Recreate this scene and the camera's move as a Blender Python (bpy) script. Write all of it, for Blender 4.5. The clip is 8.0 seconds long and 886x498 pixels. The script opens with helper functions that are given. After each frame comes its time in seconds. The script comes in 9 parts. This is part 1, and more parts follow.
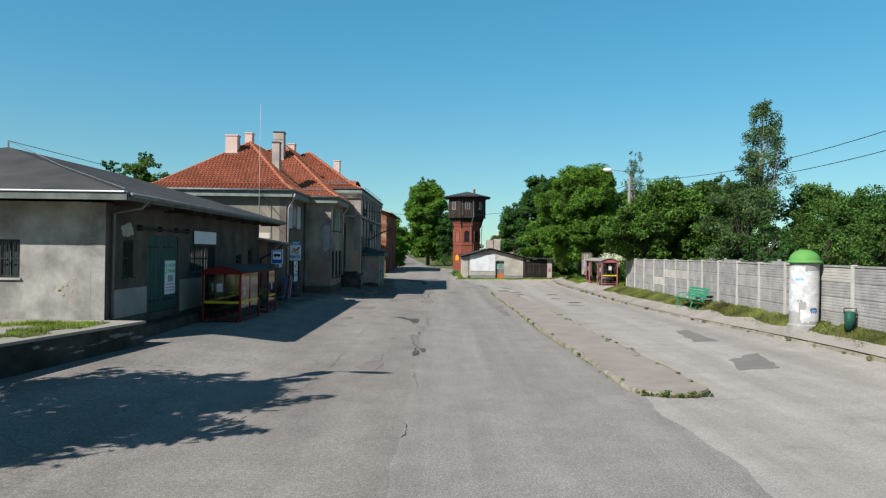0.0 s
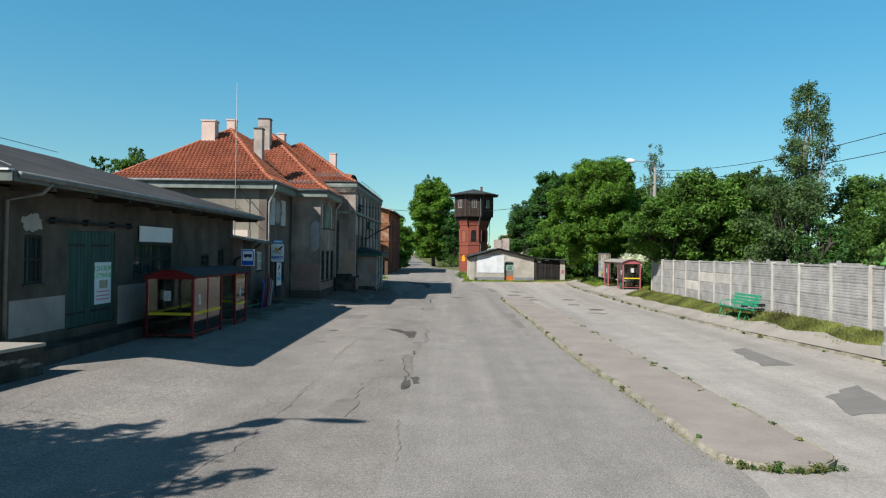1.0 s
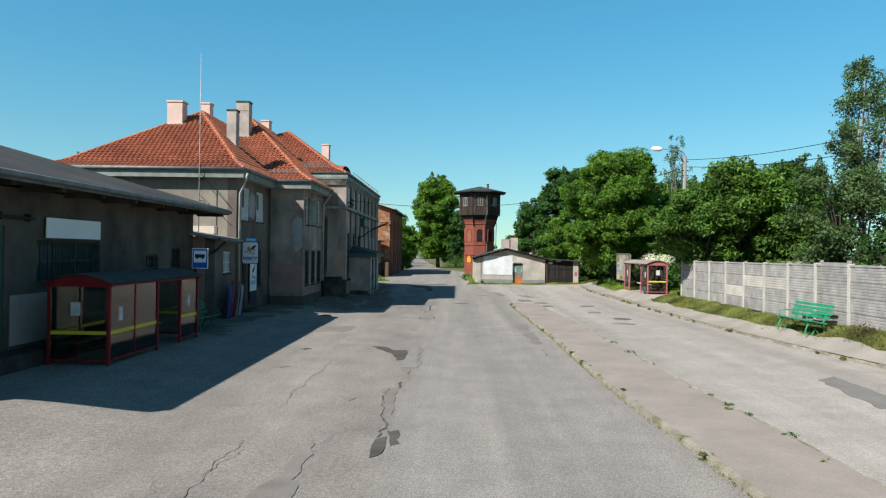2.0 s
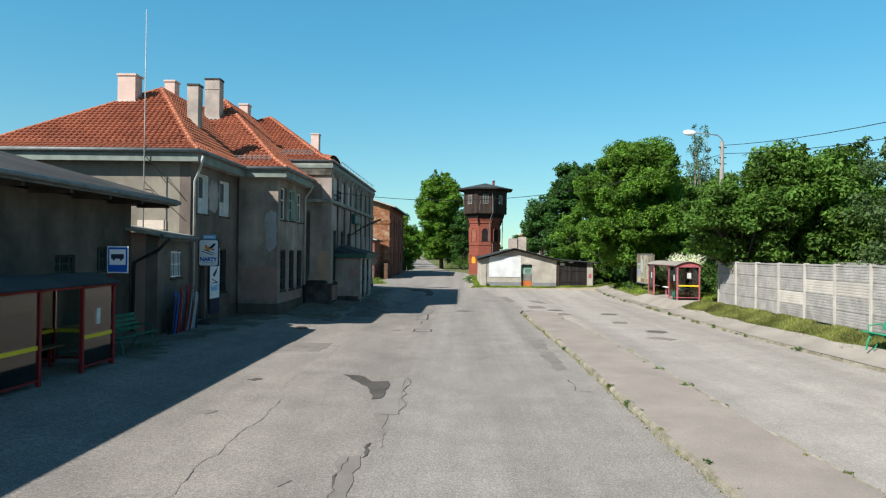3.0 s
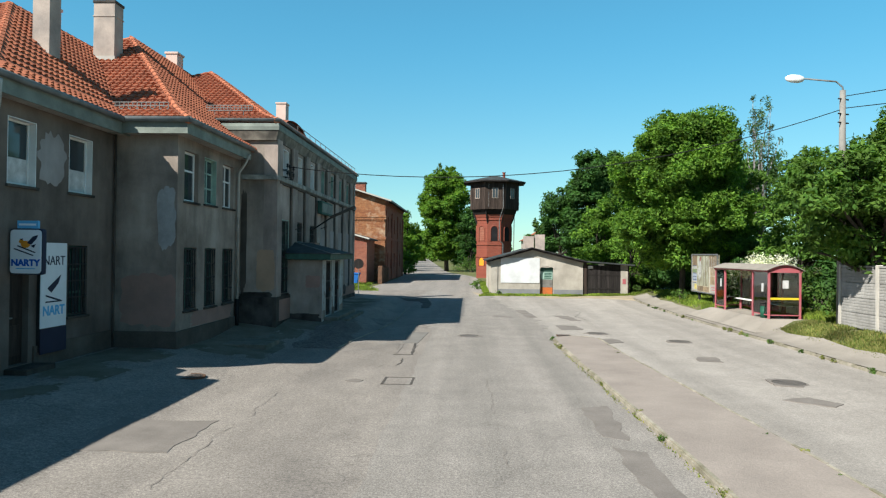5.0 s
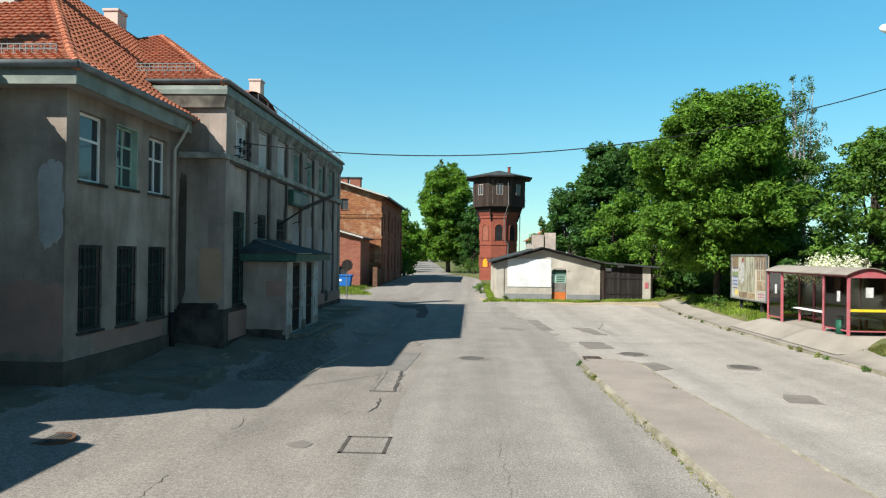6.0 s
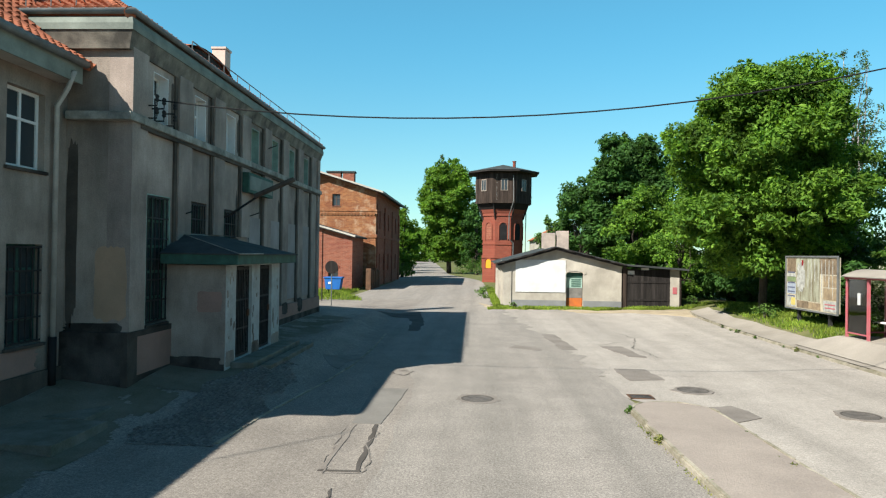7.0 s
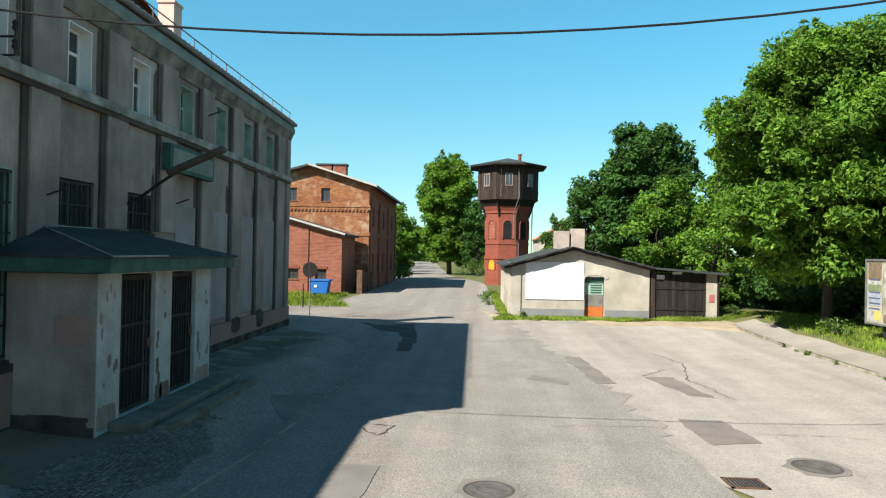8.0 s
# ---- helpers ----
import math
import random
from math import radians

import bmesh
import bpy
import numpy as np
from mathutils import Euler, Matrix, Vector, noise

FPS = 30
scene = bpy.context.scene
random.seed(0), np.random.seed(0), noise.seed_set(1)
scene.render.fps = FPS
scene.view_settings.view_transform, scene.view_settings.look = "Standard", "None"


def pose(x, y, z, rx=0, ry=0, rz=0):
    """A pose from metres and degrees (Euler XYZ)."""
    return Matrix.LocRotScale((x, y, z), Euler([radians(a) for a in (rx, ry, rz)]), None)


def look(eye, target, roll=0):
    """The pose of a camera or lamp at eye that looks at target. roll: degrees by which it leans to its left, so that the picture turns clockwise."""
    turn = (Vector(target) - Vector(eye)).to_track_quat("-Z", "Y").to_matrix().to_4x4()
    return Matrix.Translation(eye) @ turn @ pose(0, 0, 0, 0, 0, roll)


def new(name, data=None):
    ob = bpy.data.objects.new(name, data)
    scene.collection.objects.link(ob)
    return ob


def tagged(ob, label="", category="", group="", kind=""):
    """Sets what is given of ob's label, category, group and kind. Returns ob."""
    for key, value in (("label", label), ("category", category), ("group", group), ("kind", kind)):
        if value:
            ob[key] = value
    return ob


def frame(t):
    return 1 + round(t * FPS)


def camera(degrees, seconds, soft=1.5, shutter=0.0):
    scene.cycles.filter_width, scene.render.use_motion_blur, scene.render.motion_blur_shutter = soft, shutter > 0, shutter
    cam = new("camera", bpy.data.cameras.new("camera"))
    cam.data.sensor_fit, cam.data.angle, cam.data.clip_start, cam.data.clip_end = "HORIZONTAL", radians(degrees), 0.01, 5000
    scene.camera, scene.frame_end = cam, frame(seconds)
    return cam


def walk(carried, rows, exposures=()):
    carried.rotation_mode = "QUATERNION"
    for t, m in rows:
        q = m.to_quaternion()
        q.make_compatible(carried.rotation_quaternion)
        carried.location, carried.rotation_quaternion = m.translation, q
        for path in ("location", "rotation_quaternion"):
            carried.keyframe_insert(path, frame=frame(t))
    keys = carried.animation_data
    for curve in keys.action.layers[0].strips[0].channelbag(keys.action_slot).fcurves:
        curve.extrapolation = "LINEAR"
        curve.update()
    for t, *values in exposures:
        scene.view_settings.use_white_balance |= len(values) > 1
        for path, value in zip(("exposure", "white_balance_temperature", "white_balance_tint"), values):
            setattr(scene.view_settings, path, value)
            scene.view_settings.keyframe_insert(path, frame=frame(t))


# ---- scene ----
cam = camera(67.0, 8.0, soft=1.2)
# seconds; eye x, y, z; yaw, pitch, lean to the left
PATH = [
    (0.0, 0.245, 0.686, 3.033, 0.036, 0.173, 0.784),
    (0.5, 0.337, 3.083, 3.020, 0.341, 0.191, 0.808),
    (1.0, 0.432, 5.502, 3.004, 0.627, 0.213, 0.817),
    (1.5, 0.526, 7.943, 2.986, 0.895, 0.240, 0.814),
    (2.0, 0.616, 10.402, 2.967, 1.144, 0.270, 0.804),
    (2.5, 0.697, 12.878, 2.947, 1.374, 0.302, 0.787),
    (3.0, 0.769, 15.370, 2.928, 1.586, 0.335, 0.769),
    (3.5, 0.827, 17.874, 2.910, 1.778, 0.368, 0.750),
    (4.0, 0.872, 20.390, 2.894, 1.952, 0.399, 0.735),
    (4.5, 0.902, 22.915, 2.882, 2.107, 0.427, 0.726),
    (5.0, 0.916, 25.447, 2.874, 2.243, 0.451, 0.727),
    (5.5, 0.915, 27.985, 2.870, 2.360, 0.470, 0.739),
    (6.0, 0.898, 30.526, 2.872, 2.458, 0.483, 0.766),
    (6.5, 0.868, 33.070, 2.882, 2.537, 0.489, 0.810),
    (7.0, 0.824, 35.613, 2.898, 2.596, 0.486, 0.876),
    (7.5, 0.771, 38.154, 2.924, 2.637, 0.473, 0.965),
    (8.0, 0.709, 40.691, 2.958, 2.658, 0.450, 1.080),
]
walk(cam, [(t, pose(x, y, z, 90 + p, 0, w) @ pose(0, 0, 0, 0, 0, r)) for t, x, y, z, w, p, r in PATH],
     [(0.0, 0.49, 6500, 12), (1.5, 0.61, 6550, 11), (3.5, 0.76, 6650, 10), (4.5, 0.81, 6700, 9), (6.5, 0.92, 6850, 9), (8.0, 1.07, 7050, 10)])
# ---------- light ----------
SUN_EL, SUN_AZ = 40.8, 225.0    # degrees; azimuth from +y, clockwise: behind the camera, to its left
world = bpy.data.worlds.new("sky")
scene.world = world
world.use_nodes = True
wn = world.node_tree.nodes
sky = wn.new("ShaderNodeTexSky")
sky.sky_type = "NISHITA"
sky.sun_disc = False
sky.sun_elevation = radians(SUN_EL)
sky.sun_rotation = radians(SUN_AZ)
sky.air_density, sky.dust_density, sky.ozone_density = 1.0, 0.0, 3.0
wn["Background"].inputs["Strength"].default_value = 0.09
even = wn.new("ShaderNodeGamma")     # an evenly clear sky
even.inputs["Gamma"].default_value = 0.7
world.node_tree.links.new(sky.outputs[0], even.inputs["Color"])
clear = wn.new("ShaderNodeMix")     # a deep clear summer blue
clear.data_type, clear.blend_type = "RGBA", "MULTIPLY"
clear.inputs[0].default_value = 1.0
way = wn.new("ShaderNodeTexCoord")
height = wn.new("ShaderNodeSeparateXYZ")
world.node_tree.links.new(way.outputs["Generated"], height.inputs[0])
rise = wn.new("ShaderNodeMapRange")
rise.interpolation_type = "SMOOTHSTEP"
rise.inputs["From Min"].default_value, rise.inputs["From Max"].default_value = 0.0, 0.34
world.node_tree.links.new(height.outputs["Z"], rise.inputs["Value"])
blue = wn.new("ShaderNodeMix")     # paler over the horizon
blue.data_type = "RGBA"
blue.inputs[6].default_value, blue.inputs[7].default_value = (0.9, 1.4, 1.38, 1), (0.505, 1.46, 1.69, 1)
world.node_tree.links.new(rise.outputs[0], blue.inputs[0])
world.node_tree.links.new(blue.outputs[2], clear.inputs[7])
world.node_tree.links.new(even.outputs[0], clear.inputs[6])
toward = wn.new("ShaderNodeVectorMath")     # paler and milkier on the sun's side
toward.operation = "DOT_PRODUCT"
toward.inputs[1].default_value = (math.sin(radians(SUN_AZ)) * math.cos(radians(SUN_EL)), math.cos(radians(SUN_AZ)) * math.cos(radians(SUN_EL)), math.sin(radians(SUN_EL)))
world.node_tree.links.new(way.outputs["Generated"], toward.inputs[0])
milky = wn.new("ShaderNodeMapRange")
milky.interpolation_type = "SMOOTHSTEP"
milky.inputs["From Min"].default_value, milky.inputs["From Max"].default_value = 0.1, 0.95
milky.inputs["To Max"].default_value = 0.7
world.node_tree.links.new(toward.outputs["Value"], milky.inputs["Value"])
pale = wn.new("ShaderNodeMix")
pale.data_type, pale.blend_type = "RGBA", "MULTIPLY"
pale.inputs[0].default_value = 1.0
pale.inputs[7].default_value = (0.92, 1.0, 1.28, 1)
world.node_tree.links.new(even.outputs[0], pale.inputs[6])
both = wn.new("ShaderNodeMix")
both.data_type = "RGBA"
world.node_tree.links.new(milky.outputs[0], both.inputs[0])
world.node_tree.links.new(clear.outputs[2], both.inputs[6])
world.node_tree.links.new(pale.outputs[2], both.inputs[7])
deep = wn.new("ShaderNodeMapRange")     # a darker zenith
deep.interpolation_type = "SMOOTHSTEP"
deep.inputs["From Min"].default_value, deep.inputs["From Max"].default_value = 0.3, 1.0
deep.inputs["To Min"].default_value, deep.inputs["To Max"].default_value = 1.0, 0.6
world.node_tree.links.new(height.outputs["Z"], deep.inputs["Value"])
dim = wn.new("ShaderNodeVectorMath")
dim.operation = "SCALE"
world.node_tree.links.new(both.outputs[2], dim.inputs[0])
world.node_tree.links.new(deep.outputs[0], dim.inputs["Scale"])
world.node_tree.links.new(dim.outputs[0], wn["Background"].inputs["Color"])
sun = new("sun", bpy.data.lights.new("sun", "SUN"))
sun.data.energy, sun.data.angle, sun.data.color = 5.0, radians(0.53), (1.0, 0.985, 0.95)
sun.matrix_basis = look((-30, -30, 36.6), (0, 0, 0))


# ---------- materials ----------
def mat(name, col, rough=0.8, metal=0.0, big=0.25, fine=0.12, scale=1.0, bump=0.15, tint=None, spec=0.12,
        stretch=(1, 1, 1), island=0.0, rand=0.0, fine_scale=40.0, streak=0.0):
    """Two scales of variation, fine relief, stains of a second colour, and a shift from piece to piece."""
    m = bpy.data.materials.new(name)
    m.use_nodes = True
    nt = m.node_tree
    N, L = nt.nodes, nt.links
    b = N["Principled BSDF"]
    tc = N.new("ShaderNodeTexCoord")
    mp = N.new("ShaderNodeMapping")
    mp.inputs["Scale"].default_value = stretch
    geo = N.new("ShaderNodeNewGeometry")
    L.new(geo.outputs["Position"], mp.inputs["Vector"])
    n1 = N.new("ShaderNodeTexNoise")
    n1.inputs["Scale"].default_value = scale
    n1.inputs["Detail"].default_value = 6
    n1.inputs["Roughness"].default_value = 0.6
    n2 = N.new("ShaderNodeTexNoise")
    n2.inputs["Scale"].default_value = fine_scale
    n2.inputs["Detail"].default_value = 3
    L.new(mp.outputs[0], n1.inputs["Vector"])
    L.new(geo.outputs["Position"], n2.inputs["Vector"])
    r1 = N.new("ShaderNodeValToRGB")
    r1.color_ramp.elements[0].position, r1.color_ramp.elements[1].position = 0.35, 0.68
    c2 = tint if tint else tuple(c * (1 - big) for c in col)
    r1.color_ramp.elements[0].color = (*c2, 1)
    r1.color_ramp.elements[1].color = (*col, 1)
    L.new(n1.outputs[0], r1.inputs[0])
    out = r1.outputs[0]

    def scaled(value, lo, hi, colour):
        mr = N.new("ShaderNodeMapRange")
        mr.inputs["To Min"].default_value, mr.inputs["To Max"].default_value = lo, hi
        L.new(value, mr.inputs["Value"])
        vm = N.new("ShaderNodeVectorMath")
        vm.operation = "SCALE"
        L.new(colour, vm.inputs[0])
        L.new(mr.outputs[0], vm.inputs["Scale"])
        return vm.outputs[0]

    out = scaled(n2.outputs[0], 1 - fine * 1.6, 1 + fine * 1.6, out)
    if streak:
        mp2 = N.new("ShaderNodeMapping")
        mp2.inputs["Scale"].default_value = (0.9, 0.9, 0.2)
        n3 = N.new("ShaderNodeTexNoise")
        n3.inputs["Scale"].default_value = 1.3
        n3.inputs["Detail"].default_value = 9
        n3.inputs["Roughness"].default_value = 0.7
        L.new(geo.outputs["Position"], mp2.inputs["Vector"])
        L.new(mp2.outputs[0], n3.inputs["Vector"])
        out = scaled(n3.outputs[0], 1 - streak * 1.8, 1 + streak * 1.6, out)
    if island:
        out = scaled(geo.outputs["Random Per Island"], 1 - island, 1 + island, out)
    if rand:
        oi = N.new("ShaderNodeObjectInfo")
        out = scaled(oi.outputs["Random"], 1 - rand, 1 + rand, out)
    L.new(out, b.inputs["Base Color"])
    b.inputs["Roughness"].default_value = rough
    b.inputs["Metallic"].default_value = metal
    b.inputs["Specular IOR Level"].default_value = spec
    if bump:
        bp = N.new("ShaderNodeBump")
        bp.inputs["Strength"].default_value = bump
        bp.inputs["Distance"].default_value = 0.02
        L.new(n2.outputs[0], bp.inputs["Height"])
        L.new(bp.outputs[0], b.inputs["Normal"])
    return m


def brick_mat(name, c1, c2, mortar, w=0.26, h=0.077, stain=None, bloom=None):
    """Brickwork too far off to tell brick from brick; u runs along x + y."""
    m = mat(name, c1, rough=0.9, tint=stain, scale=0.9, streak=0.3, fine=0.34, fine_scale=5)
    N, L = m.node_tree.nodes, m.node_tree.links
    b = N["Principled BSDF"]
    geo = N.new("ShaderNodeNewGeometry")
    sp = N.new("ShaderNodeSeparateXYZ")
    L.new(geo.outputs["Position"], sp.inputs[0])
    ad = N.new("ShaderNodeMath")
    L.new(sp.outputs[0], ad.inputs[0])
    L.new(sp.outputs[1], ad.inputs[1])
    cb = N.new("ShaderNodeCombineXYZ")
    L.new(ad.outputs[0], cb.inputs[0])
    L.new(sp.outputs[2], cb.inputs[1])
    br = N.new("ShaderNodeTexBrick")
    br.inputs["Scale"].default_value = 1.0
    br.inputs["Brick Width"].default_value, br.inputs["Row Height"].default_value = w, h
    br.inputs["Mortar Size"].default_value = 0.008
    br.inputs["Color1"].default_value, br.inputs["Color2"].default_value = (*c1, 1), (*c2, 1)
    br.inputs["Mortar"].default_value = (*mortar, 1)
    L.new(cb.outputs[0], br.inputs["Vector"])
    old = b.inputs["Base Color"].links[0].from_socket
    mx = N.new("ShaderNodeMix")
    mx.data_type = "RGBA"
    mx.inputs[0].default_value = 0.66
    L.new(old, mx.inputs[6])
    L.new(br.outputs[0], mx.inputs[7])
    out = mx.outputs[2]
    if bloom:
        # pale salts and leached mortar in patches
        n6 = N.new("ShaderNodeTexNoise")
        n6.inputs["Scale"].default_value, n6.inputs["Detail"].default_value = 0.75, 9
        n6.inputs["Roughness"].default_value = 0.72
        L.new(geo.outputs["Position"], n6.inputs["Vector"])
        r6 = N.new("ShaderNodeMapRange")
        r6.inputs["From Min"].default_value, r6.inputs["From Max"].default_value = 0.52, 0.66
        r6.inputs["To Max"].default_value = 0.75
        L.new(n6.outputs[0], r6.inputs["Value"])
        x6 = N.new("ShaderNodeMix")
        x6.data_type = "RGBA"
        L.new(r6.outputs[0], x6.inputs[0])
        L.new(out, x6.inputs[6])
        x6.inputs[7].default_value = (*bloom, 1)
        out = x6.outputs[2]
    L.new(out, b.inputs["Base Color"])
    return m


def glass_mat(name, tint=(0.9, 0.95, 0.93), alpha=0.25, rough=0.03):
    m = bpy.data.materials.new(name)
    m.use_nodes = True
    N, L = m.node_tree.nodes, m.node_tree.links
    b = N["Principled BSDF"]
    b.inputs["Base Color"].default_value = (*tint, 1)
    b.inputs["Roughness"].default_value = rough
    b.inputs["Alpha"].default_value = alpha
    return m


def pane_mat(name, tint, rough):
    """A thin clear pane: seen through, with the sheen that grows towards grazing."""
    m = bpy.data.materials.new(name)
    m.use_nodes = True
    N, L = m.node_tree.nodes, m.node_tree.links
    N.remove(N["Principled BSDF"])
    tr, gl = N.new("ShaderNodeBsdfTransparent"), N.new("ShaderNodeBsdfGlossy")
    tr.inputs["Color"].default_value = (*tint, 1)
    gl.inputs["Roughness"].default_value = rough
    fr, mx = N.new("ShaderNodeFresnel"), N.new("ShaderNodeMixShader")
    fr.inputs["IOR"].default_value = 1.75
    L.new(fr.outputs[0], mx.inputs[0])
    L.new(tr.outputs[0], mx.inputs[1])
    L.new(gl.outputs[0], mx.inputs[2])
    L.new(mx.outputs[0], N["Material Output"].inputs["Surface"])
    return m


def asphalt_mat(name, col, dark, sx=0.35, sy=0.07, crack=0.5, grit=0.14, stones=0.23, fine_crack=0.0):
    """Old bitumen: long stains along the lanes, aggregate, cracks."""
    m = mat(name, col, rough=0.92, tint=dark, scale=1.0, stretch=(sx, sy, 1), fine=0.16, fine_scale=55, bump=0.35, spec=0.08)
    N, L = m.node_tree.nodes, m.node_tree.links
    b = N["Principled BSDF"]
    geo = N.new("ShaderNodeNewGeometry")
    old = b.inputs["Base Color"].links[0].from_socket
    # blotches
    n = N.new("ShaderNodeTexNoise")
    n.inputs["Scale"].default_value, n.inputs["Detail"].default_value = 0.9, 8
    n.inputs["Roughness"].default_value = 0.7
    L.new(geo.outputs["Position"], n.inputs["Vector"])
    mr = N.new("ShaderNodeMapRange")
    mr.inputs["From Min"].default_value, mr.inputs["From Max"].default_value = 0.3, 0.7
    mr.inputs["To Min"].default_value, mr.inputs["To Max"].default_value = 0.84, 1.1
    L.new(n.outputs[0], mr.inputs["Value"])
    v = N.new("ShaderNodeVectorMath")
    v.operation = "SCALE"
    L.new(old, v.inputs[0])
    L.new(mr.outputs[0], v.inputs["Scale"])
    out = v.outputs[0]
    n = N.new("ShaderNodeTexNoise")
    n.inputs["Scale"].default_value, n.inputs["Detail"].default_value = 13, 4
    n.inputs["Roughness"].default_value = 0.75
    L.new(geo.outputs["Position"], n.inputs["Vector"])
    mr = N.new("ShaderNodeMapRange")
    mr.inputs["From Min"].default_value, mr.inputs["From Max"].default_value = 0.3, 0.7
    mr.inputs["To Min"].default_value, mr.inputs["To Max"].default_value = 1 - grit, 1 + grit
    L.new(n.outputs[0], mr.inputs["Value"])
    v = N.new("ShaderNodeVectorMath")
    v.operation = "SCALE"
    L.new(out, v.inputs[0])
    L.new(mr.outputs[0], v.inputs["Scale"])
    out = v.outputs[0]
    # aggregate: single light and dark stones
    for size, depth in ((34, stones), (85, stones)):
        n = N.new("ShaderNodeTexNoise")
        n.inputs["Scale"].default_value, n.inputs["Detail"].default_value = size, 2
        L.new(geo.outputs["Position"], n.inputs["Vector"])
        mr = N.new("ShaderNodeMapRange")
        mr.inputs["From Min"].default_value, mr.inputs["From Max"].default_value = 0.33, 0.67
        mr.inputs["To Min"].default_value, mr.inputs["To Max"].default_value = 1 - depth, 1 + depth
        L.new(n.outputs[0], mr.inputs["Value"])
        v = N.new("ShaderNodeVectorMath")
        v.operation = "SCALE"
        L.new(out, v.inputs[0])
        L.new(mr.outputs[0], v.inputs["Scale"])
        out = v.outputs[0]
    # cracks, only where a slow noise allows them
    nd = N.new("ShaderNodeTexNoise")
    nd.inputs["Scale"].default_value, nd.inputs["Detail"].default_value = 1.6, 5
    L.new(geo.outputs["Position"], nd.inputs["Vector"])
    wv = N.new("ShaderNodeMixRGB")
    wv.inputs[0].default_value = 0.35
    L.new(geo.outputs["Position"], wv.inputs[1])
    L.new(nd.outputs["Color"], wv.inputs[2])
    vo = N.new("ShaderNodeTexVoronoi")
    vo.feature = "DISTANCE_TO_EDGE"
    vo.inputs["Scale"].default_value = 0.55
    L.new(wv.outputs[0], vo.inputs["Vector"])
    lt = N.new("ShaderNodeMapRange")
    lt.inputs["From Min"].default_value, lt.inputs["From Max"].default_value = 0.0, 0.012
    lt.inputs["To Min"].default_value, lt.inputs["To Max"].default_value = 1.0, 0.0
    L.new(vo.outputs["Distance"], lt.inputs["Value"])
    nm = N.new("ShaderNodeTexNoise")
    nm.inputs["Scale"].default_value = 0.22
    L.new(geo.outputs["Position"], nm.inputs["Vector"])
    ms = N.new("ShaderNodeMapRange")
    ms.inputs["From Min"].default_value, ms.inputs["From Max"].default_value = 0.5, 0.62
    ms.inputs["To Max"].default_value = crack
    L.new(nm.outputs[0], ms.inputs["Value"])
    mu = N.new("ShaderNodeMath")
    mu.operation = "MULTIPLY"
    L.new(lt.outputs[0], mu.inputs[0])
    L.new(ms.outputs[0], mu.inputs[1])
    mix = N.new("ShaderNodeMix")
    mix.data_type = "RGBA"
    L.new(mu.outputs[0], mix.inputs[0])
    L.new(out, mix.inputs[6])
    mix.inputs[7].default_value = (0.05, 0.045, 0.04, 1)
    out = mix.outputs[2]
    if fine_crack:
        # crazed areas: a close net of hairline cracks over a darker ground
        v2 = N.new("ShaderNodeTexVoronoi")
        v2.feature = "DISTANCE_TO_EDGE"
        v2.inputs["Scale"].default_value = 4.2
        w2 = N.new("ShaderNodeMixRGB")
        w2.inputs[0].default_value = 0.12
        L.new(geo.outputs["Position"], w2.inputs[1])
        n4 = N.new("ShaderNodeTexNoise")
        n4.inputs["Scale"].default_value, n4.inputs["Detail"].default_value = 5.0, 4
        L.new(geo.outputs["Position"], n4.inputs["Vector"])
        L.new(n4.outputs["Color"], w2.inputs[2])
        L.new(w2.outputs[0], v2.inputs["Vector"])
        l2 = N.new("ShaderNodeMapRange")
        l2.inputs["From Min"].default_value, l2.inputs["From Max"].default_value = 0.0, 0.05
        l2.inputs["To Min"].default_value, l2.inputs["To Max"].default_value = 1.0, 0.3
        L.new(v2.outputs["Distance"], l2.inputs["Value"])
        m2 = N.new("ShaderNodeMapping")
        m2.inputs["Scale"].default_value = (0.55, 0.2, 1)
        L.new(geo.outputs["Position"], m2.inputs["Vector"])
        n5 = N.new("ShaderNodeTexNoise")
        n5.inputs["Scale"].default_value, n5.inputs["Detail"].default_value = 1.0, 6
        n5.inputs["Roughness"].default_value = 0.65
        L.new(m2.outputs[0], n5.inputs["Vector"])
        r5 = N.new("ShaderNodeMapRange")
        r5.inputs["From Min"].default_value, r5.inputs["From Max"].default_value = 0.54, 0.68
        r5.inputs["To Max"].default_value = fine_crack
        L.new(n5.outputs[0], r5.inputs["Value"])
        k2 = N.new("ShaderNodeMath")
        k2.operation = "MULTIPLY"
        L.new(l2.outputs[0], k2.inputs[0])
        L.new(r5.outputs[0], k2.inputs[1])
        x2 = N.new("ShaderNodeMix")
        x2.data_type = "RGBA"
        L.new(k2.outputs[0], x2.inputs[0])
        L.new(out, x2.inputs[6])
        x2.inputs[7].default_value = (0.075, 0.07, 0.066, 1)
        out = x2.outputs[2]
    L.new(out, b.inputs["Base Color"])
    return m


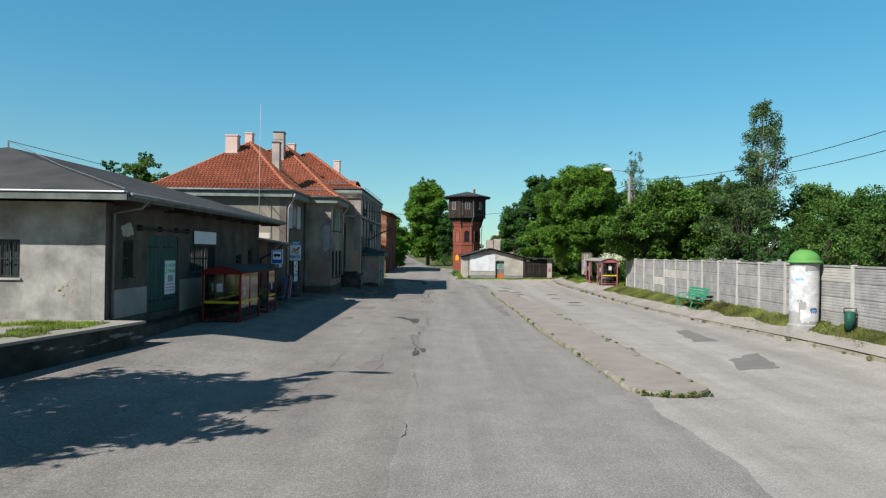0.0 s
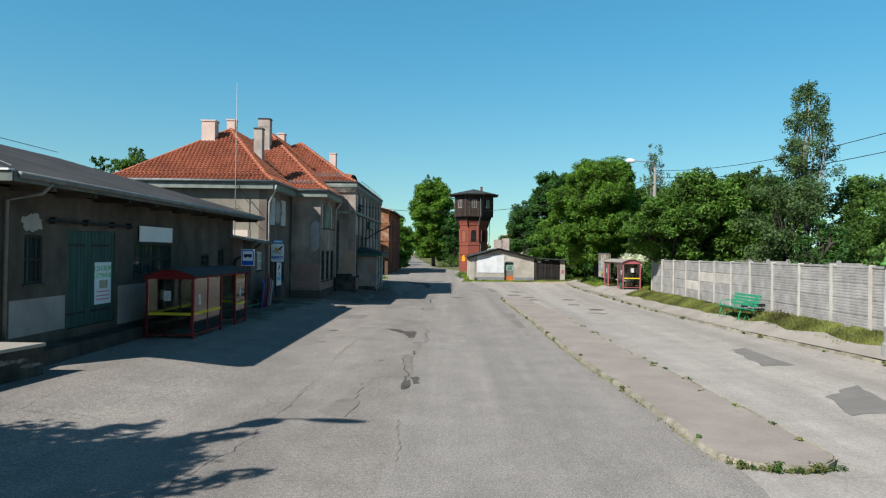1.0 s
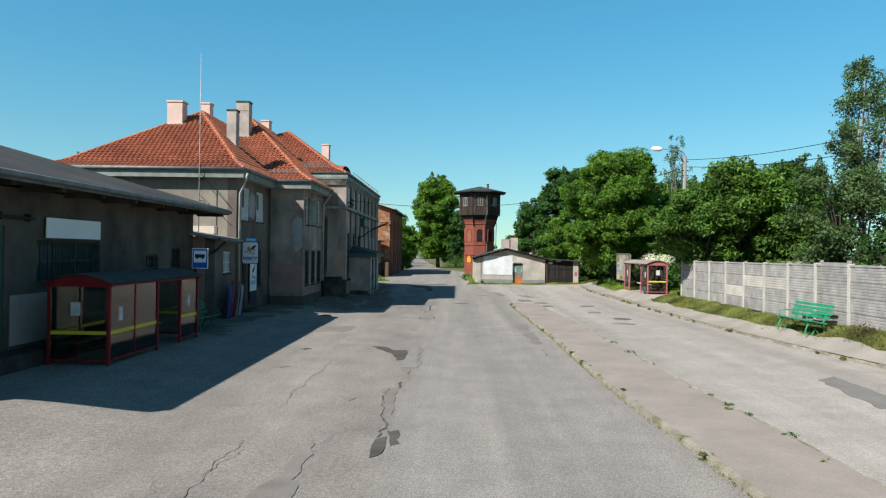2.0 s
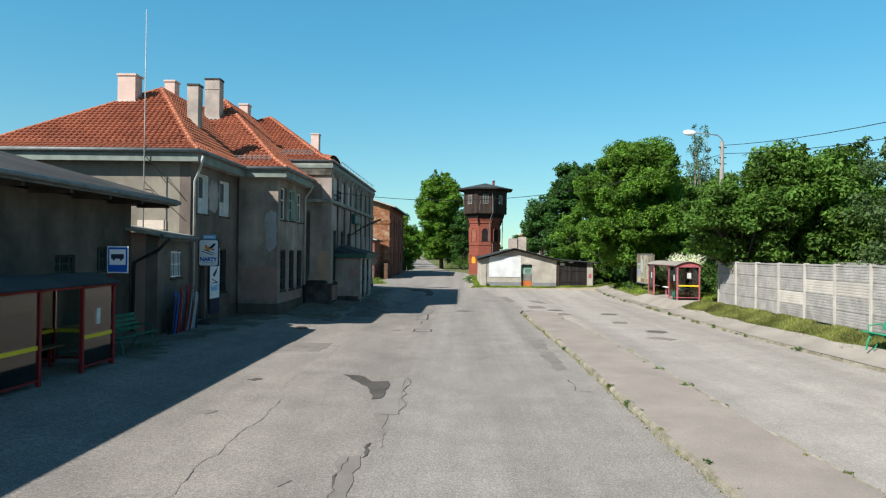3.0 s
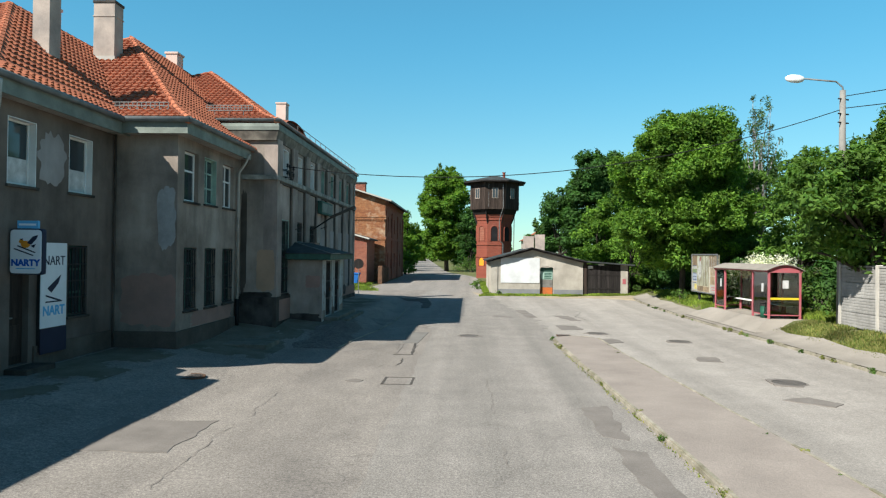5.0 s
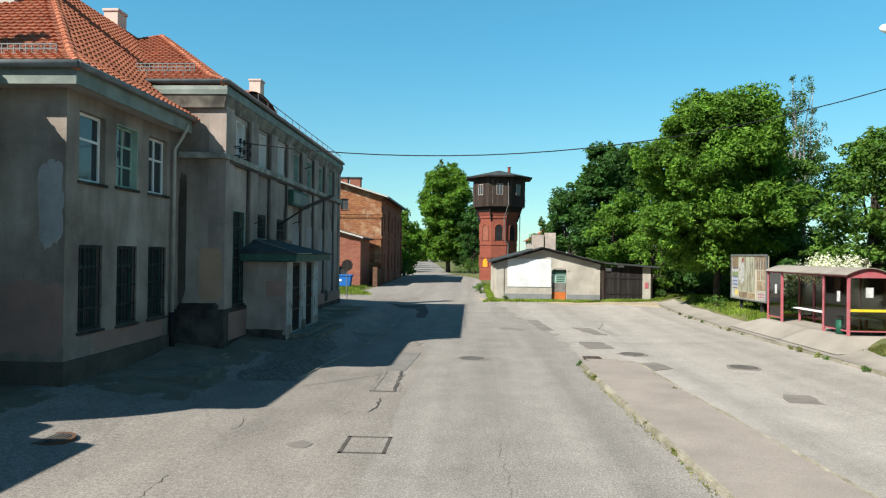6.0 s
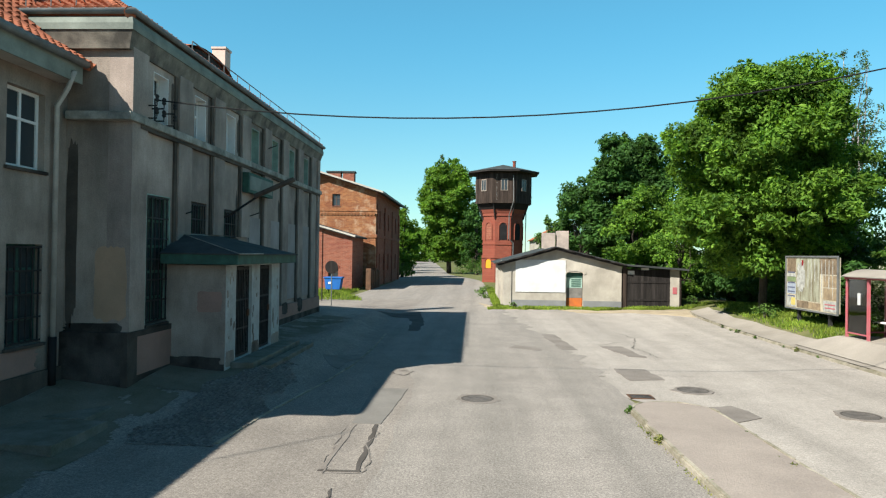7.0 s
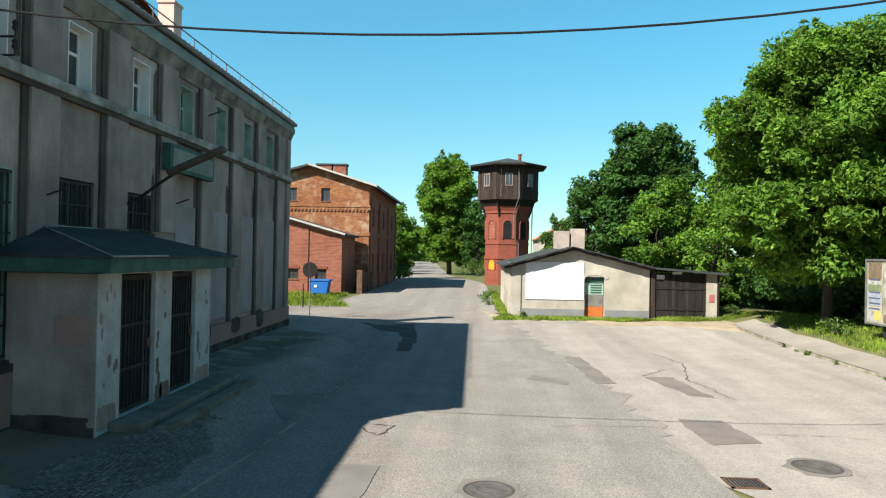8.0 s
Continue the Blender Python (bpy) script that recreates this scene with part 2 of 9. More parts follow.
def leaf_mat(name, c1, c2):
    m = bpy.data.materials.new(name)
    m.use_nodes = True
    N, L = m.node_tree.nodes, m.node_tree.links
    b = N["Principled BSDF"]
    geo = N.new("ShaderNodeNewGeometry")
    r = N.new("ShaderNodeValToRGB")
    r.color_ramp.elements[0].color, r.color_ramp.elements[1].color = (*c1, 1), (*c2, 1)
    L.new(geo.outputs["Random Per Island"], r.inputs[0])
    n = N.new("ShaderNodeTexNoise")
    n.inputs["Scale"].default_value = 0.8
    L.new(geo.outputs["Position"], n.inputs["Vector"])
    mr = N.new("ShaderNodeMapRange")
    mr.inputs["From Min"].default_value, mr.inputs["From Max"].default_value = 0.3, 0.7
    mr.inputs["To Min"].default_value, mr.inputs["To Max"].default_value = 0.5, 1.5
    L.new(n.outputs[0], mr.inputs["Value"])
    v = N.new("ShaderNodeVectorMath")
    v.operation = "SCALE"
    L.new(r.outputs[0], v.inputs[0])
    L.new(mr.outputs[0], v.inputs["Scale"])
    L.new(v.outputs[0], b.inputs["Base Color"])
    b.inputs["Roughness"].default_value = 0.6
    b.inputs["Specular IOR Level"].default_value = 0.15
    tr = N.new("ShaderNodeBsdfTranslucent")
    v2 = N.new("ShaderNodeVectorMath")
    v2.operation = "MULTIPLY"
    L.new(v.outputs[0], v2.inputs[0])
    v2.inputs[1].default_value = (1.5, 1.5, 0.6)
    L.new(v2.outputs[0], tr.inputs["Color"])
    mx = N.new("ShaderNodeMixShader")
    mx.inputs[0].default_value = 0.33
    L.new(b.outputs[0], mx.inputs[1])
    L.new(tr.outputs[0], mx.inputs[2])
    L.new(mx.outputs[0], N["Material Output"].inputs["Surface"])
    return m


M = dict(
    apron=asphalt_mat("coarse_old_asphalt", (0.268, 0.24, 0.208), (0.19, 0.171, 0.15), sx=0.45, sy=0.1, crack=0.35, grit=0.24, fine_crack=0.55),
    asphalt=asphalt_mat("lane_asphalt", (0.276, 0.251, 0.222), (0.212, 0.195, 0.172), sx=0.9, sy=0.035, crack=0.15, grit=0.1, fine_crack=0.3),
    cobble=mat("dark_cobble", (0.19, 0.178, 0.162), rough=0.85, big=0.3, scale=2, fine=0.2, bump=0.4, island=0.35),
    lot=asphalt_mat("worn_asphalt", (0.362, 0.33, 0.29), (0.266, 0.243, 0.213), sx=0.75, sy=0.035, crack=0.15, stones=0.13),
    patch=mat("asphalt_patch", (0.1, 0.09, 0.08), rough=0.9, big=0.35, scale=1.5, fine=0.2, fine_scale=60, bump=0.4),
    patch_mid=mat("old_asphalt_patch", (0.215, 0.192, 0.168), rough=0.92, big=0.25, scale=1.5, fine=0.2, fine_scale=60, bump=0.4),
    patch_smooth=mat("smooth_grey_repair", (0.195, 0.184, 0.165), rough=0.92, big=0.2, scale=1.5, fine=0.12, fine_scale=60, bump=0.3),
    lid_iron=mat("worn_cast_iron", (0.15, 0.135, 0.12), rough=0.7, metal=0.2, big=0.4, scale=6, fine=0.2, fine_scale=60, bump=0.2),
    lane_patch=mat("smooth_lane_repair", (0.235, 0.215, 0.19), rough=0.92, big=0.15, scale=1.5, fine=0.15, fine_scale=50, bump=0.3),
    paving=mat("concrete_paving", (0.31, 0.28, 0.238), rough=0.92, tint=(0.235, 0.211, 0.178), scale=0.7, fine=0.15, bump=0.35),
    island=mat("island_surface", (0.305, 0.262, 0.224), rough=0.93, tint=(0.24, 0.206, 0.177), scale=0.8, fine=0.16, bump=0.4),
    kerb=mat("kerb_concrete", (0.37, 0.335, 0.27), rough=0.92, tint=(0.19, 0.175, 0.12), scale=3, fine=0.2, bump=0.5, rand=0.14),
    soil=mat("grassy_soil", (0.16, 0.15, 0.07), rough=0.95, tint=(0.075, 0.095, 0.03), scale=1.6, fine=0.25, bump=0.5),
    plaster=mat("grey_plaster", (0.37, 0.31, 0.26), rough=0.93, tint=(0.15, 0.122, 0.1), scale=0.5, fine=0.17, bump=0.4, streak=0.42),
    plaster_main=mat("sooty_grey_plaster", (0.385, 0.315, 0.27), rough=0.93, tint=(0.2, 0.163, 0.14), scale=0.6, fine=0.17, bump=0.4, streak=0.42),
    # sooty tone, darkened further to carry shade on walls and under mouldings
    plaster_soot=mat("sooty_shaded_plaster", (0.122, 0.102, 0.084), rough=0.93, tint=(0.058, 0.05, 0.042), scale=0.8, fine=0.16, bump=0.25, streak=0.25),
    plaster_pale=mat("pale_plaster", (0.455, 0.425, 0.375), rough=0.93, tint=(0.29, 0.268, 0.235), scale=0.8, fine=0.07, bump=0.4, streak=0.2, fine_scale=70),
    step_stone=mat("mossy_step_concrete", (0.2, 0.188, 0.162), rough=0.95, tint=(0.115, 0.112, 0.082), scale=2.2, fine=0.18, bump=0.4),
    plaster_repair=mat("pale_bluish_repair", (0.37, 0.37, 0.36), rough=0.93, tint=(0.26, 0.26, 0.25), scale=2.2, fine=0.08),
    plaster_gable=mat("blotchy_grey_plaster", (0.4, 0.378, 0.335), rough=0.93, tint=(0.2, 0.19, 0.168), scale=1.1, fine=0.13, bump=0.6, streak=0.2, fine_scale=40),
    flaky=mat("flaking_white_paint", (0.46, 0.48, 0.46), rough=0.9, tint=(0.34, 0.34, 0.315), scale=2.4, fine=0.12, bump=0.4, streak=0.16, fine_scale=22),
    plaster_lilac=mat("greyish_lilac_plaster", (0.33, 0.3, 0.285), rough=0.93, tint=(0.23, 0.208, 0.195), scale=0.9, fine=0.08, streak=0.18),
    # black-stained concrete, its colour lowered further for deep shade
    platform_wall=mat("stained_shaded_platform_concrete", (0.075, 0.068, 0.058), rough=0.95, tint=(0.03, 0.028, 0.024), scale=1.3, fine=0.2, bump=0.5, streak=0.3),
    scar=mat("scraped_render", (0.4, 0.32, 0.22), rough=0.95, tint=(0.34, 0.28, 0.21), scale=6, fine=0.1),
    soot=mat("black_damp_render", (0.1, 0.088, 0.078), rough=0.95, tint=(0.03, 0.027, 0.024), scale=1.6, fine=0.15, bump=0.4, streak=0.3),
    fascia_pale=mat("pale_green_fascia", (0.235, 0.265, 0.23), rough=0.75, tint=(0.14, 0.16, 0.14), scale=1.6, fine=0.1),
    # worn mottled render, darkened to include the shade under the eaves
    fascia_worn=mat("worn_shaded_cornice_render", (0.25, 0.225, 0.185), rough=0.9, tint=(0.08, 0.073, 0.063), scale=1.8, fine=0.16, bump=0.3, streak=0.25),
    # wing and annex plaster, darkened to carry the shade on these fronts
    plaster_shop_shade=mat("shade_dark_shop_plaster", (0.19, 0.155, 0.13), rough=0.93, tint=(0.1, 0.082, 0.07), scale=0.6, fine=0.1, bump=0.25, streak=0.3),
    plaster_end=mat("greyish_beige_plaster", (0.275, 0.245, 0.195), rough=0.93, tint=(0.165, 0.148, 0.118), scale=0.8, fine=0.1, bump=0.4, streak=0.3),
    sheet_old=mat("old_sheet_roofing", (0.3, 0.32, 0.29), rough=0.65, metal=0.1, tint=(0.2, 0.21, 0.19), scale=2, fine=0.1),
    band_pale=mat("chipped_pale_moulding", (0.36, 0.35, 0.31), rough=0.85, tint=(0.15, 0.15, 0.13), scale=3, fine=0.15, bump=0.3),
    whitewash=mat("greyish_whitewash", (0.62, 0.635, 0.63), rough=0.85, tint=(0.5, 0.51, 0.5), scale=1.5, fine=0.05, bump=0.15),
    lime_stain=mat("white_lime_stain", (0.25, 0.24, 0.22), rough=0.95, tint=(0.06, 0.055, 0.05), scale=6, fine=0.25, bump=0.3),
    plaster_warm=mat("beige_repair_plaster", (0.42, 0.28, 0.19), rough=0.93, tint=(0.32, 0.22, 0.15), scale=1.2, fine=0.08),
    plaster_pink=mat("pinkish_repair_plaster", (0.34, 0.21, 0.17), rough=0.93, tint=(0.25, 0.165, 0.135), scale=1.4, fine=0.08),
    plaster_blue=mat("bluish_repair_plaster", (0.22, 0.225, 0.225), rough=0.93, tint=(0.17, 0.175, 0.175), scale=1.4, fine=0.08),
    # stained plinth tone, made darker to stand for deep shade as well
    plinth=mat("dark_shaded_plinth", (0.1, 0.086, 0.073), rough=0.95, tint=(0.034, 0.03, 0.026), scale=1.1, fine=0.15, bump=0.4, streak=0.2),
    hut_wall=mat("cream_render", (0.44, 0.405, 0.345), rough=0.93, tint=(0.3, 0.275, 0.232), scale=1.1, fine=0.1, bump=0.2, streak=0.18),
    sand=mat("sandy_gravel", (0.4, 0.33, 0.23), rough=0.95, tint=(0.27, 0.225, 0.155), scale=1.6, fine=0.2, bump=0.4),
    white=mat("white_paint", (0.8, 0.8, 0.77), rough=0.75, big=0.14, scale=1.5, fine=0.04, bump=0.1),
    frame_white=mat("white_window_paint", (0.72, 0.72, 0.7), rough=0.5, big=0.12, scale=3, fine=0.04, bump=0),
    green_paint=mat("green_paint", (0.045, 0.12, 0.09), rough=0.6, tint=(0.03, 0.07, 0.055), scale=4, fine=0.12, bump=0.1),
    green_pale=mat("pale_green_paint", (0.3, 0.44, 0.37), rough=0.7, tint=(0.2, 0.29, 0.245), scale=2.5, fine=0.1, bump=0.1),
    green_door=mat("green_door_paint", (0.05, 0.105, 0.09), rough=0.65, tint=(0.03, 0.062, 0.055), scale=2, fine=0.12, stretch=(3, 3, 0.4)),
    bench_green=mat("bench_green_paint", (0.035, 0.3, 0.16), rough=0.5, tint=(0.022, 0.2, 0.11), scale=4, fine=0.1, bump=0.05),
    dome=mat("green_fibreglass", (0.085, 0.3, 0.06), rough=0.6, tint=(0.12, 0.25, 0.07), scale=3, fine=0.08, bump=0.05),
    red=mat("red_frame_paint", (0.24, 0.022, 0.026), rough=0.5, big=0.3, scale=4, fine=0.08, bump=0.05),
    red_faded=mat("faded_red_frame_paint", (0.4, 0.085, 0.1), rough=0.6, tint=(0.36, 0.13, 0.14), scale=4, fine=0.08, bump=0.05),
    yellow=mat("yellow_stripe", (0.72, 0.55, 0.04), rough=0.5, big=0.15, fine=0.05, bump=0),
    ridge=mat("pale_ridge_tile", (0.44, 0.16, 0.085), rough=0.8, tint=(0.33, 0.11, 0.06), scale=1.5, fine=0.12, bump=0.1, island=0.12),
    tile=mat("clay_tile", (0.37, 0.13, 0.071), rough=0.8, tint=(0.27, 0.094, 0.055), scale=0.9, fine=0.07, bump=0.1, island=0.09, rand=0.09, fine_scale=18),
    felt=mat("grey_roofing_felt", (0.075, 0.074, 0.071), rough=0.95, tint=(0.045, 0.045, 0.044), scale=0.6, fine=0.14, bump=0.2),
    tin=mat("pale_tin_roofing", (0.5, 0.49, 0.45), rough=0.55, metal=0.2, tint=(0.33, 0.32, 0.29), scale=2, fine=0.1),
    # darker copy of the bench green, for the bench in shade
    bench_shade=mat("shaded_green_bench_paint", (0.02, 0.15, 0.095), rough=0.55, tint=(0.015, 0.1, 0.065), scale=4, fine=0.1, bump=0.05),
    brick_bare=brick_mat("bare_pale_brick", (0.52, 0.42, 0.35), (0.62, 0.55, 0.47), (0.5, 0.46, 0.4)),
    felt_dark=mat("dark_roofing_felt", (0.06, 0.068, 0.066), rough=0.8, tint=(0.035, 0.04, 0.04), scale=2, fine=0.14, bump=0.2),
    metal=mat("galvanised_metal", (0.2, 0.21, 0.205), rough=0.6, metal=0.3, big=0.35, scale=3, fine=0.08, bump=0.05),
    fascia=mat("grey_green_fascia", (0.17, 0.185, 0.165), rough=0.8, tint=(0.09, 0.1, 0.09), scale=1.6, fine=0.1),
    iron=mat("dark_iron", (0.05, 0.05, 0.05), rough=0.65, metal=0.4, big=0.4, scale=5, fine=0.15, bump=0.1),
    rust=mat("rusty_iron", (0.16, 0.085, 0.05), rough=0.85, tint=(0.08, 0.05, 0.035), scale=4, fine=0.2, bump=0.2),
    chimney=mat("pink_chimney_render", (0.6, 0.45, 0.38), rough=0.9, tint=(0.48, 0.37, 0.32), scale=1.5, fine=0.07),
    chimney_old=mat("weathered_chimney_render", (0.46, 0.38, 0.32), rough=0.92, tint=(0.26, 0.225, 0.2), scale=1.3, fine=0.12, streak=0.2),
    brick=brick_mat("red_brickwork", (0.17, 0.045, 0.03), (0.3, 0.1, 0.06), (0.3, 0.22, 0.17), stain=(0.24, 0.1, 0.06), w=0.3, h=0.1),
    brick_yellow=brick_mat("mixed_brickwork", (0.15, 0.045, 0.024), (0.3, 0.12, 0.05), (0.26, 0.18, 0.11), stain=(0.3, 0.14, 0.06), w=0.3, h=0.1, bloom=(0.44, 0.34, 0.23)),
    brick_tower=brick_mat("tower_brickwork", (0.2, 0.05, 0.033), (0.26, 0.075, 0.046), (0.18, 0.1, 0.075)),
    boards=mat("dark_weathered_boards", (0.07, 0.051, 0.041), rough=0.85, tint=(0.032, 0.024, 0.02), scale=1.5, fine=0.2, stretch=(4, 4, 0.5), bump=0.3, rand=0.3, island=0.2),
    boards_black=mat("black_tarred_boards", (0.032, 0.028, 0.026), rough=0.8, tint=(0.018, 0.016, 0.015), scale=2, fine=0.25, stretch=(4, 4, 0.5), bump=0.3, rand=0.3),
    wood=mat("bare_wood", (0.3, 0.21, 0.13), rough=0.8, tint=(0.2, 0.14, 0.09), scale=2, fine=0.15, stretch=(1, 6, 6), bump=0.2, rand=0.2),
    boards_grey=mat("weathered_grey_boards", (0.2, 0.19, 0.17), rough=0.9, tint=(0.12, 0.115, 0.105), scale=3, fine=0.15, bump=0.15),
    rust_door=mat("rusted_orange_door", (0.5, 0.14, 0.035), rough=0.75, tint=(0.35, 0.11, 0.04), scale=3, fine=0.12),
    concrete=mat("fence_concrete", (0.35, 0.337, 0.31), rough=0.93, tint=(0.24, 0.231, 0.212), scale=2.2, fine=0.13, bump=0.5, rand=0.1, streak=0.14, fine_scale=16),
    concrete_pale=mat("pale_fence_concrete", (0.5, 0.47, 0.41), rough=0.93, tint=(0.38, 0.355, 0.31), scale=1.5, fine=0.1, bump=0.3, rand=0.08),
    pole_concrete=mat("grey_pole_concrete", (0.25, 0.24, 0.215), rough=0.93, tint=(0.17, 0.163, 0.147), scale=2, fine=0.14, bump=0.3),
    dark_inside=mat("dark_interior", (0.02, 0.02, 0.021), rough=0.9, big=0.4, scale=2, bump=0),
    glass=glass_mat("window_glass", (0.035, 0.045, 0.05), alpha=1.0, rough=0.06),
    clear=pane_mat("shelter_glazing", (0.78, 0.8, 0.74), 0.05),
    bark=mat("bark", (0.085, 0.07, 0.055), rough=0.95, tint=(0.04, 0.034, 0.028), scale=3, fine=0.3, stretch=(4, 4, 0.8), bump=0.6),
    birch=mat("birch_bark", (0.36, 0.35, 0.32), rough=0.9, tint=(0.06, 0.055, 0.05), scale=2.2, fine=0.15, stretch=(1, 1, 3), bump=0.2),
    maple=leaf_mat("maple_leaves", (0.036, 0.1, 0.014), (0.15, 0.27, 0.034)),
    dark_leaf=leaf_mat("dark_leaves", (0.026, 0.075, 0.018), (0.062, 0.14, 0.03)),
    chestnut=leaf_mat("chestnut_leaves", (0.04, 0.1, 0.016), (0.115, 0.205, 0.035)),
    birch_leaf=leaf_mat("birch_leaves", (0.045, 0.09, 0.03), (0.11, 0.165, 0.062)),
    shrub=leaf_mat("shrub_leaves", (0.038, 0.092, 0.018), (0.1, 0.175, 0.035)),
    blossom=leaf_mat("white_blossom", (0.55, 0.57, 0.45), (0.8, 0.8, 0.72)),
    dry=leaf_mat("dry_shrub_leaves", (0.12, 0.1, 0.05), (0.2, 0.13, 0.07)),
    grass=leaf_mat("dry_grass_blades", (0.08, 0.135, 0.024), (0.27, 0.25, 0.088)),
    grass_green=leaf_mat("green_grass_blades", (0.08, 0.15, 0.02), (0.24, 0.3, 0.05)),
    lime=leaf_mat("lime_leaves", (0.045, 0.12, 0.014), (0.12, 0.22, 0.022)),
    dirt=mat("dark_damp_dirt_and_shade", (0.185, 0.16, 0.128), rough=0.95, tint=(0.12, 0.11, 0.075), scale=1.3, fine=0.25, bump=0.5),
    plastic_blue=mat("blue_plastic", (0.02, 0.13, 0.4), rough=0.5, big=0.2, scale=3, fine=0.05, bump=0.05),
    sign_blue=mat("blue_sign_enamel", (0.015, 0.1, 0.42), rough=0.4, big=0.12, fine=0.04, bump=0),
    sky_blue=mat("light_blue_print", (0.12, 0.42, 0.68), rough=0.5, big=0.12, fine=0.04, bump=0),
    sign_white=mat("white_sign_face", (0.75, 0.77, 0.78), rough=0.5, big=0.1, fine=0.03, bump=0),
    navy=mat("navy_print", (0.03, 0.035, 0.06), rough=0.5, big=0.2, fine=0.05, bump=0),
    orange=mat("orange_print", (0.75, 0.28, 0.03), rough=0.5, big=0.1, fine=0.05, bump=0),
    green_print=mat("green_print", (0.15, 0.5, 0.16), rough=0.6, big=0.1, fine=0.05, bump=0),
    pink_print=mat("pink_print", (0.75, 0.2, 0.3), rough=0.6, big=0.1, fine=0.05, bump=0),
    paper=mat("torn_white_paper", (0.6, 0.6, 0.585), rough=0.85, tint=(0.4, 0.4, 0.385), scale=5, fine=0.06, bump=0.2),
    bin_green=mat("dark_green_metal", (0.018, 0.09, 0.055), rough=0.5, big=0.3, scale=4, fine=0.1, bump=0.05),
    faded=mat("faded_print", (0.5, 0.44, 0.33), rough=0.75, tint=(0.3, 0.27, 0.2), scale=2.2, fine=0.15, stretch=(3, 3, 0.7)),
    poster_pale=mat("washed_out_print", (0.45, 0.45, 0.41), rough=0.7, tint=(0.22, 0.22, 0.2), scale=6, fine=0.15, bump=0),
    poster_green=mat("greenish_print", (0.36, 0.37, 0.28), rough=0.7, tint=(0.14, 0.115, 0.07), scale=1.6, fine=0.2, bump=0, stretch=(1, 3, 0.8)),
    poster_brown=mat("brown_print", (0.24, 0.18, 0.12), rough=0.7, tint=(0.12, 0.09, 0.06), scale=4, fine=0.2, bump=0),
    poster_tan=mat("tan_print", (0.34, 0.26, 0.16), rough=0.7, tint=(0.2, 0.15, 0.1), scale=4, fine=0.2, bump=0),
    sky_print=mat("greyish_blue_print", (0.33, 0.37, 0.42), rough=0.7, tint=(0.22, 0.25, 0.3), scale=6, fine=0.15, bump=0),
    grass_print=mat("dull_green_print", (0.2, 0.26, 0.12), rough=0.7, tint=(0.13, 0.17, 0.1), scale=5, fine=0.15, bump=0),
    navy_faded=mat("faded_navy_print", (0.12, 0.13, 0.2), rough=0.7, tint=(0.07, 0.08, 0.12), scale=5, fine=0.12, bump=0),
    yellow_faded=mat("faded_yellow_print", (0.55, 0.44, 0.1), rough=0.7, tint=(0.42, 0.35, 0.14), scale=5, fine=0.12, bump=0),
    black=mat("black_rubber", (0.02, 0.02, 0.02), rough=0.7, big=0.3, fine=0.1, bump=0),
)


# ---------- building helpers ----------
def world_of(ob):
    m = ob.matrix_basis
    return world_of(ob.parent) @ ob.matrix_parent_inverse @ m if ob.parent else m


def thing(name, at, label, category, group="", kind=""):
    """An Empty at the base of a thing; its parts are meshes under it."""
    e = new(name)
    e.empty_display_size = 0.3
    e.location = at
    return tagged(e, label, category, group, kind)


def part(name, bm, material, parent=None, label="", smooth=False):
    """One bmesh as one mesh object, in the world's coordinates, under a thing or a part."""
    me = bpy.data.meshes.new(name)
    bm.to_mesh(me)
    bm.free()
    if smooth:
        me.polygons.foreach_set("use_smooth", [True] * len(me.polygons))
    me.materials.append(M[material])
    ob = new(name, me)
    if parent:
        ob.parent = parent
        ob.matrix_parent_inverse = world_of(parent).inverted()
    if label:
        ob["label"] = label
    return ob


def piece(name, me, m, parent, label=""):
    """A further object on a mesh that other pieces share, at the world pose m."""
    ob = new(name, me)
    ob.matrix_basis = m
    ob.parent = parent
    ob.matrix_parent_inverse = world_of(parent).inverted()
    if label:
        ob["label"] = label
    return ob


def mesh_of(name, bm, material):
    me = bpy.data.meshes.new(name)
    bm.to_mesh(me)
    bm.free()
    me.materials.append(M[material])
    return me


def box(bm, x0, x1, y0, y1, z0, z1, bev=0.0):
    x0, x1 = min(x0, x1), max(x0, x1)
    y0, y1 = min(y0, y1), max(y0, y1)
    z0, z1 = min(z0, z1), max(z0, z1)
    v = [bm.verts.new((x, y, z)) for z in (z0, z1) for y in (y0, y1) for x in (x0, x1)]
    fs = [bm.faces.new([v[i] for i in q]) for q in ((0, 2, 3, 1), (4, 5, 7, 6), (0, 1, 5, 4), (2, 6, 7, 3), (0, 4, 6, 2), (1, 3, 7, 5))]
    if bev:
        es = {e for f in fs for e in f.edges}
        bmesh.ops.bevel(bm, geom=list(es), offset=bev, segments=2, affect="EDGES", profile=0.6)
    return v


def boxes(*args, bev=0.0):
    bm = bmesh.new()
    for a in args:
        box(bm, *a, bev=bev)
    return bm


def prism(bm, pts, z0, z1):
    """An upright prism over a plan outline (counter-clockwise)."""
    lo = [bm.verts.new((x, y, z0)) for x, y in pts]
    hi = [bm.verts.new((x, y, z1)) for x, y in pts]
    n = len(pts)
    bm.faces.new(lo[::-1])
    bm.faces.new(hi)
    for i in range(n):
        bm.faces.new((lo[i], lo[(i + 1) % n], hi[(i + 1) % n], hi[i]))


